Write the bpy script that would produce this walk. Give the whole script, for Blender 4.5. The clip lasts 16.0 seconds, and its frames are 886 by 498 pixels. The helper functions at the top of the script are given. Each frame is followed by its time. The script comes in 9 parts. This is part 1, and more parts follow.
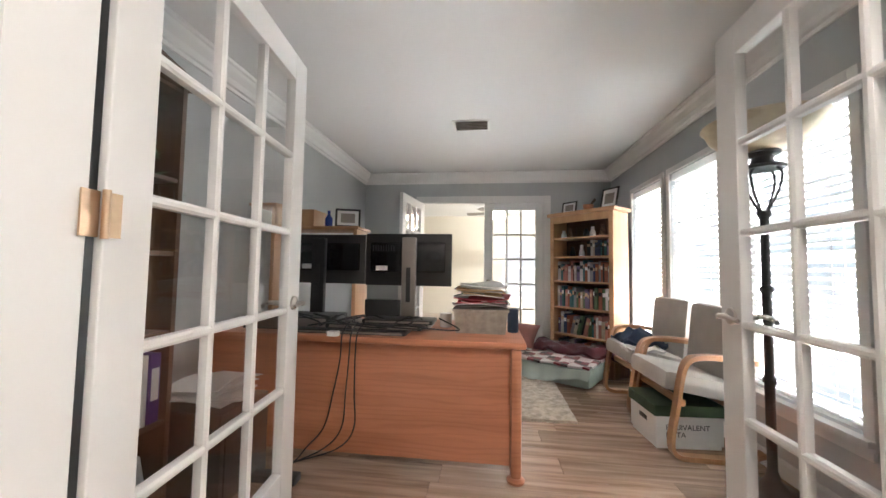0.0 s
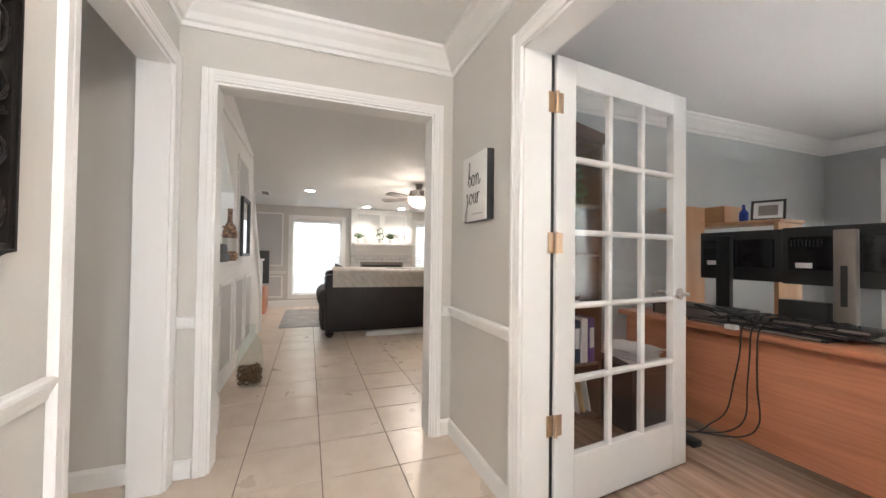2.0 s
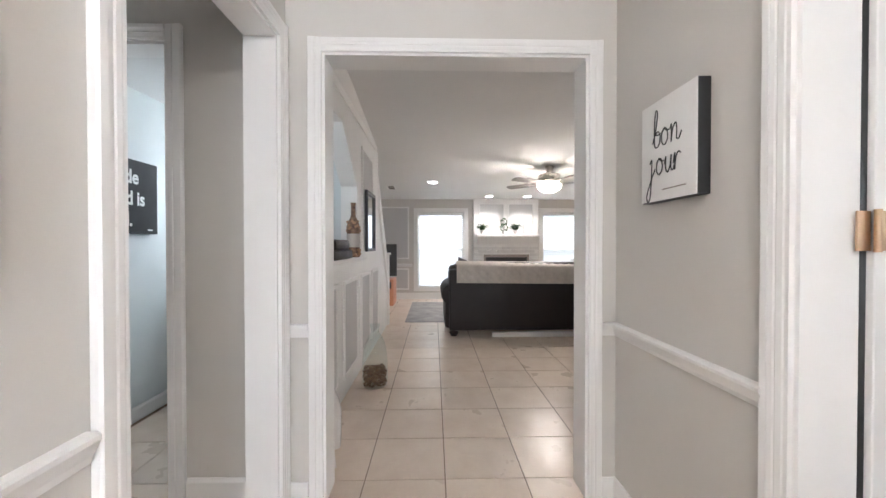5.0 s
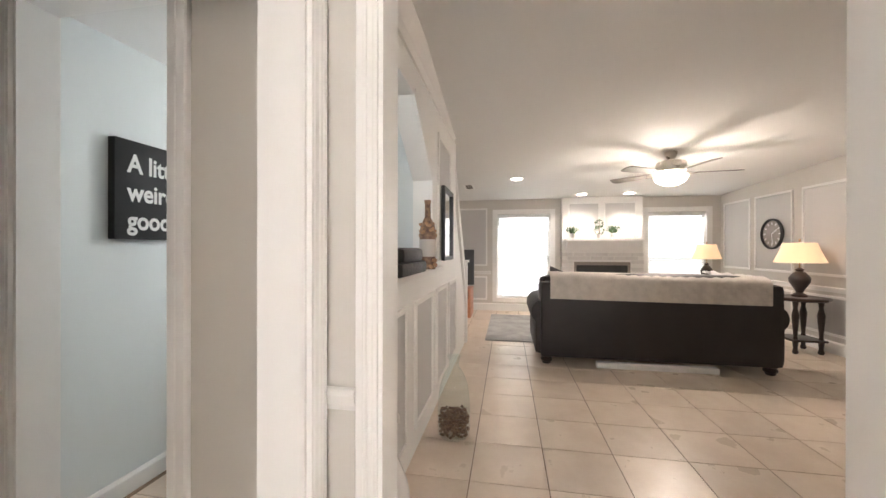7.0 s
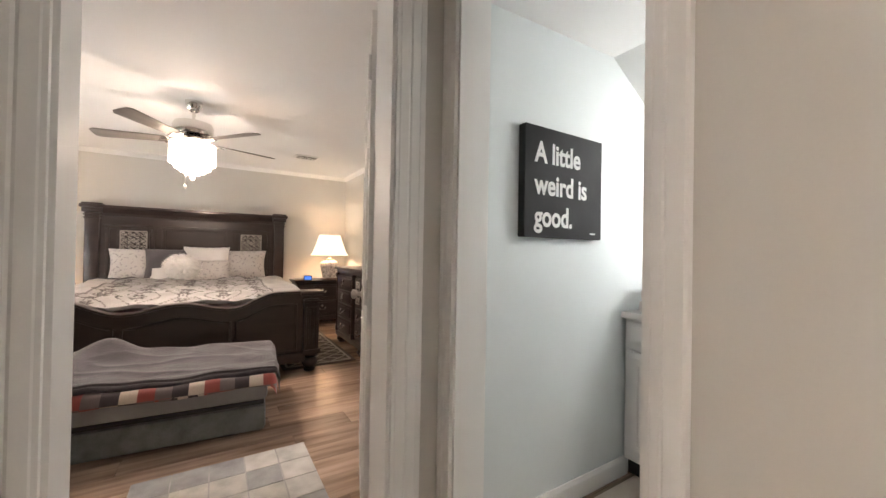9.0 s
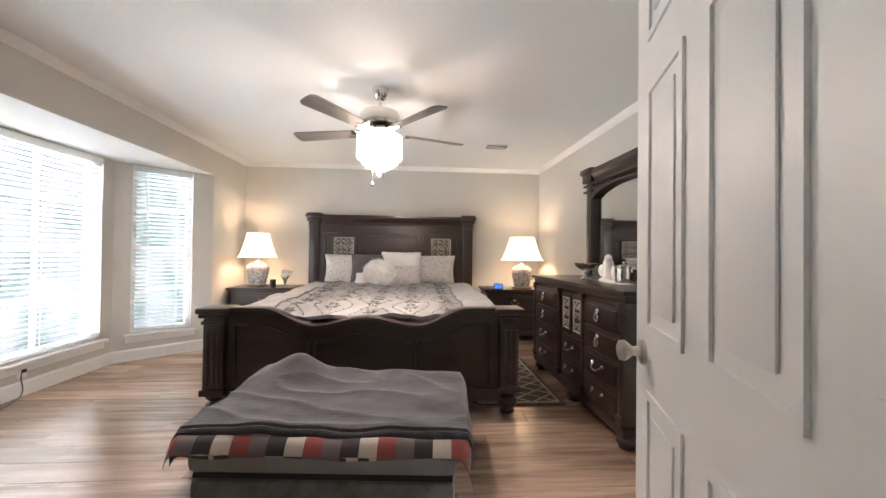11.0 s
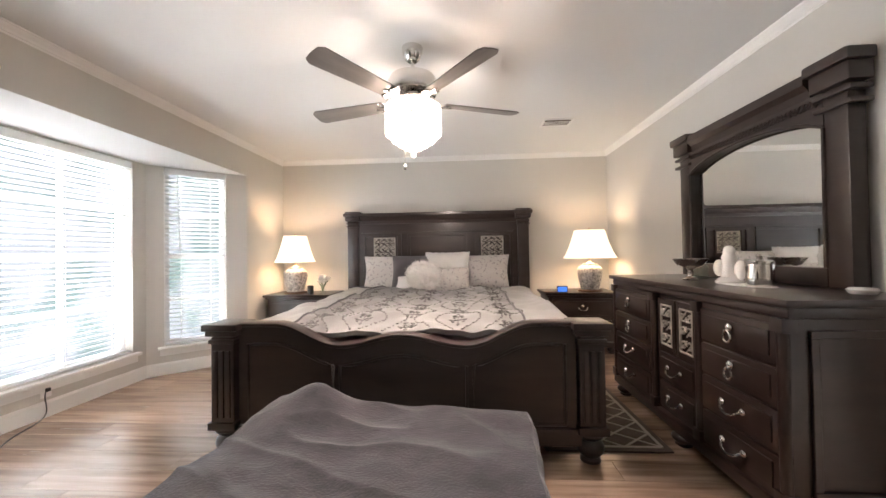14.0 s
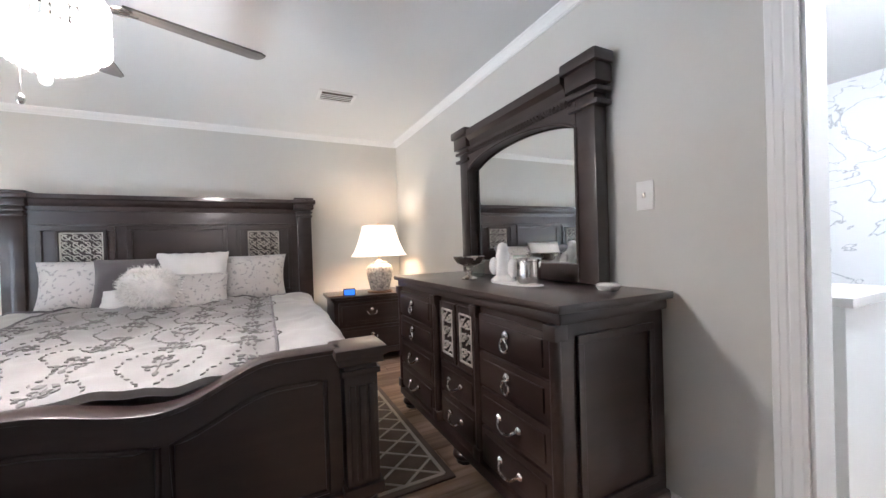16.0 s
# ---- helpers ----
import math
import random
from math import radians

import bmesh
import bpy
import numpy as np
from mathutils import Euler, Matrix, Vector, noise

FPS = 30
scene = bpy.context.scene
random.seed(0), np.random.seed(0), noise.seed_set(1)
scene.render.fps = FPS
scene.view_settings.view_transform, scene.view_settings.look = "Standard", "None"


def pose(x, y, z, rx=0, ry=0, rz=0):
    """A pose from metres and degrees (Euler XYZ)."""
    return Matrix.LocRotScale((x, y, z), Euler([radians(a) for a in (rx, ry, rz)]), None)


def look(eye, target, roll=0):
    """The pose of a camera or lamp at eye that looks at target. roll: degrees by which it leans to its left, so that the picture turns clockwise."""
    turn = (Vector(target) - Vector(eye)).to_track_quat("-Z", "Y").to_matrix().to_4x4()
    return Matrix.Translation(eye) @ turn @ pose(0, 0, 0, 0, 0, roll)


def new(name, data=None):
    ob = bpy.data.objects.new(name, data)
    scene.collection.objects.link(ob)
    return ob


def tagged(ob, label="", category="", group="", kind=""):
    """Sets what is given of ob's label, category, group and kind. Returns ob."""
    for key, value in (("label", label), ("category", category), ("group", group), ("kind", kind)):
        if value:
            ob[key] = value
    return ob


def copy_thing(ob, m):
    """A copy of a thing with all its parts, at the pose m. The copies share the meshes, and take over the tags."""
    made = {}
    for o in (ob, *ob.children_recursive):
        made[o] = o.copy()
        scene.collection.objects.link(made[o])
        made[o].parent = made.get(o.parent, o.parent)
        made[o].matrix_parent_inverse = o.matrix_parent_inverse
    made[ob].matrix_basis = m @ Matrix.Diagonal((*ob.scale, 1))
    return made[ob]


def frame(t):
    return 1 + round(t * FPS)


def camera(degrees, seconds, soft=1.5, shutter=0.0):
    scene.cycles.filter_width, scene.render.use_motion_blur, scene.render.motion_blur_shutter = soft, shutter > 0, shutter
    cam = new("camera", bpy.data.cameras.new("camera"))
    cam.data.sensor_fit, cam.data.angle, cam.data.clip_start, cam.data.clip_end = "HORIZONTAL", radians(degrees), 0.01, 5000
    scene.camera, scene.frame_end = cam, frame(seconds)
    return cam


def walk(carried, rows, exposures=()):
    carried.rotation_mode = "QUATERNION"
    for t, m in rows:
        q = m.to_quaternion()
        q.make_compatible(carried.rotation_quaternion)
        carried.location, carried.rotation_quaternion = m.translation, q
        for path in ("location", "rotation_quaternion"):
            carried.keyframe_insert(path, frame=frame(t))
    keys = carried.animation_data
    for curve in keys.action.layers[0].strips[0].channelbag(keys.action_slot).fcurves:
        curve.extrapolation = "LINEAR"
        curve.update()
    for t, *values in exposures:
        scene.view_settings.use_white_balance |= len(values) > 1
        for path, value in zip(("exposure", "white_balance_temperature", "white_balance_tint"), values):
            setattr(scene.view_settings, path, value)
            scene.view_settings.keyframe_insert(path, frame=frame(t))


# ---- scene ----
cam = camera(101.2, 16.0)
PATH = [
    (0, (0.432, 0.585, 1.099), (0.185, 2.567, 1.209), 0.9),
    (0.2, (0.427, 0.505, 1.096), (-0.033, 2.45, 1.186), 1.2),
    (0.5, (0.493, 0.409, 1.081), (-0.375, 2.209, 1.163), 1.5),
    (1, (0.623, 0.313, 1.104), (-0.765, 1.753, 1.141), 1.3),
    (1.5, (0.813, 0.241, 1.12), (-0.861, 1.334, 1.148), 0.8),
    (2, (1.009, 0.189, 1.136), (-0.868, 0.881, 1.169), 0.7),
    (2.5, (1.18, 0.22, 1.141), (-0.791, 0.56, 1.175), 0.5),
    (3, (1.255, 0.243, 1.138), (-0.739, 0.403, 1.163), 0.3),
    (3.5, (1.212, 0.237, 1.144), (-0.786, 0.323, 1.157), 0.1),
    (4, (1.004, 0.213, 1.141), (-0.995, 0.265, 1.133), 0.1),
    (4.2, (0.899, 0.208, 1.15), (-1.101, 0.256, 1.127), 0.1),
    (6.3, (-0.082, 0.235, 1.172), (-2.081, 0.294, 1.163), -0.5),
    (6.5, (-0.138, 0.140, 1.176), (-2.136, 0.226, 1.161), -0.3),
    (7, (-0.219, 0.063, 1.196), (-2.189, -0.285, 1.194), 0.1),
    (7.5, (-0.348, -0.029, 1.203), (-2.141, -0.915, 1.212), 0.1),
    (8, (-0.431, -0.228, 1.173), (-1.99, -1.481, 1.182), 0.4),
    (8.5, (-0.484, -0.424, 1.164), (-1.806, -1.924, 1.187), 1.1),
    (9, (-0.524, -0.621, 1.167), (-1.586, -2.316, 1.185), 1.0),
    (9.2, (-0.561, -0.723, 1.168), (-1.497, -2.49, 1.182), 1.3),
    (11.3, (-0.65, -1.717, 1.17), (-0.614, -3.717, 1.194), 0.5),
    (11.5, (-0.655, -1.754, 1.169), (-0.48, -3.746, 1.195), 0.4),
    (12, (-0.641, -1.814, 1.161), (-0.197, -3.764, 1.205), 0.4),
    (12.5, (-0.636, -1.853, 1.167), (-0.051, -3.764, 1.219), 0.3),
    (13, (-0.647, -1.95, 1.153), (-0.053, -3.859, 1.203), -0.1),
    (13.5, (-0.653, -2.11, 1.156), (-0.219, -4.061, 1.196), -0.5),
    (14, (-0.658, -2.239, 1.153), (-0.532, -4.235, 1.183), -0.9),
    (14.5, (-0.707, -2.361, 1.149), (-0.839, -4.357, 1.169), -1.2),
    (15, (-0.789, -2.552, 1.156), (-1.107, -4.527, 1.166), -1.2),
    (15.5, (-0.878, -2.659, 1.172), (-1.44, -4.579, 1.168), -1.5),
    (16, (-0.988, -2.777, 1.169), (-1.871, -4.571, 1.153), -1.8),
]
EXPOSURES = [(0, 1.4, 6200, 12), (1, 1.45, 6300, 14), (2, 1.45, 6200, 12), (3, 1.35, 5900, 12), (4.2, 1.4, 5800, 12), (6.5, 1.55, 6100, 12), (7, 1.65, 6500, 14), (7.5, 1.6, 6700, 15), (8.5, 1.5, 6900, 17), (9.2, 1.8, 6600, 15), (11.4, 1.65, 6100, 13), (14, 1.65, 6200, 14), (15, 1.8, 6000, 13), (16, 1.8, 5400, 11)]
walk(cam, [(t, look(eye, target, roll)) for t, eye, target, roll in PATH], EXPOSURES)

# ---- light ----
world = bpy.data.worlds.new("sky")
scene.world = world
world.use_nodes = True
_wn = world.node_tree.nodes
_sky = _wn.new("ShaderNodeTexSky")
_sky.sky_type, _sky.sun_disc = "NISHITA", False
_sky.sun_elevation, _sky.sun_rotation = radians(50), radians(200)
world.node_tree.links.new(_sky.outputs[0], _wn["Background"].inputs[0])
_wn["Background"].inputs[1].default_value = 0.15
sun = new("sun", bpy.data.lights.new("sun", "SUN"))
sun.data.energy, sun.data.angle, sun.data.color = 2.0, radians(3), (1.0, 0.95, 0.88)
sun.matrix_world = look((0, 0, 30), (6, -14, 0))


def outdoor_fill(name, place, toward, w, h, power, color=(0.93, 0.97, 1.0)):
    """An added lamp panel standing out of doors, shining in by a window."""
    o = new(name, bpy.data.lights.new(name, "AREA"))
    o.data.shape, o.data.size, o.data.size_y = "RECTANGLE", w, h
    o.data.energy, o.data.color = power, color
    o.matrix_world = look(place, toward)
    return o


# fill lamps in place of sky light, out of sight above each window row
outdoor_fill("office_sky_fill", (2.85, 3.63, 2.95), (1.95, 3.63, 1.15), 2.9, 0.9, 760)
outdoor_fill("bay_sky_fill", (4.0, -4.70, 3.35), (2.2, -4.70, 1.0), 4.2, 1.5, 350)
# hidden below the sills, fill lamps for ground bounce, added to brighten ceilings
outdoor_fill("office_low_fill", (2.95, 3.63, -0.20), (1.9, 3.63, 1.7), 2.9, 0.7, 640, (1.0, 0.99, 0.95))
outdoor_fill("bay_low_fill", (3.75, -4.70, -0.25), (2.2, -4.70, 1.7), 4.2, 0.9, 330, (1.0, 1.0, 0.96))
# fill lamp for the sky over the living room windows, also out of sight
outdoor_fill("living_sky_fill", (-8.75, 1.70, 3.15), (-7.3, 1.70, 1.0), 5.0, 1.1, 520)


# ---- mesh helpers ----
class Shape:
    """A mesh in the making; every call adds one closed piece."""

    def __init__(self):
        self.v, self.f, self.s = [], [], []

    def add(self, verts, faces, smooth=False):
        n = len(self.v)
        self.v += [tuple(p) for p in verts]
        self.f += [tuple(i + n for i in f) for f in faces]
        self.s += [smooth] * len(faces)
        return self

    def box(self, x0, x1, y0, y1, z0, z1, m=None):
        p = [Vector((x, y, z)) for z in (z0, z1) for y in (y0, y1) for x in (x0, x1)]
        if m:
            p = [m @ q for q in p]
        return self.add(p, [(0, 2, 3, 1), (4, 5, 7, 6), (0, 1, 5, 4), (2, 6, 7, 3), (0, 4, 6, 2), (1, 3, 7, 5)])

    def rbox(self, x0, x1, y0, y1, z0, z1, r=0.005, m=None):
        """A box with chamfered edges all round."""
        bm = bmesh.new()
        bmesh.ops.create_cube(bm, size=1.0)
        for v in bm.verts:
            v.co = Vector(((x0 + x1) / 2 + v.co.x * (x1 - x0), (y0 + y1) / 2 + v.co.y * (y1 - y0), (z0 + z1) / 2 + v.co.z * (z1 - z0)))
        bmesh.ops.bevel(bm, geom=bm.edges[:], offset=r, segments=2, profile=0.6, affect="EDGES")
        bm.verts.index_update()
        vs = [v.co.copy() for v in bm.verts]
        if m:
            vs = [m @ q for q in vs]
        bm.normal_update()
        n0 = len(self.v)
        self.v += [tuple(p) for p in vs]
        for f in bm.faces:
            self.f.append(tuple(n0 + v.index for v in f.verts))
            self.s.append(max(abs(c) for c in f.normal) < 0.999)
        bm.free()
        return self

    def prism(self, poly, axis, a0, a1, m=None, smooth=False):
        """A polygon in the two other axes, drawn out along axis from a0 to a1."""
        n = len(poly)

        def at(p, a):
            q = {"x": (a, p[0], p[1]), "y": (p[0], a, p[1]), "z": (p[0], p[1], a)}[axis]
            return m @ Vector(q) if m else Vector(q)
        vs = [at(p, a0) for p in poly] + [at(p, a1) for p in poly]
        self.add(vs, [(i, (i + 1) % n, n + (i + 1) % n, n + i) for i in range(n)], smooth)
        return self.add(vs, [tuple(range(n - 1, -1, -1)), tuple(range(n, 2 * n))])

    def lathe(self, profile, seg=20, m=None, squash=(1, 1)):
        """(radius, height) from bottom to top, turned about z."""
        vs = []
        for r, z in profile:
            for i in range(seg):
                a = 2 * math.pi * i / seg
                q = Vector((r * math.cos(a) * squash[0], r * math.sin(a) * squash[1], z))
                vs.append(m @ q if m else q)
        fs = [(k * seg + i, k * seg + (i + 1) % seg, (k + 1) * seg + (i + 1) % seg, (k + 1) * seg + i) for k in range(len(profile) - 1) for i in range(seg)]
        self.add(vs, fs, True)
        k = (len(profile) - 1) * seg
        return self.add(vs, [tuple(range(seg - 1, -1, -1)), tuple(range(k, k + seg))])

    def cyl(self, p0, p1, r, seg=14, r1=None):
        p0, p1 = Vector(p0), Vector(p1)
        m = Matrix.Translation(p0) @ (p1 - p0).to_track_quat("Z", "Y").to_matrix().to_4x4()
        return self.lathe([(r, 0), (r if r1 is None else r1, (p1 - p0).length)], seg, m)

    def tube(self, pts, r, seg=8, taper=None):
        pts = [Vector(p) for p in pts]
        vs, n = [], len(pts)
        ref = Vector((0.13, 0.27, 0.95))
        for k, p in enumerate(pts):
            d = (pts[min(k + 1, n - 1)] - pts[max(k - 1, 0)]).normalized()
            a = d.cross(ref)
            if a.length < 1e-3:
                a = d.cross(Vector((1, 0, 0)))
            a.normalize()
            b = d.cross(a)
            rr = r * (taper(k / (n - 1)) if taper else 1)
            vs += [p + (a * math.cos(2 * math.pi * i / seg) + b * math.sin(2 * math.pi * i / seg)) * rr for i in range(seg)]
        self.add(vs, [(k * seg + i, k * seg + (i + 1) % seg, (k + 1) * seg + (i + 1) % seg, (k + 1) * seg + i) for k in range(n - 1) for i in range(seg)], True)
        return self.add(vs, [tuple(range(seg - 1, -1, -1)), tuple(range((n - 1) * seg, n * seg))])

    def sweep(self, rings):
        """Closed outlines joined one to the next into one solid."""
        n = len(rings[0])
        vs = [p for r in rings for p in r]
        self.add(vs, [(k * n + i, k * n + (i + 1) % n, (k + 1) * n + (i + 1) % n, (k + 1) * n + i) for k in range(len(rings) - 1) for i in range(n)], True)
        return self.add(vs, [tuple(range(n - 1, -1, -1)), tuple(range((len(rings) - 1) * n, len(rings) * n))])

    def ball(self, c, rx, ry, rz, seg=16, rings=10, m=None, power=1.0):
        vs = []
        for k in range(rings + 1):
            a = math.pi * k / rings - math.pi / 2
            for i in range(seg):
                b = 2 * math.pi * i / seg

                def sg(v):
                    return math.copysign(abs(v) ** power, v)
                q = Vector((c[0] + rx * sg(math.cos(a)) * sg(math.cos(b)), c[1] + ry * sg(math.cos(a)) * sg(math.sin(b)), c[2] + rz * sg(math.sin(a))))
                vs.append(m @ q if m else q)
        return self.add(vs, [(k * seg + i, k * seg + (i + 1) % seg, (k + 1) * seg + (i + 1) % seg, (k + 1) * seg + i) for k in range(rings) for i in range(seg)], True)

    def sheet(self, nx, ny, fn, thick=0.0):
        """A grid surface fn(u, v); thick: its thickness downwards."""
        top = [Vector(fn(i / nx, j / ny)) for j in range(ny + 1) for i in range(nx + 1)]
        w = nx + 1
        fs = [(j * w + i, j * w + i + 1, (j + 1) * w + i + 1, (j + 1) * w + i) for j in range(ny) for i in range(nx)]
        if not thick:
            return self.add(top, fs, True)
        n = len(top)
        vs = top + [p - Vector((0, 0, thick)) for p in top]
        fs2 = fs + [tuple(n + i for i in reversed(f)) for f in fs]
        rim = [i for i in range(w)] + [j * w + nx for j in range(1, ny + 1)] + [ny * w + i for i in range(nx - 1, -1, -1)] + [j * w for j in range(ny - 1, 0, -1)]
        fs2 += [(rim[k], n + rim[k], n + rim[(k + 1) % len(rim)], rim[(k + 1) % len(rim)]) for k in range(len(rim))]
        return self.add(vs, fs2, True)

    def mesh(self, name, material):
        me = bpy.data.meshes.new(name)
        me.from_pydata(self.v, [], self.f)
        me.polygons.foreach_set("use_smooth", self.s)
        me.materials.append(material)
        me.update()
        return me


def part(name, shape, material, parent=None, label="", bevel=0.0, sharp=40):
    """Links a shape as one mesh object, under a thing or a part."""
    me = shape.mesh(name, material)
    if any(shape.s):
        me.set_sharp_from_angle(angle=radians(sharp))
    ob = new(name, me)
    if parent:
        ob.parent = parent
    if label:
        ob["label"] = label
    if bevel:
        mod = ob.modifiers.new("bevel", "BEVEL")
        mod.width, mod.segments, mod.limit_method, mod.angle_limit = bevel, 2, "ANGLE", radians(50)
    return ob


def thing(name, m, label, category, group=""):
    ob = tagged(new(name), label, category, group)
    ob.empty_display_size = 0.1
    ob.matrix_basis = m
    return ob


def structure(name, shape, material, label, category, bevel=0.0):
    return tagged(part(name, shape, material, bevel=bevel), label, category, kind="structure")


def catmull(pts, n=8):
    """A smooth line through the points."""
    pts = [Vector(p) for p in pts]
    q = [pts[0] * 2 - pts[1]] + pts + [pts[-1] * 2 - pts[-2]]
    out = []
    for k in range(1, len(q) - 2):
        for i in range(n):
            t = i / n
            a, b, c, d = q[k - 1:k + 3]
            out.append(0.5 * (2 * b + (c - a) * t + (2 * a - 5 * b + 4 * c - d) * t * t + (3 * b - a - 3 * c + d) * t ** 3))
    return out + [pts[-1]]


# ---- materials ----
def material(name, color, rough=0.5, metal=0.0, vary=0.08, scale=3.0, grain=60.0, bump=0.1, spec=0.5, piece=0.0, stretch=(1, 1, 1), second=None, sheen=0.0, coat=0.0, emit=0.0):
    """A surface with blotches at one scale and grain at a finer one. second: the colour that it drifts to; piece: how far single pieces differ."""
    mat = bpy.data.materials.new(name)
    mat.use_nodes = True
    nt = mat.node_tree
    N, L = nt.nodes, nt.links
    bsdf = N["Principled BSDF"]
    co = N.new("ShaderNodeTexCoord")
    mp = N.new("ShaderNodeMapping")
    mp.inputs["Scale"].default_value = stretch
    L.new(co.outputs["Object"], mp.inputs["Vector"])
    big, fine = N.new("ShaderNodeTexNoise"), N.new("ShaderNodeTexNoise")
    big.inputs["Scale"].default_value, big.inputs["Detail"].default_value = scale, 4
    fine.inputs["Scale"].default_value, fine.inputs["Detail"].default_value = grain, 3
    vec = mp.outputs[0]
    info = N.new("ShaderNodeObjectInfo")
    if piece:
        shift = N.new("ShaderNodeVectorMath")
        shift.operation = "MULTIPLY_ADD"
        shift.inputs[1].default_value = (37, 53, 71)
        L.new(info.outputs["Random"], shift.inputs[0])
        L.new(mp.outputs[0], shift.inputs[2])
        vec = shift.outputs[0]
    for n in (big, fine):
        L.new(vec, n.inputs["Vector"])
    c2 = second or tuple(c * (1 - vary * 2.2) for c in color)
    mix = N.new("ShaderNodeMix")
    mix.data_type = "RGBA"
    mix.inputs["A"].default_value, mix.inputs["B"].default_value = (*color, 1), (*c2, 1)
    ramp = N.new("ShaderNodeMapRange")
    ramp.inputs["From Min"].default_value, ramp.inputs["From Max"].default_value = 0.35, 0.7
    L.new(big.outputs["Fac"], ramp.inputs["Value"])
    L.new(ramp.outputs[0], mix.inputs["Factor"])
    hsv = N.new("ShaderNodeHueSaturation")
    L.new(mix.outputs["Result"], hsv.inputs["Color"])
    val = N.new("ShaderNodeMath")
    val.operation = "MULTIPLY_ADD"
    L.new(fine.outputs["Fac"], val.inputs[0])
    val.inputs[1].default_value, val.inputs[2].default_value = vary * 1.6, 1 - vary * 0.8
    out = val.outputs[0]
    if piece:
        pv = N.new("ShaderNodeMath")
        pv.operation = "MULTIPLY_ADD"
        L.new(info.outputs["Random"], pv.inputs[0])
        pv.inputs[1].default_value, pv.inputs[2].default_value = 2 * piece, 1 - piece
        mul = N.new("ShaderNodeMath")
        mul.operation = "MULTIPLY"
        L.new(out, mul.inputs[0])
        L.new(pv.outputs[0], mul.inputs[1])
        out = mul.outputs[0]
    L.new(out, hsv.inputs["Value"])
    L.new(hsv.outputs[0], bsdf.inputs["Base Color"])
    rr = N.new("ShaderNodeMapRange")
    rr.inputs["To Min"].default_value, rr.inputs["To Max"].default_value = max(0.0, rough - 0.08), min(1.0, rough + 0.08)
    L.new(big.outputs["Fac"], rr.inputs["Value"])
    L.new(rr.outputs[0], bsdf.inputs["Roughness"])
    bsdf.inputs["Metallic"].default_value = metal
    bsdf.inputs["Specular IOR Level"].default_value = spec
    bsdf.inputs["Sheen Weight"].default_value = sheen
    bsdf.inputs["Coat Weight"].default_value = coat
    if bump:
        bp = N.new("ShaderNodeBump")
        bp.inputs["Strength"].default_value, bp.inputs["Distance"].default_value = bump, 0.004
        L.new(fine.outputs["Fac"], bp.inputs["Height"])
        L.new(bp.outputs[0], bsdf.inputs["Normal"])
    if emit:
        bsdf.inputs["Emission Color"].default_value = (*color, 1)
        bsdf.inputs["Emission Strength"].default_value = emit
    return mat


def glowing(name, color, strength):
    mat = bpy.data.materials.new(name)
    mat.use_nodes = True
    b = mat.node_tree.nodes["Principled BSDF"]
    b.inputs["Base Color"].default_value = (*color, 1)
    b.inputs["Emission Color"].default_value, b.inputs["Emission Strength"].default_value = (*color, 1), strength
    return mat


def glassy(name, color=(1, 1, 1), rough=0.0, ior=1.45):
    """Thin clear glass: mostly see-through, with a gloss."""
    mat = bpy.data.materials.new(name)
    mat.use_nodes = True
    N, L = mat.node_tree.nodes, mat.node_tree.links
    N.remove(N["Principled BSDF"])
    tr, gl, mx, fr = N.new("ShaderNodeBsdfTransparent"), N.new("ShaderNodeBsdfGlossy"), N.new("ShaderNodeMixShader"), N.new("ShaderNodeLayerWeight")
    tr.inputs[0].default_value = (*color, 1)
    gl.inputs["Roughness"].default_value = rough
    fr.inputs["Blend"].default_value = 0.5
    pw, mr = N.new("ShaderNodeMath"), N.new("ShaderNodeMapRange")
    pw.operation, pw.inputs[1].default_value = "POWER", 3.5
    mr.inputs["To Min"].default_value, mr.inputs["To Max"].default_value = (ior - 1) * 0.07, (ior - 1) * 1.4
    L.new(fr.outputs["Facing"], pw.inputs[0])
    L.new(pw.outputs[0], mr.inputs["Value"])
    L.new(mr.outputs[0], mx.inputs[0])
    L.new(tr.outputs[0], mx.inputs[1])
    L.new(gl.outputs[0], mx.inputs[2])
    L.new(mx.outputs[0], N["Material Output"].inputs[0])
    return mat


def backdrop_material(name, sky, green, strength, scale=0.6):
    """Bright out-of-focus distance: pale sky over blotches of leaves."""
    mat = bpy.data.materials.new(name)
    mat.use_nodes = True
    N, L = mat.node_tree.nodes, mat.node_tree.links
    N.remove(N["Principled BSDF"])
    em, ns, mr, mx, co = N.new("ShaderNodeEmission"), N.new("ShaderNodeTexNoise"), N.new("ShaderNodeMapRange"), N.new("ShaderNodeMix"), N.new("ShaderNodeTexCoord")
    mx.data_type = "RGBA"
    ns.inputs["Scale"].default_value, ns.inputs["Detail"].default_value = scale, 6
    L.new(co.outputs["Object"], ns.inputs["Vector"])
    L.new(ns.outputs["Fac"], mr.inputs["Value"])
    mr.inputs["From Min"].default_value, mr.inputs["From Max"].default_value = 0.48, 0.62
    mx.inputs["A"].default_value, mx.inputs["B"].default_value = (*sky, 1), (*green, 1)
    L.new(mr.outputs[0], mx.inputs["Factor"])
    L.new(mx.outputs["Result"], em.inputs["Color"])
    em.inputs["Strength"].default_value = strength
    L.new(em.outputs[0], N["Material Output"].inputs[0])
    return mat


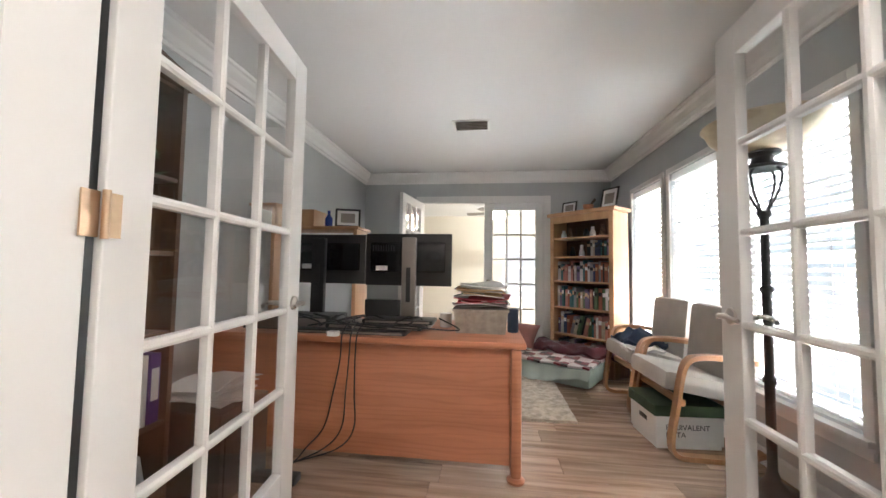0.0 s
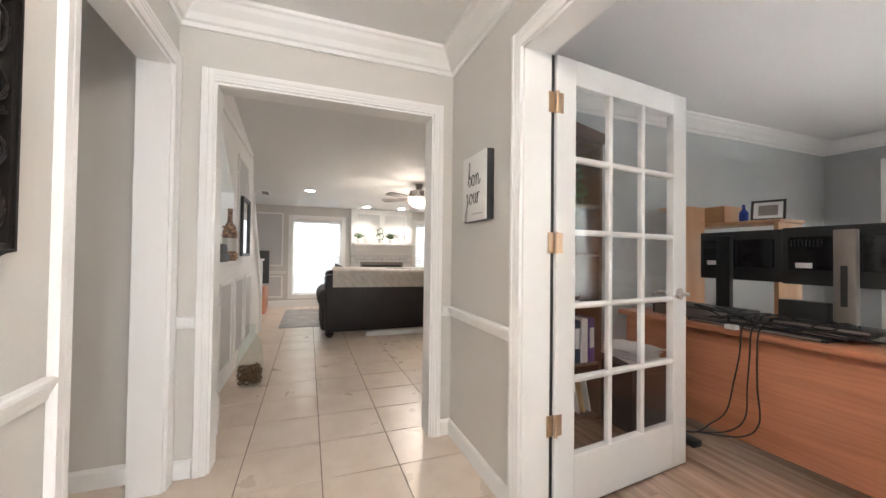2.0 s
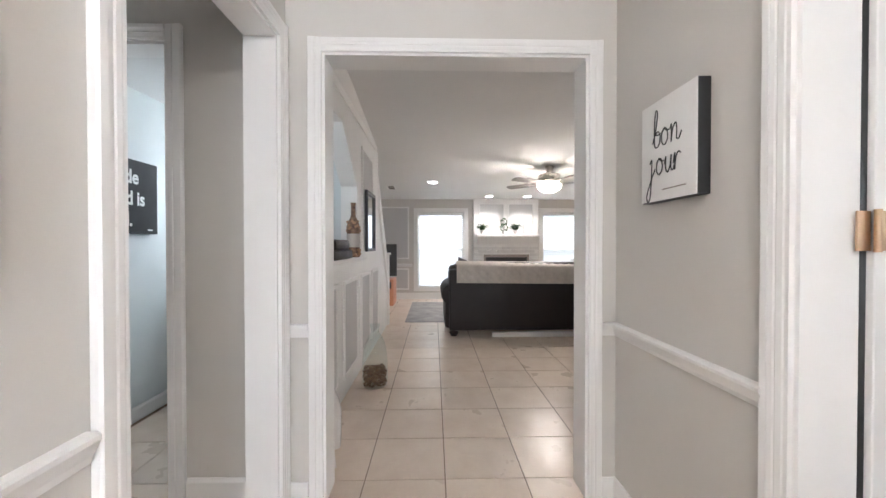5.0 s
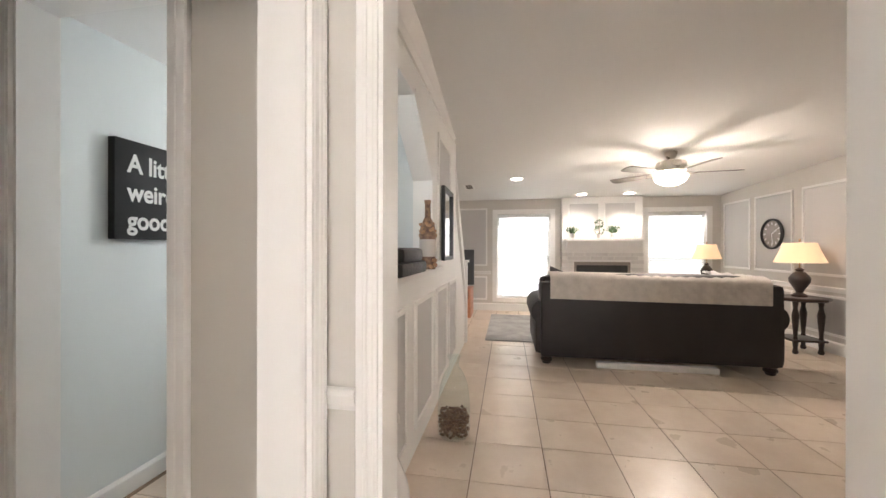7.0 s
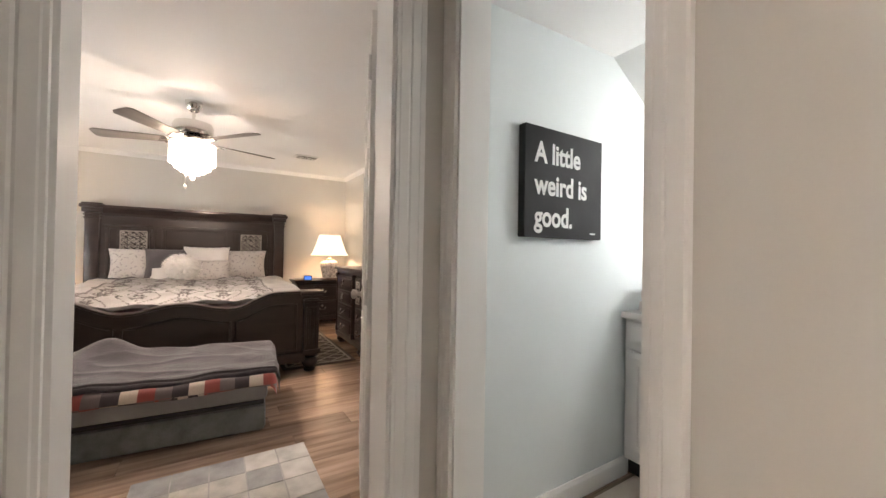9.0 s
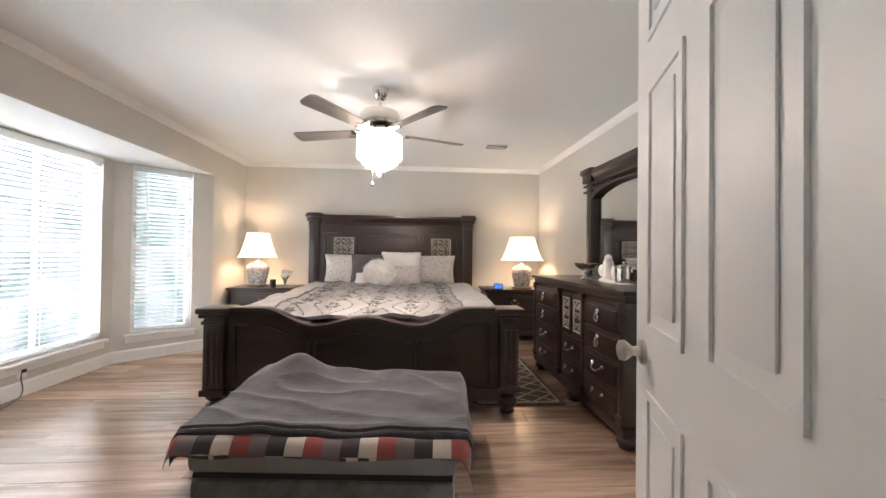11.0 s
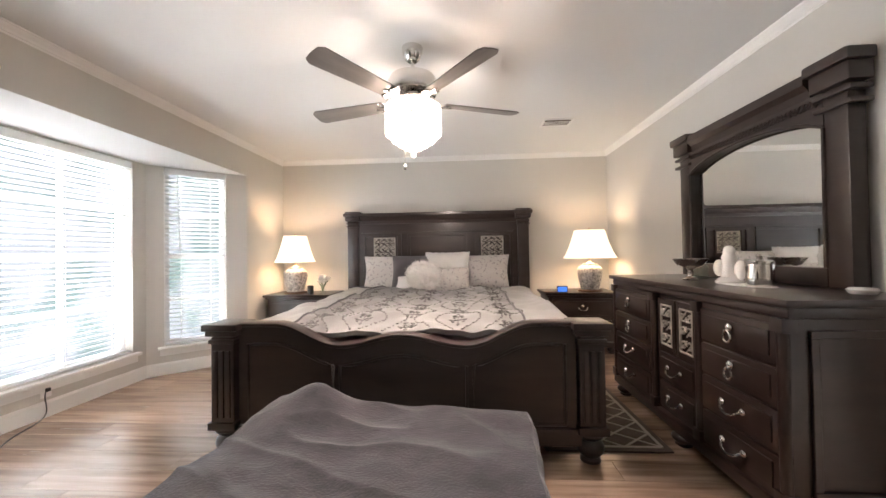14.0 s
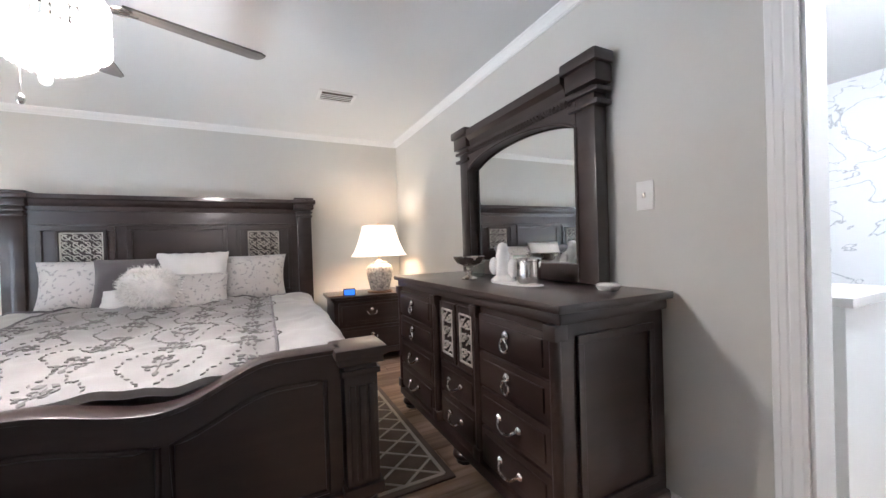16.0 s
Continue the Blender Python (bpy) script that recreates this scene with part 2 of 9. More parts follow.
M = {}
M["wall"] = material("greige_wall_paint", (0.60, 0.575, 0.535), 0.55, vary=0.02, scale=1.2, grain=220, bump=0.06)
M["wall_office"] = material("blue_grey_wall_paint", (0.50, 0.52, 0.52), 0.6, vary=0.02, scale=1.2, grain=220, bump=0.06)
M["wall_bed"] = material("bedroom_wall_paint", (0.58, 0.56, 0.52), 0.6, vary=0.02, scale=1.2, grain=220, bump=0.06)
M["wall_bath"] = material("pale_blue_wall_paint", (0.68, 0.72, 0.72), 0.55, vary=0.02, scale=1.2, grain=220, bump=0.06)
M["wall_dining"] = material("cream_wall_paint", (0.64, 0.59, 0.49), 0.6, vary=0.02, scale=1.2, grain=220, bump=0.06)
M["ceiling"] = material("ceiling_paint", (0.74, 0.735, 0.72), 0.8, vary=0.015, scale=0.8, grain=140, bump=0.12)
M["trim"] = material("white_trim_paint", (0.80, 0.79, 0.77), 0.45, vary=0.015, scale=2, grain=160, bump=0.03)
M["tile"] = material("cream_floor_tile", (0.68, 0.58, 0.48), 0.30, vary=0.05, scale=5, grain=50, bump=0.03, piece=0.05, second=(0.61, 0.50, 0.40))
M["grout"] = material("tan_grout", (0.25, 0.18, 0.13), 0.9, vary=0.1, scale=8, grain=200, bump=0.3)
M["plank"] = material("grey_brown_plank", (0.42, 0.30, 0.225), 0.24, vary=0.16, scale=2.2, grain=16, bump=0.08, piece=0.28, stretch=(0.7, 9, 9), second=(0.21, 0.135, 0.09))
M["plank_gap"] = material("plank_joint", (0.07, 0.05, 0.035), 0.9)
M["espresso"] = material("espresso_stained_wood", (0.036, 0.021, 0.017), 0.33, vary=0.2, scale=2, grain=24, bump=0.05, stretch=(1, 1, 6), second=(0.021, 0.012, 0.010), coat=0.3)
M["oak"] = material("honey_oak", (0.60, 0.25, 0.138), 0.42, vary=0.08, scale=1.3, grain=15, bump=0.06, stretch=(0.8, 6, 8), second=(0.44, 0.175, 0.088))
M["oak_light"] = material("light_oak", (0.52, 0.30, 0.16), 0.45, vary=0.10, scale=1.6, grain=20, bump=0.06, stretch=(7, 7, 0.8), second=(0.43, 0.23, 0.12))
M["leather"] = material("dark_brown_leather", (0.022, 0.016, 0.016), 0.52, vary=0.12, scale=4, grain=180, bump=0.25)
M["black"] = material("black_plastic", (0.018, 0.018, 0.019), 0.4, vary=0.1, scale=6, grain=160, bump=0.05)
M["blind"] = material("white_blind_slat", (0.82, 0.82, 0.81), 0.45, vary=0.02, scale=3, grain=80, bump=0.02)
_n, _k = M["blind"].node_tree.nodes, M["blind"].node_tree.links
_t, _m = _n.new("ShaderNodeBsdfTranslucent"), _n.new("ShaderNodeMixShader")
_t.inputs[0].default_value, _m.inputs[0].default_value = (0.80, 0.80, 0.79, 1), 0.18
_k.new(_n["Principled BSDF"].outputs[0], _m.inputs[1])
_k.new(_t.outputs[0], _m.inputs[2])
_k.new(_m.outputs[0], _n["Material Output"].inputs[0])
M["glass"] = glassy("window_glass")
M["nickel"] = material("brushed_nickel", (0.62, 0.58, 0.53), 0.28, metal=1.0, vary=0.05, scale=8, grain=120, bump=0.03)
M["brass"] = material("brass", (0.60, 0.43, 0.29), 0.42, metal=1.0, vary=0.08, scale=8, grain=120, bump=0.04)
M["outside"] = backdrop_material("garden_distance", (0.93, 0.98, 1.0), (0.46, 0.62, 0.58), 0.29, 1.3)
M["outside_soft"] = backdrop_material("pale_distance", (1.0, 1.0, 1.0), (0.72, 0.82, 0.80), 0.55)
M["outside_office"] = backdrop_material("hazy_distance", (0.97, 0.99, 1.0), (0.66, 0.76, 0.80), 0.46, 1.4)
# Strong glow for the unseen entry end, added to light the hall.
M["entry_fill"] = backdrop_material("entry_fill_glow", (1.0, 1.0, 1.0), (0.82, 0.88, 0.86), 7.5)
M["outside_dining"] = backdrop_material("bright_distance", (1.0, 1.0, 1.0), (0.82, 0.88, 0.86), 0.42)


def cathedral_grain(mat, depth=0.15, scale=2.2):
    """Nested arches of darker grain, as flat-sawn oak has."""
    N, L = mat.node_tree.nodes, mat.node_tree.links
    b = N["Principled BSDF"]
    src = b.inputs["Base Color"].links[0].from_socket
    co, mp, wv, mr, mx = N.new("ShaderNodeTexCoord"), N.new("ShaderNodeMapping"), N.new("ShaderNodeTexWave"), N.new("ShaderNodeMapRange"), N.new("ShaderNodeMix")
    mp.inputs["Scale"].default_value = (0.35, 1.0, 3.0)
    L.new(co.outputs["Object"], mp.inputs[0])
    L.new(mp.outputs[0], wv.inputs["Vector"])
    wv.bands_direction = "Z"
    wv.inputs["Scale"].default_value, wv.inputs["Distortion"].default_value = scale * 1.5, 17
    wv.inputs["Detail"].default_value, wv.inputs["Detail Scale"].default_value = 3, 0.8
    L.new(wv.outputs["Fac"], mr.inputs["Value"])
    mr.inputs["From Min"].default_value, mr.inputs["From Max"].default_value = 0.45, 0.05
    mr.inputs["To Max"].default_value = depth
    mx.data_type, mx.blend_type = "RGBA", "MULTIPLY"
    L.new(mr.outputs[0], mx.inputs["Factor"])
    L.new(src, mx.inputs["A"])
    mx.inputs["B"].default_value = (0.50, 0.36, 0.27, 1)
    L.new(mx.outputs["Result"], b.inputs["Base Color"])


cathedral_grain(M["oak"])


# pattern materials
def checkered(name, cols, size, rough=0.9, axis=(1, 1, 1)):
    """Woven plaid: two crossing checks of four colours."""
    mat = bpy.data.materials.new(name)
    mat.use_nodes = True
    N, L = mat.node_tree.nodes, mat.node_tree.links
    b = N["Principled BSDF"]
    co, mp = N.new("ShaderNodeTexCoord"), N.new("ShaderNodeMapping")
    mp.inputs["Scale"].default_value = axis
    L.new(co.outputs["Object"], mp.inputs[0])
    outs = []
    for k, pair in enumerate((cols[:2], cols[2:])):
        c = N.new("ShaderNodeTexChecker")
        c.inputs["Scale"].default_value = 1 / size
        c.inputs["Color1"].default_value, c.inputs["Color2"].default_value = (*pair[0], 1), (*pair[1], 1)
        L.new(mp.outputs[0], c.inputs["Vector"])
        outs.append(c)
    m2 = N.new("ShaderNodeMapping")
    m2.inputs["Scale"].default_value = tuple(0.5 * a for a in axis)
    L.new(co.outputs["Object"], m2.inputs[0])
    sel = N.new("ShaderNodeTexChecker")
    sel.inputs["Scale"].default_value = 1 / size
    L.new(m2.outputs[0], sel.inputs["Vector"])
    mx = N.new("ShaderNodeMix")
    mx.data_type = "RGBA"
    L.new(sel.outputs["Fac"], mx.inputs["Factor"])
    L.new(outs[0].outputs[0], mx.inputs["A"])
    L.new(outs[1].outputs[0], mx.inputs["B"])
    ns = N.new("ShaderNodeTexNoise")
    ns.inputs["Scale"].default_value = 260
    hs = N.new("ShaderNodeHueSaturation")
    mr = N.new("ShaderNodeMapRange")
    mr.inputs["To Min"].default_value, mr.inputs["To Max"].default_value = 0.8, 1.2
    L.new(co.outputs["Object"], ns.inputs["Vector"])
    L.new(ns.outputs["Fac"], mr.inputs["Value"])
    L.new(mr.outputs[0], hs.inputs["Value"])
    L.new(mx.outputs["Result"], hs.inputs["Color"])
    L.new(hs.outputs[0], b.inputs["Base Color"])
    b.inputs["Roughness"].default_value = rough
    b.inputs["Sheen Weight"].default_value = 0.3
    return mat


def damask(name, ground, ink, scale=3.2):
    """Cream cloth with rows of embroidered scrolls and sprigs."""
    mat = bpy.data.materials.new(name)
    mat.use_nodes = True
    N, L = mat.node_tree.nodes, mat.node_tree.links
    b = N["Principled BSDF"]
    co, mp = N.new("ShaderNodeTexCoord"), N.new("ShaderNodeMapping")
    mp.inputs["Scale"].default_value = (scale, scale, scale)
    L.new(co.outputs["Object"], mp.inputs[0])
    warp = N.new("ShaderNodeTexNoise")
    warp.inputs["Scale"].default_value = 3.0
    L.new(mp.outputs[0], warp.inputs["Vector"])
    add = N.new("ShaderNodeVectorMath")
    add.operation = "MULTIPLY_ADD"
    add.inputs[1].default_value = (0.25, 0.25, 0.25)
    L.new(warp.outputs["Color"], add.inputs[0])
    L.new(mp.outputs[0], add.inputs[2])
    cell = N.new("ShaderNodeTexVoronoi")
    cell.inputs["Scale"].default_value, cell.inputs["Randomness"].default_value = 1.0, 0.25
    L.new(add.outputs[0], cell.inputs["Vector"])
    ring = N.new("ShaderNodeMath")
    ring.operation = "SINE"
    mul = N.new("ShaderNodeMath")
    mul.operation = "MULTIPLY"
    mul.inputs[1].default_value = 26
    L.new(cell.outputs["Distance"], mul.inputs[0])
    L.new(mul.outputs[0], ring.inputs[0])
    leaf = N.new("ShaderNodeTexVoronoi")
    leaf.feature = "SMOOTH_F1"
    leaf.inputs["Scale"].default_value = 9.0
    L.new(add.outputs[0], leaf.inputs["Vector"])
    lr = N.new("ShaderNodeMapRange")
    lr.inputs["From Min"].default_value, lr.inputs["From Max"].default_value = 0.42, 0.30
    L.new(leaf.outputs["Distance"], lr.inputs["Value"])
    rr = N.new("ShaderNodeMapRange")
    rr.inputs["From Min"].default_value, rr.inputs["From Max"].default_value = 0.25, 0.55
    L.new(ring.outputs[0], rr.inputs["Value"])
    both = N.new("ShaderNodeMath")
    both.operation = "MULTIPLY"
    L.new(lr.outputs[0], both.inputs[0])
    L.new(rr.outputs[0], both.inputs[1])
    mx = N.new("ShaderNodeMix")
    mx.data_type = "RGBA"
    mx.inputs["A"].default_value, mx.inputs["B"].default_value = (*ground, 1), (*ink, 1)
    L.new(both.outputs[0], mx.inputs["Factor"])
    L.new(mx.outputs["Result"], b.inputs["Base Color"])
    b.inputs["Roughness"].default_value = 0.75
    b.inputs["Sheen Weight"].default_value = 0.25
    bp = N.new("ShaderNodeBump")
    bp.inputs["Strength"].default_value, bp.inputs["Distance"].default_value = 0.5, 0.004
    L.new(both.outputs[0], bp.inputs["Height"])
    L.new(bp.outputs[0], b.inputs["Normal"])
    return mat


def marble(name, rough=0.12):
    mat = bpy.data.materials.new(name)
    mat.use_nodes = True
    N, L = mat.node_tree.nodes, mat.node_tree.links
    b = N["Principled BSDF"]
    co, ns, wv, mr, mx = N.new("ShaderNodeTexCoord"), N.new("ShaderNodeTexNoise"), N.new("ShaderNodeTexNoise"), N.new("ShaderNodeMapRange"), N.new("ShaderNodeMix")
    mx.data_type = "RGBA"
    ns.inputs["Scale"].default_value, ns.inputs["Detail"].default_value, ns.inputs["Distortion"].default_value = 2.0, 7, 1.3
    L.new(co.outputs["Object"], ns.inputs["Vector"])
    sub = N.new("ShaderNodeMath")
    sub.operation = "SUBTRACT"
    sub.inputs[1].default_value = 0.5
    ab = N.new("ShaderNodeMath")
    ab.operation = "ABSOLUTE"
    L.new(ns.outputs["Fac"], sub.inputs[0])
    L.new(sub.outputs[0], ab.inputs[0])
    mr.inputs["From Min"].default_value, mr.inputs["From Max"].default_value = 0.009, 0.0
    L.new(ab.outputs[0], mr.inputs["Value"])
    mx.inputs["A"].default_value, mx.inputs["B"].default_value = (0.80, 0.80, 0.80, 1), (0.42, 0.43, 0.45, 1)
    L.new(mr.outputs[0], mx.inputs["Factor"])
    L.new(mx.outputs["Result"], b.inputs["Base Color"])
    b.inputs["Roughness"].default_value = rough
    return mat


M["quilt"] = material("beige_quilted_cotton", (0.60, 0.55, 0.50), 0.9, vary=0.08, scale=9, grain=40, bump=0.9)
M["duvet"] = material("cream_sateen_cotton", (0.24, 0.228, 0.221), 0.6, vary=0.08, scale=4, grain=200, bump=0.2, second=(0.19, 0.182, 0.177), sheen=0.15)
M["border"] = material("white_sateen_border", (0.36, 0.348, 0.336), 0.65, vary=0.06, scale=5, grain=220, bump=0.15, sheen=0.15)
M["thread"] = material("grey_embroidery_thread", (0.155, 0.147, 0.142), 0.7, vary=0.15, scale=12, grain=200, bump=0.3)
M["sham"] = damask("embroidered_sham", (0.48, 0.45, 0.43), (0.29, 0.275, 0.27), 5.0)
M["linen"] = material("white_linen", (0.68, 0.66, 0.645), 0.8, vary=0.04, scale=6, grain=260, bump=0.15, sheen=0.2)
M["grey_cloth"] = material("charcoal_cloth", (0.085, 0.075, 0.08), 0.85, vary=0.1, scale=6, grain=240, bump=0.2, sheen=0.3)
M["velvet"] = material("plum_grey_plush", (0.046, 0.036, 0.042), 0.85, vary=0.5, scale=13, grain=110, bump=0.9, sheen=0.3, second=(0.024, 0.020, 0.024))
M["foam"] = material("grey_bed_cover", (0.30, 0.31, 0.31), 0.9, vary=0.08, scale=6, grain=150, bump=0.3, sheen=0.3)
M["foam_dark"] = material("grey_green_fleece", (0.19, 0.21, 0.205), 0.95, vary=0.2, scale=14, grain=120, bump=0.6, sheen=0.4)
M["fur"] = material("white_faux_fur", (0.80, 0.77, 0.74), 0.95, vary=0.06, scale=20, grain=90, bump=0.9, sheen=0.5)
M["plaid"] = checkered("red_black_cream_plaid", [(0.28, 0.06, 0.05), (0.54, 0.46, 0.38), (0.04, 0.028, 0.033), (0.15, 0.115, 0.11)], 0.078)
M["plaid_office"] = checkered("maroon_black_white_plaid", [(0.62, 0.57, 0.55), (0.20, 0.03, 0.04), (0.05, 0.03, 0.03), (0.62, 0.57, 0.55)], 0.07)
M["lattice_metal"] = material("antique_silver", (0.52, 0.48, 0.42), 0.42, metal=0.4, vary=0.15, scale=14, grain=120, bump=0.1)
M["silver"] = material("polished_silver", (0.78, 0.76, 0.73), 0.15, metal=1.0, vary=0.04, scale=10, grain=100, bump=0.02)
M["mirror"] = material("mirror_glass", (0.86, 0.88, 0.87), 0.0, metal=1.0, vary=0.0, bump=0.0)
M["mirror"].node_tree.nodes["Principled BSDF"].inputs["Roughness"].default_value = 0.02
for _l in list(M["mirror"].node_tree.links):
    if _l.to_socket.name in ("Roughness", "Base Color"):
        M["mirror"].node_tree.links.remove(_l)
M["mirror"].node_tree.nodes["Principled BSDF"].inputs["Base Color"].default_value = (0.86, 0.88, 0.87, 1)
M["ceramic"] = material("white_crackled_ceramic", (0.60, 0.57, 0.53), 0.3, vary=0.25, scale=42, grain=60, bump=0.6, second=(0.17, 0.165, 0.165))
M["porcelain"] = material("white_porcelain", (0.80, 0.78, 0.76), 0.2, vary=0.02, scale=8, grain=60, bump=0.0)
M["iron"] = material("black_wrought_iron", (0.009, 0.007, 0.006), 0.5, metal=0.0, spec=0.25, vary=0.15, scale=20, grain=160, bump=0.3)
M["cardboard"] = material("brown_cardboard", (0.38, 0.22, 0.125), 0.85, vary=0.08, scale=6, grain=120, bump=0.1)
M["rug_brown"] = material("brown_woven_rug", (0.145, 0.105, 0.08), 0.95, vary=0.15, scale=8, grain=240, bump=0.6)
M["rug_cream"] = material("cream_woven_lines", (0.55, 0.48, 0.40), 0.95, vary=0.1, scale=8, grain=240, bump=0.6)
M["shag"] = material("cream_shag_rug", (0.55, 0.47, 0.38), 0.95, vary=0.2, scale=22, grain=140, bump=1.0)
M["grey_rug"] = material("grey_rug", (0.42, 0.41, 0.40), 0.95, vary=0.15, scale=5, grain=200, bump=0.6)
M["blade"] = material("grey_wood_blade", (0.19, 0.17, 0.155), 0.4, vary=0.12, scale=2, grain=20, bump=0.04, stretch=(1, 8, 8))
M["marble"] = marble("white_marble")
M["vanity"] = material("white_cabinet_paint", (0.78, 0.78, 0.77), 0.35, vary=0.015, scale=3, grain=120, bump=0.03)
M["clear"] = glassy("clear_bottle_glass", (0.93, 0.97, 0.965), 0.02, 1.25)
M["smoke"] = glassy("smoked_plastic", (0.34, 0.34, 0.36), 0.15, 1.4)
M["paper"] = material("white_paper", (0.76, 0.75, 0.73), 0.8, vary=0.03, scale=6, grain=90, bump=0.03)
M["shade"] = glowing("lit_cream_shade", (1.0, 0.82, 0.60), 0.46)
M["shade_tan"] = glowing("lit_tan_shade", (0.80, 0.52, 0.30), 0.32)
M["crystal"] = glowing("lit_crystal", (1.0, 0.88, 0.76), 1.3)
_n, _k = M["crystal"].node_tree.nodes, M["crystal"].node_tree.links
_t, _m = _n.new("ShaderNodeBsdfTransparent"), _n.new("ShaderNodeMixShader")
_m.inputs[0].default_value = 0.6
_k.new(_n["Principled BSDF"].outputs[0], _m.inputs[1])
_k.new(_t.outputs[0], _m.inputs[2])
_k.new(_m.outputs[0], _n["Material Output"].inputs[0])
M["bowl"] = glowing("lit_frosted_bowl", (1.0, 0.88, 0.72), 7.0)
M["led"] = glowing("lit_white_diffuser", (1.0, 0.95, 0.88), 9.0)
M["screen_blue"] = glowing("blue_clock_screen", (0.03, 0.12, 0.5), 0.6)
M["beige_cloth"] = material("oatmeal_upholstery", (0.47, 0.44, 0.40), 0.9, vary=0.06, scale=6, grain=220, bump=0.25, sheen=0.2)
M["navy_cloth"] = material("navy_denim", (0.035, 0.055, 0.10), 0.9, vary=0.15, scale=8, grain=220, bump=0.3)
M["maroon_cloth"] = material("maroon_fleece", (0.10, 0.02, 0.03), 0.9, vary=0.2, scale=8, grain=200, bump=0.4, sheen=0.4)
M["mint_cloth"] = material("pale_mint_sheet", (0.42, 0.50, 0.45), 0.85, vary=0.08, scale=5, grain=200, bump=0.2)
M["bentwood"] = material("bent_beech", (0.40, 0.20, 0.095), 0.4, vary=0.08, scale=3, grain=30, bump=0.05, stretch=(6, 1, 6))
M["alabaster"] = material("cream_alabaster_glass", (0.72, 0.62, 0.44), 0.35, vary=0.12, scale=7, grain=40, bump=0.02, second=(0.60, 0.47, 0.30))
M["screen"] = material("dark_screen", (0.012, 0.012, 0.014), 0.12, vary=0.05, scale=3, grain=60, bump=0.0)
M["grey_metal"] = material("warm_grey_metal", (0.28, 0.245, 0.22), 0.4, metal=0.5, vary=0.06, scale=6, grain=120, bump=0.03)
M["wicker"] = material("grey_fabric_basket", (0.40, 0.36, 0.31), 0.9, vary=0.12, scale=30, grain=120, bump=0.8)
M["green_box"] = material("dark_green_print", (0.045, 0.075, 0.04), 0.7, vary=0.1, scale=6, grain=100, bump=0.05)
M["blue_glass"] = material("cobalt_glass", (0.02, 0.05, 0.32), 0.08, vary=0.05, scale=6, grain=60, bump=0.0)
M["leaf"] = material("green_leaf", (0.06, 0.13, 0.04), 0.6, vary=0.3, scale=20, grain=60, bump=0.2)
M["bark"] = material("brown_walnut", (0.13, 0.065, 0.035), 0.45, vary=0.15, scale=3, grain=30, bump=0.1, stretch=(6, 6, 1))
M["brick_white"] = material("white_painted_brick", (0.72, 0.71, 0.69), 0.7, vary=0.04, scale=8, grain=90, bump=0.4, piece=0.05)
M["pebble"] = material("mixed_brown_pebbles", (0.09, 0.042, 0.026), 0.5, vary=0.5, scale=40, grain=90, bump=0.5, second=(0.28, 0.17, 0.10))


# ---- large structure ----
HALL_N, HALL_S, HALL_W, HALL_E = 1.05, -0.445, -1.17, 3.0
OFF_W, OFF_E, OFF_N = -1.32, 2.03, 5.57
LIV_W, LIV_N, LIV_S = -7.35, 3.75, -2.4
BED_W, BED_E, BED_S, BED_N = -2.475, 1.81, -7.02, -1.83
CEIL, BED_CEIL = 2.42, 2.44
BAY = [(1.81, -3.12), (2.46, -3.79), (2.46, -5.60), (1.81, -6.20)]


def along(p0, p1):
    """x runs from p0 to p1, y to its left, z up."""
    d = Vector((p1[0] - p0[0], p1[1] - p0[1], 0))
    return Matrix.Translation((p0[0], p0[1], 0)) @ Matrix.Rotation(math.atan2(d.y, d.x), 4, "Z"), d.length


def wall(name, p0, p1, thick, material_name, label, openings=(), z0=0.0, z1=2.6):
    """A wall whose room side runs from p0 to p1; its thickness lies to the left. openings: (a0, a1, bottom, top) along it."""
    m, n = along(p0, p1)
    s = Shape()
    a = 0.0
    for o0, o1, b, t in sorted(openings):
        s.box(a, o0, 0, thick, z0, z1, m)
        if b > z0:
            s.box(o0, o1, 0, thick, z0, b, m)
        if t < z1:
            s.box(o0, o1, 0, thick, t, z1, m)
        a = o1
    s.box(a, n, 0, thick, z0, z1, m)
    return structure(name, s, M[material_name], label, "wall")


def crown(name, pts, z, size=0.12, label="white crown moulding along the ceiling"):
    """Moulding along the tops of walls; the room lies to the right of each run."""
    s = Shape()
    k = size / 0.12
    prof = [(0, 0), (0, -0.125), (-0.012, -0.125), (-0.016, -0.105), (-0.03, -0.098), (-0.045, -0.07), (-0.075, -0.04), (-0.086, -0.022), (-0.10, -0.016), (-0.104, 0)]
    for p0, p1 in zip(pts, pts[1:]):
        m, n = along(p0, p1)
        s.prism([(y * k, z + h * k) for y, h in prof], "x", -0.0, n, m)
    return structure(name, s, M["trim"], label, "crown moulding")


def baseboard(name, runs, label="white painted baseboard", h=0.095, t=0.014):
    s = Shape()
    for p0, p1 in runs:
        m, n = along(p0, p1)
        s.prism([(0, 0), (0, h), (-t * 0.45, h), (-t, h - 0.018), (-t, 0)], "x", 0, n, m)
    return structure(name, s, M["trim"], label, "baseboard")


def chair_rail(name, runs, z=0.81):
    s = Shape()
    for p0, p1 in runs:
        m, n = along(p0, p1)
        s.prism([(0, z), (0, z - 0.06), (-0.01, z - 0.06), (-0.014, z - 0.045), (-0.02, z - 0.035), (-0.03, z - 0.014), (-0.03, z - 0.004), (-0.022, z)], "x", 0, n, m)
    return structure(name, s, M["trim"], "white painted chair rail on the wall", "chair rail")


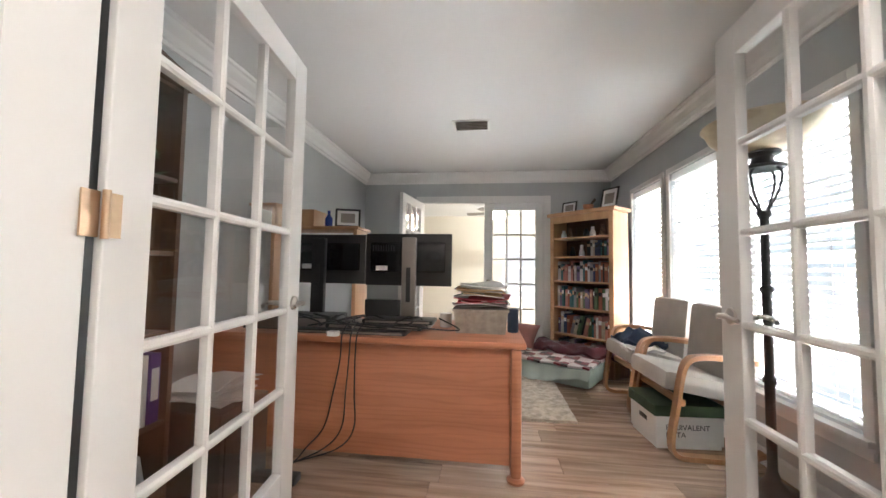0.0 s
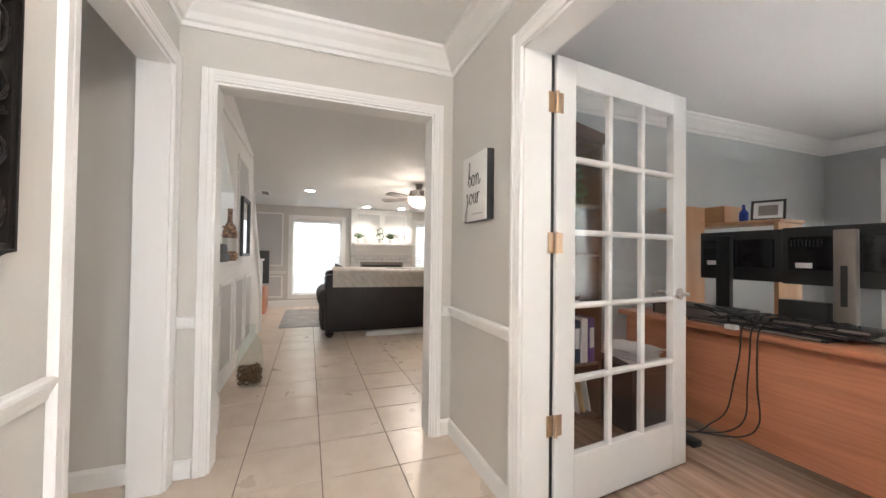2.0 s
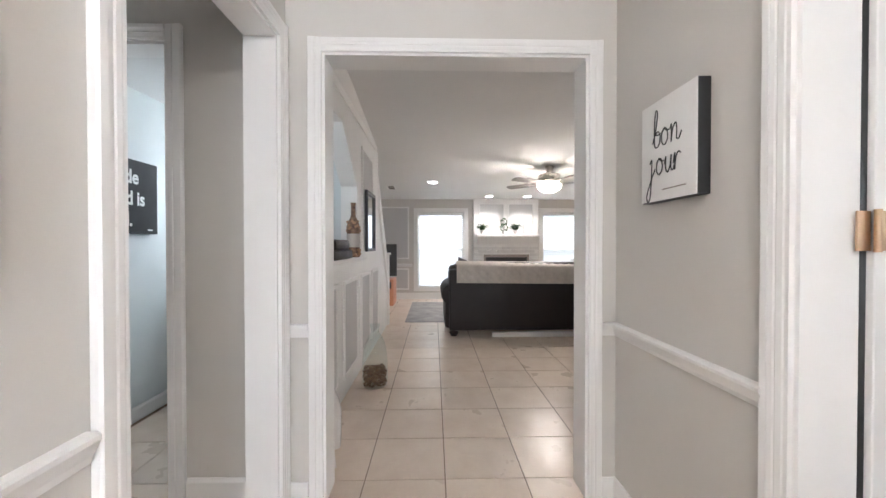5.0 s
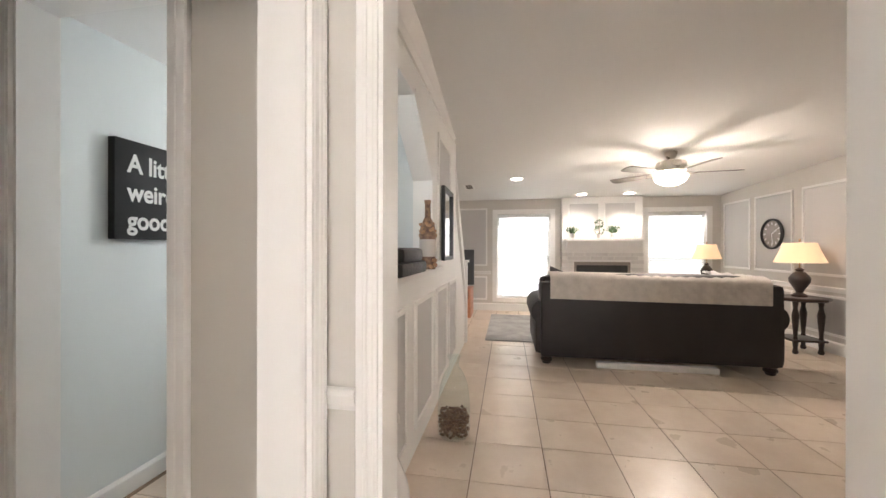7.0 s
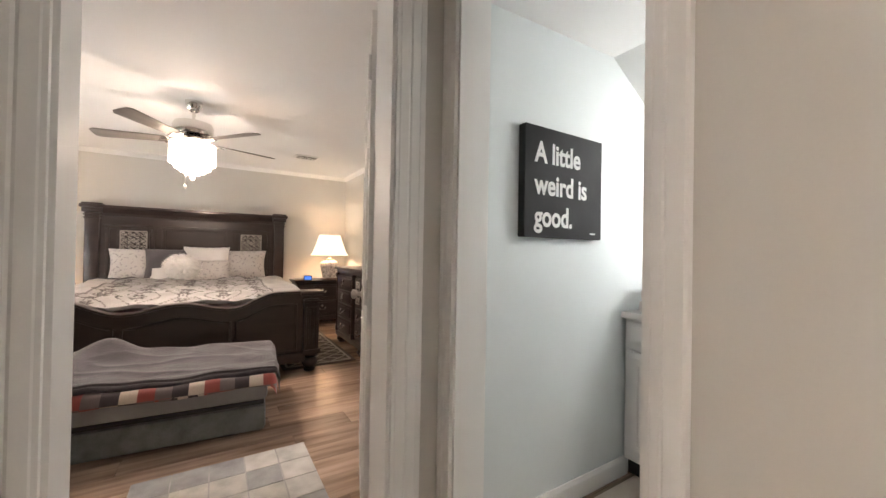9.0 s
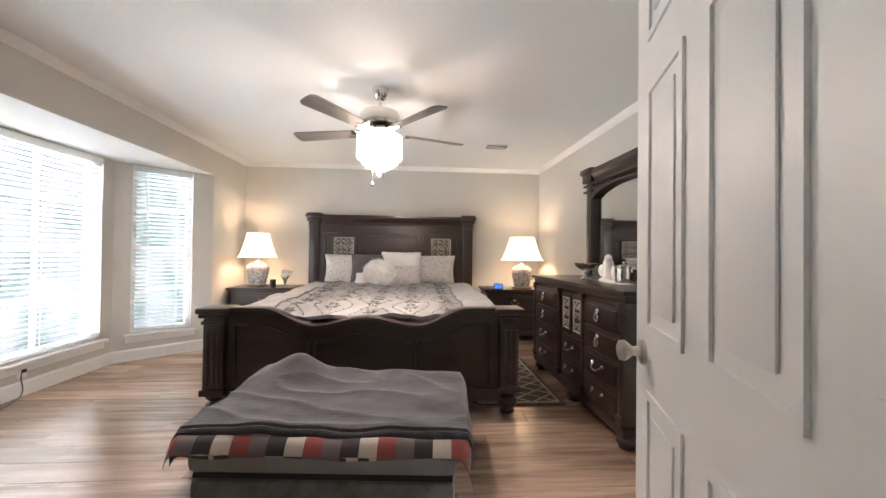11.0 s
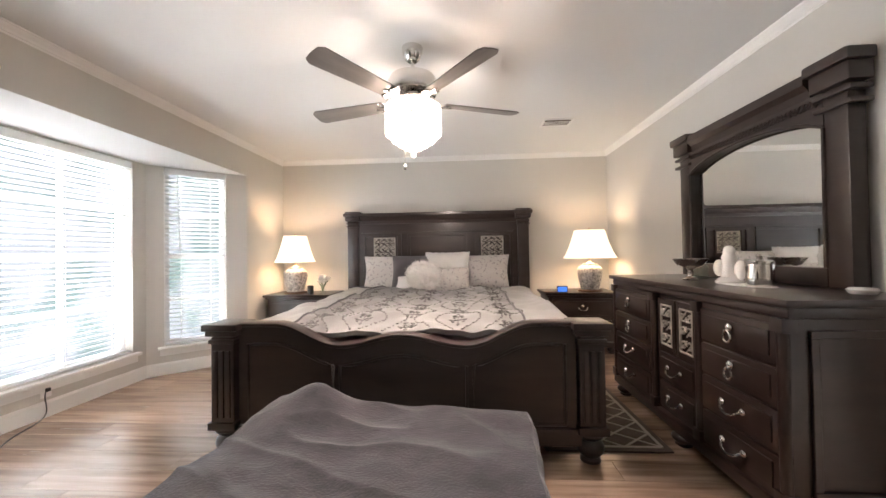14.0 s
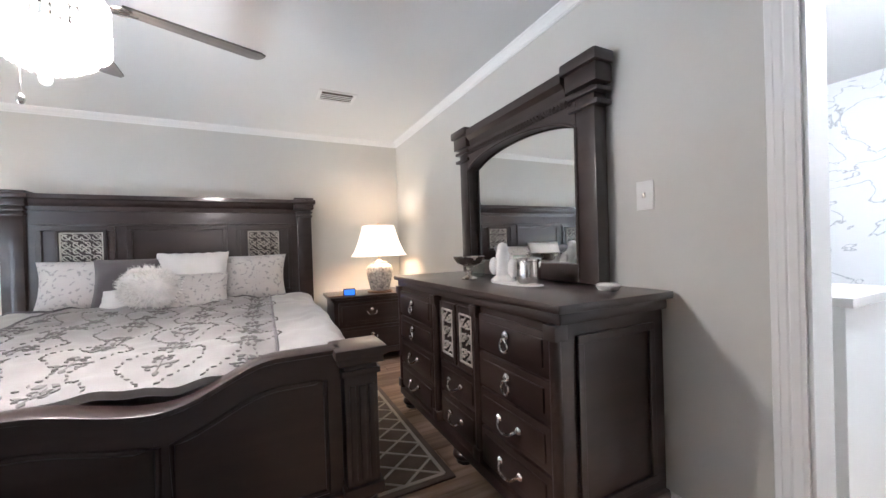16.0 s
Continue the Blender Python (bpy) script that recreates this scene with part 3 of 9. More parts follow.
def casing(name, p0, p1, top, depth, width=0.072, label="white painted door casing", both=True, bottom=0.0):
    """Lining and moulded frame of an opening from p0 to p1 in a wall of that depth to the left."""
    m, n = along(p0, p1)
    t = tagged(new(name), label, "door casing", kind="structure")
    t.matrix_basis = m
    j = 0.018
    part("jamb_lining", Shape().box(0, j, -0.004, depth + 0.004, bottom, top), M["trim"], t)
    part("jamb_lining", Shape().box(n - j, n, -0.004, depth + 0.004, bottom, top), M["trim"], t)
    part("head_lining", Shape().box(j, n - j, -0.004, depth + 0.004, top - j, top), M["trim"], t)
    sides = [(-0.018, -0.0015, -0.024)] + ([(depth + 0.0015, depth + 0.018, depth + 0.024)] if both else [])
    w, e = width, 0.022
    for y0, y1, far in sides:
        o = y0 if far < 0 else y1
        back, d = (y0 if far > 0 else y1), far - o
        prof = [(0, back), (0, o), (0.010, o), (0.014, o + d * 0.35), (w * 0.40, o + d * 0.5), (w * 0.46, o + d * 0.05), (w * 0.52, o + d * 0.55), (w - e, o + d * 0.65), (w - e, far), (w - 0.004, far), (w, o), (w, back)]
        part("casing_side", Shape().prism([(0.006 - x, y) for x, y in prof], "z", bottom, top + w - 0.006), M["trim"], t)
        part("casing_side", Shape().prism([(n - 0.006 + x, y) for x, y in prof], "z", bottom, top + w - 0.006), M["trim"], t)
        part("casing_head", Shape().prism([(y, top - 0.006 + x) for x, y in prof], "x", 0.0065, n - 0.0065), M["trim"], t)
    return t


def window(name, p0, p1, z0, z1, depth=0.14, cols=1, rows=2, blind_label="", sill=True, drop=0.0, tilt=18, cased=0.0):
    """A sash window in an opening from p0 to p1 (room side, thickness to the left), with a slatted blind."""
    m, n = along(p0, p1)
    top = tagged(new(name), "white framed window with clear panes", "window", kind="structure")
    top.matrix_basis = m
    f = 0.045
    s = Shape().box(0, f, depth - 0.06, depth - 0.01, z0, z1).box(n - f, n, depth - 0.06, depth - 0.01, z0, z1)
    s.box(f, n - f, depth - 0.06, depth - 0.01, z0, z0 + f).box(f, n - f, depth - 0.06, depth - 0.01, z1 - f, z1)
    zm = (z0 + z1) / 2
    s.box(f, n - f, depth - 0.055, depth - 0.015, zm - 0.025, zm + 0.025)
    for c in range(1, cols):
        x = n * c / cols
        s.box(x - 0.012, x + 0.012, depth - 0.05, depth - 0.02, z0 + f, z1 - f)
    for r in range(1, rows):
        for za, zb in ((z0 + f, zm - 0.025), (zm + 0.025, z1 - f)):
            z = za + (zb - za) * r / rows
            s.box(f, n - f, depth - 0.048, depth - 0.022, z - 0.009, z + 0.009)
    part("window_frame", s, M["trim"], top)
    for za, zb in ((z0 + f, zm - 0.025), (zm + 0.025, z1 - f)):
        pane = part("pane", Shape().box(f, n - f, depth - 0.037, depth - 0.033, za, zb), M["glass"], top)
        pane.visible_shadow = False
    if sill:
        part("window_sill", Shape().rbox(-0.05, n + 0.05, -0.05, depth - 0.06, z0 - 0.03, z0 - 0.001, 0.006).box(-0.035, n + 0.035, -0.016, -0.001, z0 - 0.09, z0 - 0.03), M["trim"], top)
    if cased:
        c = cased
        part("window_casing", Shape().box(-c, 0, -0.02, -0.001, z0 - c, z1 + c).box(n, n + c, -0.02, -0.001, z0 - c, z1 + c).box(0, n, -0.02, -0.001, z1, z1 + c).box(0, n, -0.02, -0.001, z0 - c, z0), M["trim"], top, bevel=0.003)
    if blind_label:
        b = thing("window_blind", m, blind_label, "blind", "window blinds")
        y = 0.035
        zt = z1 - 0.005
        part("headrail", Shape().rbox(0.008, n - 0.008, y - 0.035, y + 0.03, zt - 0.06, zt, 0.004), M["blind"], b)
        zb = z0 + 0.03 + drop
        part("bottom_rail", Shape().rbox(0.012, n - 0.012, y - 0.024, y + 0.024, zb - 0.02, zb, 0.004), M["blind"], b)
        slat = Shape().box(0.012, n - 0.012, -0.025, 0.025, -0.0015, 0.0015).mesh("slat", M["blind"])
        count = int((zt - 0.07 - zb) / 0.043)
        for i in range(count):
            o = new("slat", slat)
            o.parent = b
            o.matrix_basis = pose(0, y, zb + 0.03 + i * 0.043, tilt + 3 * noise.noise((i * 0.7, n, z0)), 0, 0)
        for x in (0.14, n - 0.14) if n < 1.2 else (0.14, n * 0.36, n * 0.64, n - 0.14):
            part("ladder_cord", Shape().cyl((x, y - 0.028, zb), (x, y - 0.028, zt - 0.05), 0.0018, 6).cyl((x, y + 0.028, zb), (x, y + 0.028, zt - 0.05), 0.0018, 6), M["trim"], b)
        part("tilt_wand", Shape().cyl((0.11, y - 0.045, zt - 0.06), (0.13, y - 0.05, zt - 0.06 - (z1 - z0) * 0.42), 0.005, 8), M["blind"], b)
    return top


# floors under the pieces, and ceilings
structure("floor_tile_bed", Shape().box(-7.5, 3.2, -2.5, HALL_N + 0.05, -0.1, -0.004).box(-7.5, OFF_W - 0.13, HALL_N + 0.05, 3.7, -0.1, -0.004), M["grout"], "tan grout bed under the floor tiles", "floor")
structure("floor_office", Shape().box(OFF_W - 0.12, OFF_E + 0.1, HALL_N + 0.05, OFF_N + 0.1, -0.1, -0.004), M["plank_gap"], "dark underlay of the office plank floor", "floor")
structure("floor_bedroom", Shape().prism([(BED_W - 0.1, BED_S - 0.1), (BED_E, BED_S - 0.1), BAY[3], BAY[2], BAY[1], BAY[0], (BED_E, BED_N + 0.07), (BED_W - 0.1, BED_N + 0.07)], "z", -0.1, -0.004), M["plank_gap"], "dark underlay of the bedroom plank floor", "floor")
structure("floor_dining", Shape().box(-2.4, 3.0, OFF_N + 0.1, 9.6, -0.1, 0.0), M["tile"], "cream tiled dining room floor", "floor")
structure("floor_ensuite", Shape().box(-5.3, BED_W - 0.1, -4.6, -1.7, -0.1, 0.0), M["tile"], "cream tiled bathroom floor", "floor")
structure("ceiling_hall", Shape().box(-1.30, HALL_E + 0.1, -1.83, HALL_N + 0.13, CEIL, CEIL + 0.15), M["ceiling"], "smooth white painted hall ceiling", "ceiling")
structure("ceiling_office", Shape().box(OFF_W - 0.13, OFF_E + 0.14, HALL_N + 0.13, OFF_N + 0.13, CEIL, CEIL + 0.15), M["ceiling"], "white painted office ceiling", "ceiling")
structure("ceiling_living", Shape().prism([(-1.30, 2.40), (LIV_W - 0.14, 2.135), (LIV_W - 0.14, 2.6), (-1.30, 2.6)], "y", LIV_S - 0.1, LIV_N + 0.13), M["ceiling"], "white painted living room ceiling", "ceiling")
structure("ceiling_bedroom", Shape().box(BED_W - 0.13, BED_E + 0.14, BED_S - 0.13, BED_N, BED_CEIL, BED_CEIL + 0.15), M["ceiling"], "white painted bedroom ceiling", "ceiling")
structure("ceiling_dining", Shape().box(-2.4, 3.0, OFF_N + 0.13, 9.6, CEIL, CEIL + 0.15), M["ceiling"], "white dining room ceiling", "ceiling")
structure("ceiling_ensuite", Shape().box(-5.3, BED_W - 0.13, -4.6, -1.83, CEIL, CEIL + 0.15), M["ceiling"], "white bathroom ceiling", "ceiling")
structure("bay_soffit", Shape().prism([(BED_E + 0.001, BAY[0][1] + 0.02), (BAY[1][0] + 0.15, BAY[1][1] + 0.1), (BAY[2][0] + 0.15, BAY[2][1] - 0.1), (BED_E + 0.001, BAY[3][1] - 0.02)], "z", 2.08, 2.7), M["ceiling"], "white boxed soffit over the bay window", "ceiling")

# hall
VEST_W, BATH_A, BATH_B = -1.212, -1.64, -0.985
wall("wall_hall_north", (HALL_W - 0.13, HALL_N), (HALL_E, HALL_N), 0.13, "wall", "greige painted hall wall with double door opening", [(0.955, 2.657, 0, 2.05)])
wall("wall_hall_south", (HALL_E, HALL_S), (HALL_W - 0.13, HALL_S), 0.12, "wall", "greige painted hall wall with a cased opening", [(3.30, 4.08, 0, 2.05)])
wall("wall_hall_end", (HALL_W, -0.565), (HALL_W, HALL_N), 0.13, "wall", "greige painted end wall with a cased opening", [(0.276, 1.491, 0, 2.03)])
wall("wall_vestibule_west", (VEST_W, -1.70), (VEST_W, -0.565), 0.115, "wall", "greige painted vestibule wall with a bathroom opening", [(BATH_A + 1.70, BATH_B + 1.70, 0, 2.09)])
# Unseen end wall; its opening is added to let light into the hall.
wall("wall_hall_east", (HALL_E, HALL_N), (HALL_E, HALL_S), 0.14, "wall", "unseen entry wall with an added opening to light the hall", [(0.2, 1.3, 0.1, 2.1)])
wall("wall_vestibule_east", (-0.05, HALL_S - 0.12), (-0.05, -1.70), 0.12, "wall", "greige painted vestibule wall")
# office
wall("wall_office_west", (OFF_W, HALL_N + 0.13), (OFF_W, OFF_N), 0.13, "wall_office", "blue-grey painted office wall")
wall("wall_office_east", (OFF_E, OFF_N), (OFF_E, HALL_N + 0.13), 0.14, "wall_office", "blue-grey painted office wall with three windows", [(0.74, 1.42, 0.42, 1.97), (1.58, 2.26, 0.42, 1.97), (2.42, 3.20, 0.42, 1.97)])
wall("wall_office_north", (OFF_W, OFF_N), (OFF_E, OFF_N), 0.13, "wall_office", "blue-grey painted wall with french door opening", [(0.82, 2.50, 0, 2.03)])
structure("wall_office_south", Shape().box(OFF_W, -0.42, HALL_N + 0.132, HALL_N + 0.137, 0, CEIL).box(1.43, OFF_E, HALL_N + 0.132, HALL_N + 0.137, 0, CEIL).box(-0.42, 1.43, HALL_N + 0.132, HALL_N + 0.137, 2.13, CEIL), M["wall_office"], "blue-grey office side of the hall wall", "wall")
# dining
wall("wall_dining_west", (-2.4, OFF_N + 0.13), (-2.4, 9.6), 0.1, "wall_dining", "cream painted dining room wall")
wall("wall_dining_north", (-2.4, 9.6), (3.0, 9.6), 0.1, "wall_dining", "cream painted dining room wall with windows", [(3.2, 5.0, 0.4, 1.9)])
wall("wall_dining_east", (3.0, 9.6), (3.0, OFF_N + 0.13), 0.1, "wall_dining", "cream painted dining room wall", [(0.8, 2.8, 0.4, 2.0)])
# living room
wall("wall_living_west", (LIV_W, LIV_S), (LIV_W, LIV_N), 0.14, "wall", "pale grey panelled living room wall with two windows", [(2.27, 3.26, 0.26, 1.86), (4.97, 5.92, 0.26, 1.86)])
wall("wall_living_north", (LIV_W, LIV_N), (OFF_W - 0.13, LIV_N), 0.12, "wall", "pale grey panelled living room wall")
wall("wall_living_south", (-4.80, LIV_S), (LIV_W, LIV_S), 0.12, "wall", "pale grey living room wall")
wall("wall_living_stairs_end", (-4.80, -0.59), (-4.80, LIV_S), 0.12, "wall", "grey end wall beside the stairs")
# small bathroom off the vestibule
wall("wall_bath_south", (VEST_W - 0.116, -1.76), (-3.9, -1.76), 0.035, "wall_bath", "pale blue painted bathroom wall")
wall("wall_bath_west", (-3.9, -1.76), (-3.9, -0.92), 0.1, "wall_bath", "pale blue painted bathroom wall")
wall("wall_bath_north", (-3.9, -0.935), (VEST_W - 0.116, -0.935), 0.04, "wall_bath", "pale blue painted bathroom wall")
structure("ceiling_bath", Shape().prism([(VEST_W - 0.116, 2.168), (-2.27, 2.20), (-3.9, 1.2), (-3.9, 2.6), (VEST_W - 0.116, 2.6)], "y", -1.76, -0.92), M["ceiling"], "white ceiling sloping down under the stairs", "ceiling")
# bedroom
wall("wall_bedroom_north", (-1.30, BED_N), (BED_E + 0.14, BED_N), 0.13, "wall_bed", "greige bedroom wall with the door opening", [(0.288, 1.078, 0, 2.06)])
wall("wall_bedroom_north_west", (BED_W, BED_N), (-1.30, BED_N), 0.03, "wall_bed", "greige bedroom wall beside the door")
wall("wall_bedroom_south", (BED_E + 0.14, BED_S), (BED_W, BED_S), 0.13, "wall_bed", "greige painted wall behind the bed")
wall("wall_bedroom_west", (BED_W, BED_S), (BED_W, -1.83), 0.13, "wall_bed", "greige painted bedroom wall with bathroom doorway", [(3.73, 4.51, 0, 2.04)])
wall("wall_bedroom_east_a", (BED_E, BED_N), (BED_E, BAY[0][1]), 0.14, "wall_bed", "greige painted wall beside the bay window")
wall("wall_bedroom_east_b", (BED_E, BAY[3][1]), (BED_E, BED_S), 0.14, "wall_bed", "greige painted wall beside the bay window")
structure("wall_bedroom_east_over", Shape().box(BED_E, BED_E + 0.14, BAY[3][1], BAY[0][1], 2.082, 2.6), M["wall_bed"], "greige painted wall above the bay window", "wall")
_l1 = (Vector(BAY[1]) - Vector(BAY[0])).length
_l2 = BAY[1][1] - BAY[2][1]
_l3 = (Vector(BAY[3]) - Vector(BAY[2])).length
wall("wall_bay_near", BAY[0], BAY[1], 0.14, "wall_bed", "greige painted side of the bay window", [(0.22, 0.80, 0.28, 2.07)], z1=2.078)
wall("wall_bay_middle", BAY[1], BAY[2], 0.14, "wall_bed", "greige painted front of the bay window", [(0.09, 1.67, 0.28, 2.07)], z1=2.078)
wall("wall_bay_far", BAY[2], BAY[3], 0.14, "wall_bed", "greige painted side of the bay window", [(0.14, 0.68, 0.28, 2.07)], z1=2.078)
# ensuite shell
wall("wall_ensuite_west", (-5.3, -4.6), (-5.3, -1.83), 0.1, "trim", "white bathroom wall")
wall("wall_ensuite_south", (BED_W - 0.13, -4.6), (-5.3, -4.6), 0.1, "trim", "white bathroom wall")
wall("wall_ensuite_north", (-5.3, -1.93), (BED_W - 0.13, -1.93), 0.1, "trim", "white bathroom wall")

# trim
casing("casing_office", (-0.345, HALL_N), (1.357, HALL_N), 2.05, 0.13, label="white casing of the double office doors")
casing("casing_vestibule", (-0.30, HALL_S), (-1.08, HALL_S), 2.05, 0.12, label="white casing of the vestibule opening")
casing("casing_bath", (VEST_W, BATH_A), (VEST_W, BATH_B), 2.09, 0.115, label="white casing of the small bathroom opening")
casing("casing_living", (HALL_W, -0.289), (HALL_W, 0.926), 2.03, 0.13, 0.06, label="white casing of the living room opening")
casing("casing_bedroom", (-1.012, -1.83), (-0.222, -1.83), 2.06, 0.13, 0.105, label="white moulded casing of the bedroom door")
casing("casing_ensuite", (BED_W, BED_S + 3.73), (BED_W, BED_S + 4.51), 2.04, 0.13, 0.085, label="white casing of the bathroom doorway")
casing("casing_dining", (-0.50, OFF_N), (1.18, OFF_N), 2.03, 0.13, 0.08, label="white casing of the dining room doors")
crown("crown_hall", [(HALL_E, HALL_S), (HALL_W, HALL_S), (HALL_W, HALL_N), (HALL_E, HALL_N)], CEIL, 0.13)
crown("crown_office", [(OFF_E, HALL_N + 0.13), (OFF_W, HALL_N + 0.13), (OFF_W, OFF_N), (OFF_E, OFF_N), (OFF_E, HALL_N + 0.13)], CEIL, 0.13)
crown("crown_bedroom", [(BED_E, BED_N), (BED_E, BED_S), (BED_W, BED_S), (BED_W, BED_N), (BED_E, BED_N)], BED_CEIL, 0.055)
baseboard("baseboard_hall", [((HALL_W, HALL_S), (HALL_W, -0.35)), ((HALL_W, 0.985), (HALL_W, HALL_N)), ((HALL_W, HALL_N), (-0.405, HALL_N)), ((HALL_E, HALL_S), (-0.23, HALL_S)), ((VEST_W, BATH_B + 0.07), (VEST_W, -0.565)), ((1.42, HALL_N), (HALL_E, HALL_N))])
chair_rail("chair_rail_hall", [((HALL_W, HALL_S), (HALL_W, -0.345)), ((HALL_W, 0.982), (HALL_W, HALL_N)), ((HALL_W, HALL_N), (-0.402, HALL_N)), ((HALL_E, HALL_S), (-0.226, HALL_S)), ((1.417, HALL_N), (HALL_E, HALL_N))])
baseboard("baseboard_bedroom", [((BED_E, BED_S), (BED_W, BED_S)), ((BED_W, BED_S), (BED_W, -3.385)), ((BED_E, BED_N), BAY[0]), (BAY[0], BAY[1]), (BAY[1], BAY[2]), (BAY[2], BAY[3]), (BAY[3], (BED_E, BED_S)), ((-0.18, BED_N), (BED_E, BED_N))], h=0.12)
baseboard("baseboard_office", [((OFF_W, HALL_N + 0.14), (OFF_W, OFF_N)), ((OFF_W, OFF_N), (-0.58, OFF_N)), ((1.26, OFF_N), (OFF_E, OFF_N)), ((OFF_E, OFF_N), (OFF_E, HALL_N + 0.14))])
baseboard("baseboard_bath", [((VEST_W - 0.12, -1.76), (-2.42, -1.76))])
baseboard("baseboard_living", [((LIV_W, LIV_S), (LIV_W, LIV_N)), ((LIV_W, LIV_N), (OFF_W - 0.13, LIV_N))], h=0.14)

# windows
WB = "white slatted blind, slats open, in a bright window"
window("window_1", (OFF_E, OFF_N - 0.74), (OFF_E, OFF_N - 1.42), 0.42, 1.97, blind_label=WB, cased=0.05, tilt=-16)
window("window_2", (OFF_E, OFF_N - 1.58), (OFF_E, OFF_N - 2.26), 0.42, 1.97, blind_label=WB, cased=0.05, tilt=-16)
window("window_3", (OFF_E, OFF_N - 2.42), (OFF_E, OFF_N - 3.20), 0.42, 1.97, blind_label=WB, cased=0.05, tilt=-16)
window("window_4", (LIV_W, LIV_S + 2.27), (LIV_W, LIV_S + 3.26), 0.26, 1.86, blind_label="white slatted blind, open, in the living room window", cased=0.09, sill=False, tilt=-14)
window("window_5", (LIV_W, LIV_S + 4.97), (LIV_W, LIV_S + 5.92), 0.26, 1.86, blind_label="white slatted blind in the window beside the fireplace", cased=0.09, sill=False, tilt=-30)


def on(p0, p1, a):
    d = (Vector(p1) - Vector(p0)).normalized()
    return tuple(Vector(p0) + d * a)


BB = "wide white slatted blind in the bay window"
window("window_6", on(BAY[0], BAY[1], 0.22), on(BAY[0], BAY[1], 0.80), 0.28, 2.07, blind_label="narrow white slatted blind in the bay window", cols=1, tilt=-14)
window("window_7", on(BAY[1], BAY[2], 0.09), on(BAY[1], BAY[2], 1.67), 0.28, 2.07, blind_label=BB, cols=3, tilt=-14)
window("window_8", on(BAY[2], BAY[3], 0.14), on(BAY[2], BAY[3], 0.68), 0.28, 2.07, blind_label="narrow white slatted blind in the bay window", cols=1, tilt=-14)
# Added window in the unseen entry wall.
window("window_9", (HALL_E, HALL_N - 0.2), (HALL_E, HALL_N - 1.3), 0.1, 2.1, sill=False, cols=2)
window("window_10", (0.8, 9.6), (2.6, 9.6), 0.4, 1.9, sill=False, cols=2)
window("window_11", (3.0, 8.8), (3.0, 6.8), 0.4, 2.0, sill=False, cols=2)

# Black strip standing in for the shaded gap at the hinge side.
structure("door_gap_strip", Shape().box(-0.3375, -0.326, 1.1845, 1.199, 0.01, 2.03), M["black"], "black strip painted as the dark gap beside the office door", "door seal")

# out of doors
structure("ground", Shape().box(-400, 400, -400, 400, -0.6, -0.35), material("lawn", (0.09, 0.14, 0.04), 0.9, vary=0.2, scale=0.4, grain=20, bump=0.4), "green lawn round the house", "ground")


def far_backdrop(name, p0, p1, mat, z0=-0.34, z1=7.5):
    m, n = along(p0, p1)
    return structure(name, Shape().box(0, n, 0, 0.05, z0, z1, m), M[mat], "bright blurred garden and sky outside", "backdrop")


far_backdrop("backdrop_bay", (4.4, 0.5), (4.4, -11.0), "outside", z1=2.9)
far_backdrop("backdrop_office", (3.3, 7.5), (3.3, 1.3), "outside_office", z1=2.75)
far_backdrop("backdrop_living", (-11.0, -5.0), (-11.0, 6.5), "outside_soft")
# Glowing panel behind the added entry window, there to light the hall.
far_backdrop("entry_fill_panel", (4.6, 2.2), (4.6, -2.0), "entry_fill")
far_backdrop("backdrop_dining", (-4.0, 12.5), (6.0, 12.5), "outside_dining")


# ---- bedroom things ----
def lamp_light(name, loc, power, color=(1, 0.80, 0.58), size=0.06):
    o = new(name, bpy.data.lights.new(name, "POINT"))
    o.data.energy, o.data.color, o.data.shadow_soft_size = power, color, size
    o.location = loc
    return o


def scroll_panel(s, x0, x1, z0, z1, y, r=0.004):
    """Pierced scrollwork filling a panel in the xz plane."""
    nx, nz = max(2, round((x1 - x0) / 0.07)), max(2, round((z1 - z0) / 0.07))
    for i in range(nx):
        for j in range(nz):
            cx, cz = x0 + (i + 0.5) * (x1 - x0) / nx, z0 + (j + 0.5) * (z1 - z0) / nz
            rr = min((x1 - x0) / nx, (z1 - z0) / nz) * 0.5
            sx, sz = (1 if i < nx / 2 else -1), (1 if j < nz / 2 else -1)
            pts = []
            for k in range(13):
                a = 5.6 * k / 12
                q = rr * (1.0 - 0.6 * k / 12)
                pts.append((cx + sx * q * math.cos(a), y, cz + sz * q * math.sin(a)))
            s.tube(pts, r, 5)
            s.tube([(cx - rr, y, cz - rr), (cx, y, cz), (cx + rr, y, cz + rr)], r * 0.8, 5)
    for (a, b), (c, d) in (((x0, z0), (x1, z0)), ((x1, z0), (x1, z1)), ((x1, z1), (x0, z1)), ((x0, z1), (x0, z0))):
        s.tube([(a, y, b), (c, y, d)], r * 1.3, 5)
    return s


def raised_panel(s, x0, x1, z0, z1, y, out=-1, w=0.02, d=0.012):
    """A moulded frame standing proud of the face at y."""
    a, b = sorted((y, y + out * d))
    s.box(x0, x1, a, b, z0, z0 + w).box(x0, x1, a, b, z1 - w, z1).box(x0, x0 + w, a, b, z0 + w, z1 - w).box(x1 - w, x1, a, b, z0 + w, z1 - w)
    return s


def bun_foot(s, x, y, h=0.17, r=0.075):
    return s.lathe([(r * 0.55, 0), (r * 0.72, 0.008), (r * 0.72, h * 0.14), (r * 0.6, h * 0.2), (r * 0.95, h * 0.38), (r, h * 0.5), (r * 0.92, h * 0.64), (r * 0.66, h * 0.76), (r * 0.9, h * 0.84), (r * 1.0, h * 0.92), (r * 0.95, h)], 20, pose(x, y, 0))


BX = -0.29


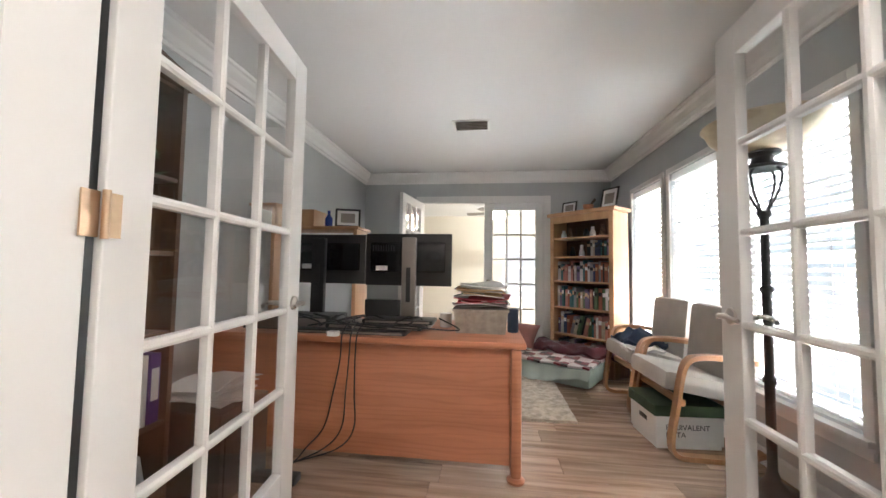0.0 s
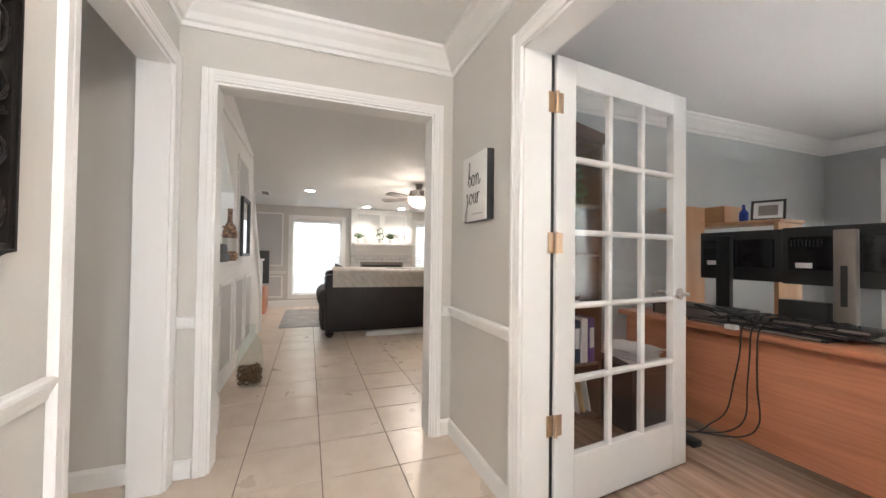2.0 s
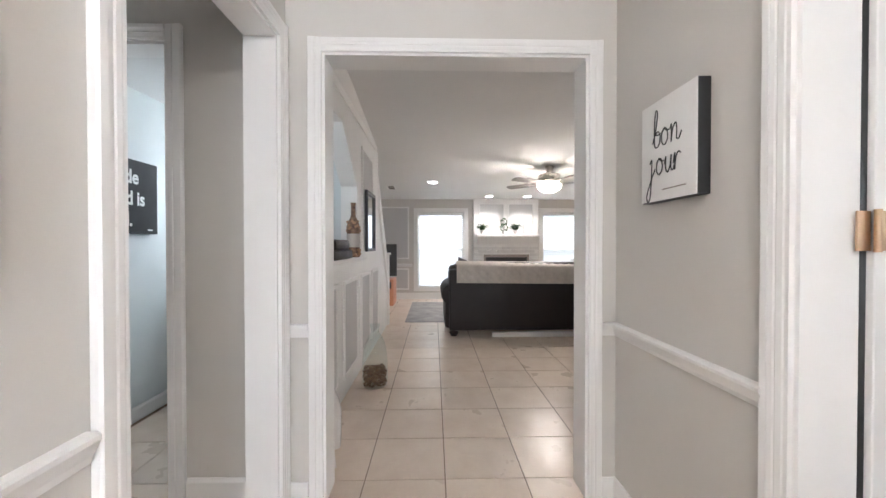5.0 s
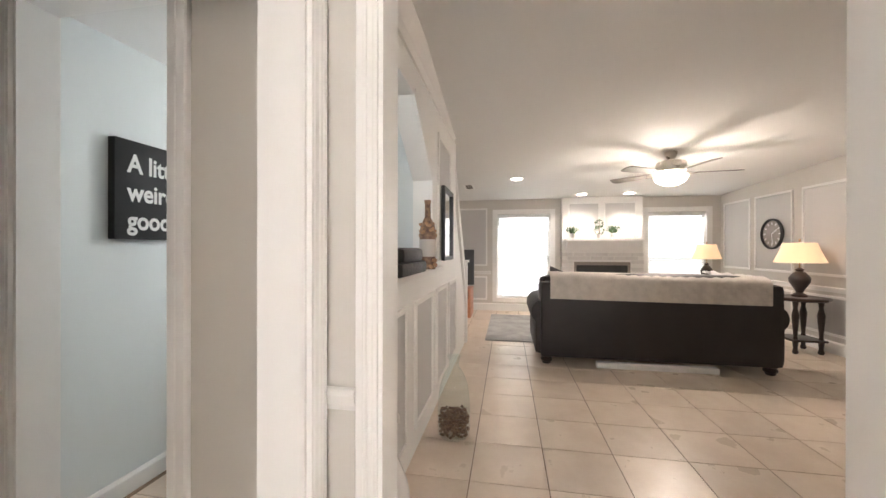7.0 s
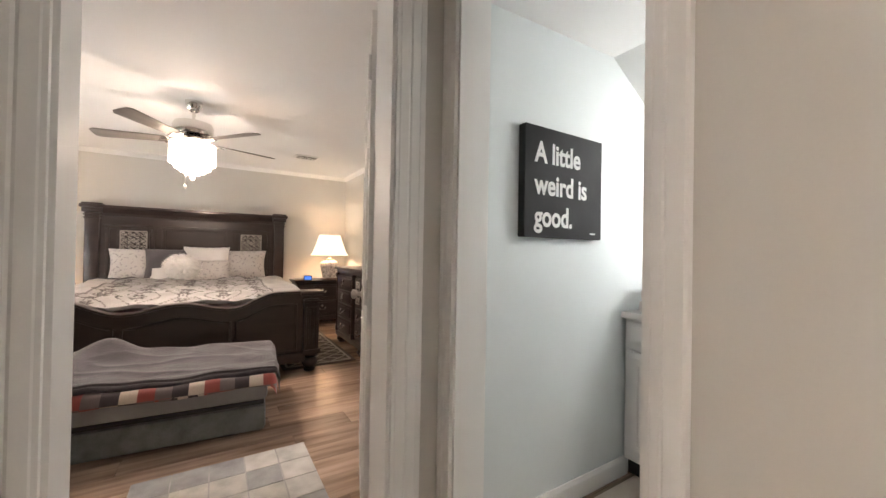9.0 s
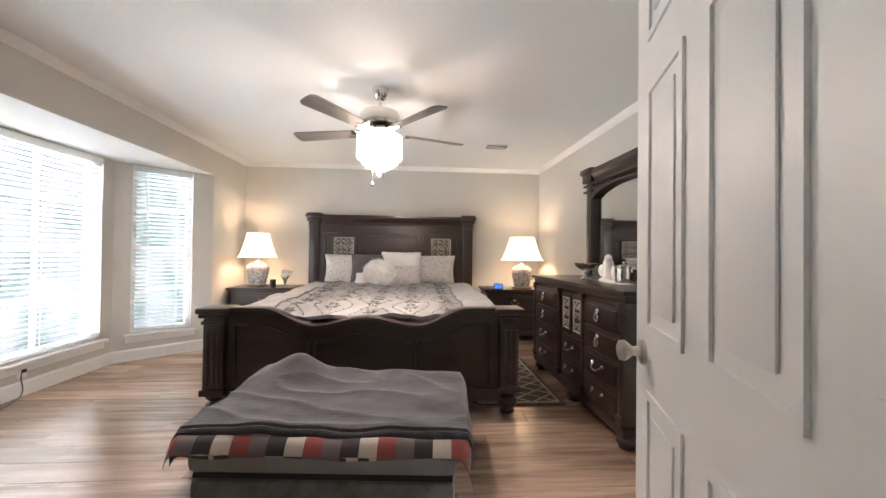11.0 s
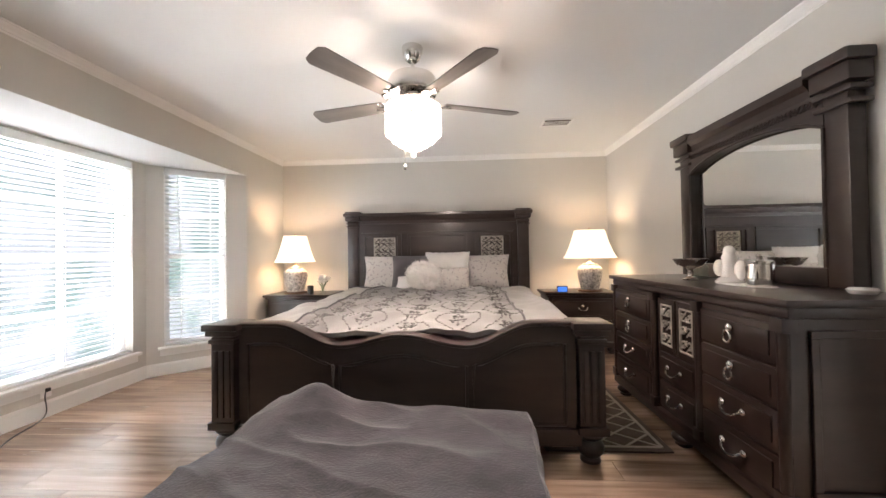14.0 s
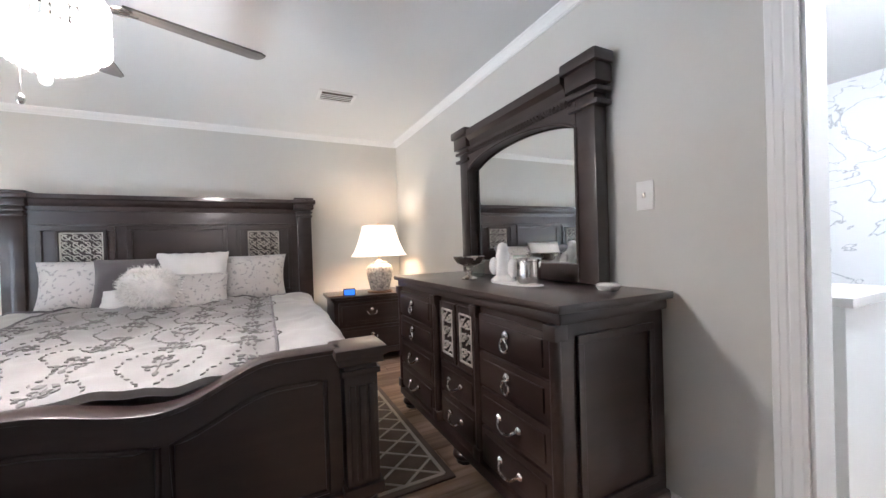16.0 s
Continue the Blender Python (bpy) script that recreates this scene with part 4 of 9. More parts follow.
def foot_top(x):
    a = abs(x)
    if a > 0.74:
        return 0.775
    return 0.652 + 0.030 * (1 + math.cos(math.pi * a / 0.36)) if a < 0.36 else 0.652 + 0.0615 * (1 - math.cos(math.pi * (a - 0.36) / 0.38))


bed = thing("king_bed", pose(BX, 0, 0), "espresso stained king bed with carved panels and bun feet", "bed")
s = Shape()
n = 48
xs = [-0.96 + 1.92 * i / n for i in range(n + 1)]
poly = [(-0.96, 0.14)] + [(0.96, 0.14)] + [(x, foot_top(x) - 0.02) for x in reversed(xs)]
s.prism(poly, "y", -4.345, -4.285)
part("footboard_panel", s, M["espresso"], bed)
prof = [(-4.355, -0.045), (-4.272, -0.045), (-4.272, -0.024), (-4.262, -0.020), (-4.262, -0.004), (-4.270, 0.0), (-4.357, 0.0), (-4.365, -0.004), (-4.365, -0.020), (-4.355, -0.024)]
part("footboard_cap", Shape().sweep([[(x, y, foot_top(x) + h) for y, h in prof] for x in xs]), M["espresso"], bed, "dark moulded cap rail in a double curve", sharp=30)
for x0, x1 in ((-0.90, -0.40), (-0.36, 0.36), (0.40, 0.90)):
    pts_t = [(x0 + (x1 - x0) * i / 12) for i in range(13)]
    line = [(x0, -4.282, 0.21)] + [(x, -4.282, foot_top(x) - 0.125) for x in pts_t] + [(x1, -4.282, 0.21), (x0, -4.282, 0.21)]
    part("footboard_moulding", Shape().tube(line, 0.010, 6), M["espresso"], bed)
part("footboard_plinth", Shape().rbox(-0.98, 0.98, -4.36, -4.262, 0.10, 0.19, 0.008), M["espresso"], bed)
for sx in (-1, 1):
    cx = sx * 1.035
    s = Shape().rbox(cx - 0.068, cx + 0.068, -4.38, -4.245, 0.20, 0.70, 0.01)
    s.rbox(cx - 0.082, cx + 0.082, -4.395, -4.23, 0.17, 0.215, 0.008).rbox(cx - 0.078, cx + 0.078, -4.39, -4.235, 0.66, 0.685, 0.006)
    for k in (-1, 0, 1):
        s.rbox(cx + k * 0.038 - 0.012, cx + k * 0.038 + 0.012, -4.25, -4.236, 0.24, 0.62, 0.004)
    part("foot_post", s, M["espresso"], bed)
    part("post_cap", Shape().rbox(cx - 0.105, cx + 0.105, -4.415, -4.21, 0.735, 0.775, 0.012).rbox(cx - 0.09, cx + 0.09, -4.4, -4.225, 0.705, 0.735, 0.006), M["espresso"], bed)
    part("foot", bun_foot(Shape(), cx, -4.313), M["espresso"], bed)
    part("side_rail", Shape().rbox(sx * 1.0 - 0.025, sx * 1.0 + 0.025, -6.86, -4.38, 0.2, 0.42, 0.008), M["espresso"], bed)
    hx = sx * 1.09
    s = Shape().rbox(hx - 0.07, hx + 0.07, -6.99, -6.86, 0.05, 1.60, 0.01)
    for z in (1.52, 1.56):
        s.rbox(hx - 0.082, hx + 0.082, -7.0, -6.848, z, z + 0.018, 0.004)
    part("head_post", s, M["espresso"], bed)
    part("foot", bun_foot(Shape(), hx, -6.925, 0.06, 0.07), M["espresso"], bed)
    part("head_post_cap", Shape().rbox(hx - 0.095, hx + 0.095, -7.005, -6.835, 1.60, 1.655, 0.008).rbox(hx - 0.115, hx + 0.115, -7.012, -6.815, 1.655, 1.70, 0.014).rbox(hx - 0.095, hx + 0.095, -7.0, -6.83, 1.70, 1.72, 0.006), M["espresso"], bed)
part("headboard_panel", Shape().box(-1.02, 1.02, -6.96, -6.895, 0.3, 1.6), M["espresso"], bed)
s = Shape().prism([(-6.96, 1.56), (-6.875, 1.56), (-6.868, 1.60), (-6.85, 1.615), (-6.84, 1.65), (-6.825, 1.66), (-6.825, 1.695), (-6.96, 1.695)], "x", -0.985, 0.985)
s.rbox(-1.0, 1.0, -6.895, -6.882, 1.44, 1.455, 0.003)
part("headboard_cornice", s, M["espresso"], bed)
for x0, x1 in ((-0.96, -0.46), (-0.38, 0.38), (0.46, 0.96)):
    part("panel_frame", raised_panel(Shape(), x0, x1, 0.75, 1.43, -6.895, 1, 0.035, 0.02), M["espresso"], bed, bevel=0.003)
for cx in (-0.70, 0.68):
    s = raised_panel(Shape(), cx - 0.165, cx + 0.165, 1.09, 1.41, -6.893, 1, 0.022, 0.025)
    part("lattice_frame", s, M["espresso"], bed, bevel=0.003)
    part("lattice", scroll_panel(Shape(), cx - 0.135, cx + 0.135, 1.125, 1.375, -6.884, 0.0055), M["lattice_metal"], bed, "antique silver pierced scroll lattice")

# mattress and bedding
mat_ob = tagged(part("mattress", Shape().rbox(BX - 0.965, BX + 0.965, -6.85, -4.40, 0.30, 0.60, 0.05), M["linen"]), "thick white mattress on the dark king bed", "mattress")
tagged(part("box_spring", Shape().rbox(BX - 0.955, BX + 0.955, -6.84, -4.41, 0.12, 0.296, 0.02), M["linen"]), "white box spring under the mattress", "box spring")


def duvet_at(u, v):
    x = (u - 0.5) * 2.62
    y = -4.37 - v * 2.2
    a = abs(x)
    top = 0.735 + 0.03 * v - 0.03 * max(0, 0.12 - v) / 0.12
    wr = 0.030 * noise.noise((x * 4, y * 3.2, 1.3)) + 0.018 * noise.noise((x * 10, y * 7, 4.1)) + 0.006 * math.sin(x * 9 + 2.0 * noise.noise((y * 2, x, 0)))
    if a > 0.96:
        d = a - 0.96
        px = 0.96 + 0.14 * math.sin(min(d / 0.16, math.pi / 2))
        drop = 0.10 * (1 - math.cos(min(d / 0.16, math.pi / 2))) + max(0, d - 0.22) * 1.0
        px += 0.015 * noise.noise((y * 5, 3, 0))
        return (BX + math.copysign(px, x), y, top - drop + wr)
    return (BX + x, y, top + wr)


duvet = thing("duvet", pose(0, 0, 0), "cream duvet with grey embroidered scrolls and a dark piped border", "duvet")
part("duvet_cover", Shape().sheet(70, 60, lambda u, v: duvet_at(0.218 + 0.564 * u, v), 0.03), M["duvet"], duvet)
for lo, hi in ((0.0, 0.217), (0.783, 1.0)):
    part("duvet_border", Shape().sheet(24, 60, lambda u, v, lo=lo, hi=hi: duvet_at(lo + (hi - lo) * u, v), 0.03), M["border"], duvet, "plain white border panel")
for c in (0.218, 0.782):
    part("piping", Shape().tube([Vector(duvet_at(c, v / 40)) + Vector((0, 0, 0.004)) for v in range(41)], 0.008, 6), M["grey_cloth"], duvet, "dark grey piping")
s = Shape()


def stitch(pts, r=0.0028):
    """A raised thread following the duvet's surface; points in metres across and along."""
    s.tube([Vector(duvet_at(0.5 + px / 2.62, pv / 2.2)) + Vector((0, 0, 0.003)) for px, pv in pts], r, 4)


def leaf_stitch(px, pv, ang, ln=0.019, w=0.0045):
    ca, sa = math.cos(ang), math.sin(ang)
    q = [(px - ca * ln / 2, pv - sa * ln / 2), (px - sa * w, pv + ca * w), (px + ca * ln / 2, pv + sa * ln / 2), (px + sa * w, pv - ca * w)]
    up = [Vector(duvet_at(0.5 + a / 2.62, b / 2.2)) + Vector((0, 0, 0.005)) for a, b in q]
    dn = [p - Vector((0, 0, 0.006)) for p in up]
    s.add([*up, *dn], [(0, 1, 2, 3), (0, 4, 5, 1), (1, 5, 6, 2), (2, 6, 7, 3), (3, 7, 4, 0)])


for col in range(-2, 3):
    xc = col * 0.31
    for side in (-1, 1):
        for k in range(1, 66):
            pv = 0.03 * k
            px = xc + side * (0.085 + 0.06 * math.cos(2 * math.pi * pv / 0.52 + (math.pi if col % 2 else 0)))
            slope = math.atan2(0.52, -side * 0.075 * 6.28 * math.sin(2 * math.pi * pv / 0.52 + (math.pi if col % 2 else 0)) * 1.0) 
            leaf_stitch(px, pv, slope + (0.7 if k % 2 else -0.7))
    for m in range(8):
        pv = 0.10 + 0.26 * m + (0.13 if col % 2 else 0)
        if pv > 1.95:
            continue
        stitch([(xc, pv - 0.07), (xc, pv + 0.07)])
        for side in (-1, 1):
            for q, r0 in ((pv - 0.035, 0.026), (pv + 0.03, 0.02)):
                stitch([(xc + side * (r0 + r0 * (1 - 0.6 * a / 8) * math.cos(math.pi + a * 0.62)), q + r0 * (1 - 0.6 * a / 8) * math.sin(a * 0.62)) for a in range(9)], 0.0038)
            leaf_stitch(xc + side * 0.022, pv + 0.075, 0.9 * side + math.pi / 2, 0.04, 0.010)
            leaf_stitch(xc + side * 0.045, pv - 0.005, 0.35 * side, 0.035, 0.008)
        leaf_stitch(xc, pv - 0.085, math.pi / 2, 0.04, 0.011)
part("embroidery", s, M["thread"], duvet, "grey stitched vines and scroll sprigs")
tagged(part("bed_sheet", Shape().sheet(40, 8, lambda u, v: (duvet_at(0.06 + 0.88 * u, 1.0)[0], -6.52 - 0.3 * v, duvet_at(0.06 + 0.88 * u, 1.0)[2] + 0.012 - 0.06 * v), 0.015), M["grey_cloth"]), "dark grey sheet edge folded below the pillows", "bed sheet")


def pillow(name, w, h, t, m, mat, label, flange=0.03, ruffle=0.0):
    """A stuffed pillow, standing in the xz plane of m."""
    s = Shape()
    nu, nv = 22, 18
    for side in (1, -1):
        def fn(u, v):
            a, b = abs(2 * u - 1), abs(2 * v - 1)
            k = max(0.0, 1 - a ** 3.2) ** 0.6 * max(0.0, 1 - b ** 3.2) ** 0.6
            pinch = 1 + 0.05 * (a * b) ** 2
            x = (u - 0.5) * w * (1 + 0.03 * b * b * a) * pinch
            z = (v - 0.5) * h * (1 + 0.04 * a * a * b)
            edge = max(a, b)
            rf = ruffle * math.sin(40 * (u + v)) * (edge > 0.9)
            return m @ Vector((x, side * (t / 2 * k + 0.004) + rf + 0.006 * noise.noise((u * 6, v * 6, w * 9)), z))
        s.sheet(nu, nv, fn)
    return tagged(part(name, s, mat, sharp=80), label, "pillow", "bed pillows")


def lean(x, y, z, tilt, turn=0):
    return pose(x, y, z, 0, 0, turn) @ pose(0, 0, 0, tilt)


pillow("sham_pillow", 0.74, 0.42, 0.2, lean(BX + 0.50, -6.70, 0.93, 16, 4), M["sham"], "large cream sham pillow embroidered with grey scrolls")
pillow("sham_pillow", 0.74, 0.42, 0.2, lean(BX - 0.49, -6.68, 0.93, 16, -4), M["sham"], "large cream sham pillow with a dark stripe, by the headboard")
pillow("charcoal_pillow", 0.52, 0.44, 0.17, lean(BX + 0.25, -6.58, 0.93, 20, 2), M["grey_cloth"], "charcoal pillow with a white embroidered fleur emblem")
pillow("lace_pillow", 0.50, 0.47, 0.17, lean(BX - 0.14, -6.56, 0.95, 18, -3), M["linen"], "white pillow with a ruffled lace edge", ruffle=0.012)
pillow("striped_pillow", 0.40, 0.30, 0.14, lean(BX - 0.20, -6.44, 0.86, 24, -2), M["sham"], "small cream embroidered pillow with a dark band")
pillow("white_pillow", 0.46, 0.22, 0.10, lean(BX + 0.22, -6.49, 0.82, 22, 2), M["linen"], "plain white band of a folded pillow")
s = Shape()
for dx, sg in ((0.0, 1), (0.05, 1), (-0.05, -1), (0.09, 1), (-0.09, -1)):
    b0 = lean(BX + 0.25, -6.58, 0.93, 20, 2)
    s.tube([b0 @ Vector((dx * 0.4, -0.092, 0.05)), b0 @ Vector((dx, -0.095, 0.10)), b0 @ Vector((dx * 1.3, -0.088, 0.13))], 0.009, 6)
tagged(part("fleur_emblem", s, M["linen"]), "white embroidered fleur emblem sewn on the charcoal pillow", "emblem")
tagged(part("pillow_band", Shape().rbox(-0.19, 0.19, -0.074, -0.064, -0.06, -0.025, 0.004, lean(BX - 0.20, -6.44, 0.86, 24, -2)), M["grey_cloth"]), "dark ribbon band on the small pillow", "ribbon")
s = Shape()
rnd = random.Random(5)
fc = Vector((-0.172, -6.38, 0.915))
s.ball(fc, 0.19, 0.11, 0.15, 24, 16)
for i in range(1800):
    d = Vector((rnd.gauss(0, 1), rnd.gauss(0, 1), rnd.gauss(0, 1))).normalized()
    p = fc + Vector((d.x * 0.187, d.y * 0.108, d.z * 0.147))
    q = p + d * rnd.uniform(0.02, 0.05) + Vector((rnd.uniform(-1, 1), rnd.uniform(-1, 1), rnd.uniform(-1, 1) - 0.3)) * 0.012
    t = d.cross(Vector((0.3, 0.5, 0.8))).normalized() * 0.006
    s.add([p - t, p + t, q], [(0, 1, 2)])
tagged(part("fur_pillow", s, M["fur"]), "fluffy round white faux fur pillow on the bed", "pillow", "bed pillows")


# pet bed at the foot
pet = thing("pet_bed", pose(-0.29, -3.66, 0, 0, 0, -4.5), "large grey orthopaedic pet bed on a fleece base", "pet bed")
part("base", Shape().rbox(-0.565, 0.60, -0.36, 0.40, 0.0, 0.165, 0.03), M["foam_dark"], pet, "grey-green fleece base")
# Black strip puts the shade of the gap under the cushion into colour.
part("gap_strip", Shape().rbox(-0.555, 0.59, -0.35, 0.39, 0.168, 0.192, 0.006), M["black"], pet, "black strip painted as the shaded gap")
part("cushion", Shape().rbox(-0.575, 0.61, -0.37, 0.41, 0.195, 0.345, 0.04), M["foam"], pet, "smooth grey cushion")


def drape(x0, x1, y0, y1, z, front, side, seed, lump=0.0, fold=0.006):
    """A cloth lying on a slab and hanging over its front and sides."""
    def fn(u, v):
        w, l = x1 - x0, y1 - y0
        a = x0 - side + (w + 2 * side) * u
        b = y0 + (l + front) * v
        zz = z + 0.014 * noise.noise((a * 5, b * 5, seed)) + 0.012 * noise.noise((a * 2.2 + b * 5, b * 2, seed + 3)) + fold * (1 - abs(noise.noise((a * 2.0 - b * 1.2, b * 4.5 + a * 1.5, seed + 9)))) ** 4
        zz += 0.08 * fold * (1 - abs(noise.noise((a * 4.2 + b * 2.1, b * 9.5 - a * 2.0, seed + 17)))) ** 9
        zz += lump * math.exp(-((a - x1 + 0.22) ** 2 / 0.03 + (b - y0 - 0.10) ** 2 / 0.02))
        xx, yy = a, b
        if b > y1:
            d = b - y1
            yy = y1 + 0.05 * math.sin(min(d / 0.06, math.pi / 2)) + 0.012 * noise.noise((a * 7, 0, seed))
            zz -= max(0.0, d - 0.03) + 0.012 * (d > 0.01)
        for edge, sg in ((x0, -1), (x1, 1)):
            if (a - edge) * sg > 0:
                d = (a - edge) * sg
                xx = edge + sg * (0.05 * math.sin(min(d / 0.06, math.pi / 2)) + 0.012 * noise.noise((b * 7, 1, seed)))
                zz -= max(0.0, d - 0.03)
        return (xx, yy, max(0.02, zz))
    return fn


pm = pose(-0.29, -3.66, 0, 0, 0, -4.5)
o = tagged(part("plaid_blanket", Shape().sheet(60, 40, drape(-0.58, 0.62, -0.37, 0.42, 0.365, 0.07, 0.09, 2.0), 0.012), M["plaid"]), "red, black and cream plaid blanket over the pet bed", "blanket")
o.matrix_basis = pm
o = tagged(part("plush_blanket", Shape().sheet(120, 90, drape(-0.595, 0.625, -0.39, 0.38, 0.395, 0.045, 0.17, 7.0, 0.12, 0.016), 0.014), M["velvet"]), "plum-grey plush blanket rumpled over the pet bed", "blanket")
o.matrix_basis = pm


# dresser: three banks of drawers under one top
def pull(s, x, y, z, w=0.09, flip=1):
    """A scrolled bail pull; the face lies at x, looking to +x."""
    s.tube(catmull([(x + 0.012, y - w / 2, z + 0.008), (x + 0.03, y - w * 0.3, z - 0.014 * flip), (x + 0.034, y, z - 0.026 * flip), (x + 0.03, y + w * 0.3, z - 0.014 * flip), (x + 0.012, y + w / 2, z + 0.008)], 5), 0.006, 6)
    for dy in (-w / 2, w / 2):
        s.ball((x + 0.008, y + dy, z + 0.008), 0.012, 0.016, 0.016, 8, 6)
    return s


def ring_pull(s, x, y, z):
    pts = [(x + 0.02, y + 0.022 * math.sin(a) * (1 + 0.2 * math.cos(a)), z - 0.015 - 0.03 * math.cos(a) * 0.9) for a in [2 * math.pi * k / 14 for k in range(15)]]
    s.tube(pts, 0.006, 6)
    s.ball((x + 0.01, y, z + 0.024), 0.014, 0.018, 0.02, 8, 6)
    return s


dresser = thing("dresser", pose(0, 0, 0), "espresso dresser with silver pulls and pierced scroll doors", "dresser")
banks = [(-4.255, -3.72, -1.885), (-4.715, -4.255, -1.905), (-5.335, -4.715, -1.885)]
for y0, y1, xf in banks:
    part("carcass", Shape().box(BED_W + 0.03, xf, y0 + 0.0005, y1 - 0.0005, 0.13, 0.885), M["espresso"], dresser, bevel=0.004)
s = Shape().rbox(BED_W + 0.02, -1.845, -5.37, -3.675, 0.93, 0.962, 0.010)
s.rbox(BED_W + 0.025, -1.87, -5.35, -3.70, 0.885, 0.93, 0.012)
part("top", s, M["espresso"], dresser, "dark polished moulded top")
part("plinth", Shape().rbox(BED_W + 0.03, -1.865, -5.355, -3.70, 0.09, 0.15, 0.012), M["espresso"], dresser)
for x in (BED_W + 0.10, -1.93):
    for y in (-3.77, -4.50, -5.28):
        part("foot", bun_foot(Shape(), x, y, 0.10, 0.065), M["espresso"], dresser)
for y in (-3.74, -4.255, -4.715, -5.32):
    part("corner_post", Shape().cyl((-1.883, y, 0.15), (-1.883, y, 0.885), 0.022, 12).rbox(-1.915, -1.855, y - 0.03, y + 0.03, 0.15, 0.21, 0.004).rbox(-1.915, -1.855, y - 0.03, y + 0.03, 0.83, 0.885, 0.004), M["espresso"], dresser)
for b, (y0, y1, xf) in enumerate(banks):
    y0, y1 = y0 + 0.035, y1 - 0.035
    rows = [(0.17, 0.335), (0.35, 0.515), (0.53, 0.68), (0.695, 0.855)] if b != 1 else [(0.17, 0.335), (0.35, 0.515)]
    for k, (z0, z1) in enumerate(rows):
        d = part("drawer", Shape().rbox(xf - 0.01, xf + 0.016, y0, y1, z0, z1, 0.008).rbox(xf + 0.012, xf + 0.024, y0 + 0.03, y1 - 0.03, z0 + 0.028, z1 - 0.028, 0.006), M["espresso"], dresser)
        ym, zm = (y0 + y1) / 2, (z0 + z1) / 2
        if k >= 2:
            part("drawer_pull", ring_pull(Shape(), xf + 0.024, ym, zm), M["silver"], d, "polished silver scroll pull")
        else:
            part("drawer_pull", pull(Shape(), xf + 0.024, ym, zm, 0.13), M["silver"], d, "polished silver bail pull")
    if b == 1:
        ym = (y0 + y1) / 2
        for a0, a1 in ((y0, ym - 0.008), (ym + 0.008, y1)):
            d = part("lattice_door", Shape().box(xf - 0.005, xf + 0.016, a0, a0 + 0.03, 0.53, 0.855).box(xf - 0.005, xf + 0.016, a1 - 0.03, a1, 0.53, 0.855).box(xf - 0.005, xf + 0.016, a0 + 0.03, a1 - 0.03, 0.53, 0.565).box(xf - 0.005, xf + 0.016, a0 + 0.03, a1 - 0.03, 0.82, 0.855), M["espresso"], dresser, bevel=0.003)
            g = scroll_panel(Shape(), a0 + 0.035, a1 - 0.035, 0.57, 0.815, 0.0, 0.006)
            g.v = [(xf + 0.012 - p[1], p[0], p[2]) for p in g.v]
            part("scroll_grille", g, M["lattice_metal"], d, "antique silver pierced grille")
s = raised_panel(Shape(), BED_W + 0.10, -1.96, 0.20, 0.84, -3.72, 1, 0.03, 0.012)
part("side_moulding", s, M["espresso"], dresser, bevel=0.003)

# dresser mirror
mir = thing("dresser_mirror", pose(0, 0, 0), "arched mirror in a heavy espresso frame on the dresser", "mirror")
mx0, mx1 = BED_W + 0.02, BED_W + 0.10
YA, YB = -5.28, -3.955
for y in (YA + 0.085, YB - 0.0725):
    s = Shape().rbox(mx0, mx1, y - 0.057, y + 0.057, 0.965, 1.90, 0.008)
    for z in (1.80, 1.86):
        s.rbox(mx0, mx1 + 0.02, y - 0.09, y + 0.09, z, z + 0.022, 0.005)
    part("frame_post", s, M["espresso"], mir)
    part("post_cap", Shape().rbox(mx0, mx1 + 0.05, y - 0.11, y + 0.11, 1.985, 2.04, 0.012).rbox(mx0, mx1 + 0.03, y - 0.095, y + 0.095, 1.90, 1.985, 0.008), M["espresso"], mir)
part("bottom_rail", Shape().rbox(mx0, mx1, YA + 0.16, YB - 0.135, 0.965, 1.06, 0.008), M["espresso"], mir)
part("cornice", Shape().prism([(mx0, 1.90), (mx1, 1.90), (mx1 + 0.01, 1.94), (mx1 + 0.035, 1.965), (mx1 + 0.035, 2.015), (mx0, 2.015)], "y", YA + 0.19, YB - 0.19), M["espresso"], mir)
ga, gb = YA + 0.145, YB - 0.13


def arch(y):
    k = (y - ga) / (gb - ga) * 2 - 1
    return 1.67 + 0.16 * math.sqrt(max(0.0, 1 - (k * 0.93) ** 2)) ** 1.0


ys = [ga + (gb - ga) * i / 30 for i in range(31)]
part("arched_rail", Shape().prism([(ga, 1.90), (gb, 1.90)] + [(y, arch(y)) for y in reversed(ys)], "x", mx0 + 0.005, mx1), M["espresso"], mir)
part("arch_bead", Shape().tube([(mx1, ga + 0.005, 1.06)] + [(mx1, y, arch(y)) for y in ys] + [(mx1, gb - 0.005, 1.06)], 0.010, 6), M["espresso"], mir)
s = Shape()
for i in range(38):
    y = ga + 0.03 + (gb - ga - 0.06) * i / 37
    s.tube([(mx1 + 0.002, y - 0.012, 1.855), (mx1 + 0.006, y, 1.878), (mx1 + 0.002, y + 0.012, 1.855), (mx1 + 0.006, y, 1.842), (mx1 + 0.002, y - 0.012, 1.855)], 0.003, 4)
part("carved_frieze", s, M["espresso"], mir)
part("mirror_glass", Shape().prism([(ga, 1.055)] + [(gb, 1.055)] + [(y, arch(y) + 0.004) for y in reversed(ys)], "x", mx0 + 0.02, mx0 + 0.035), M["mirror"], mir, "clear reflecting mirror glass")

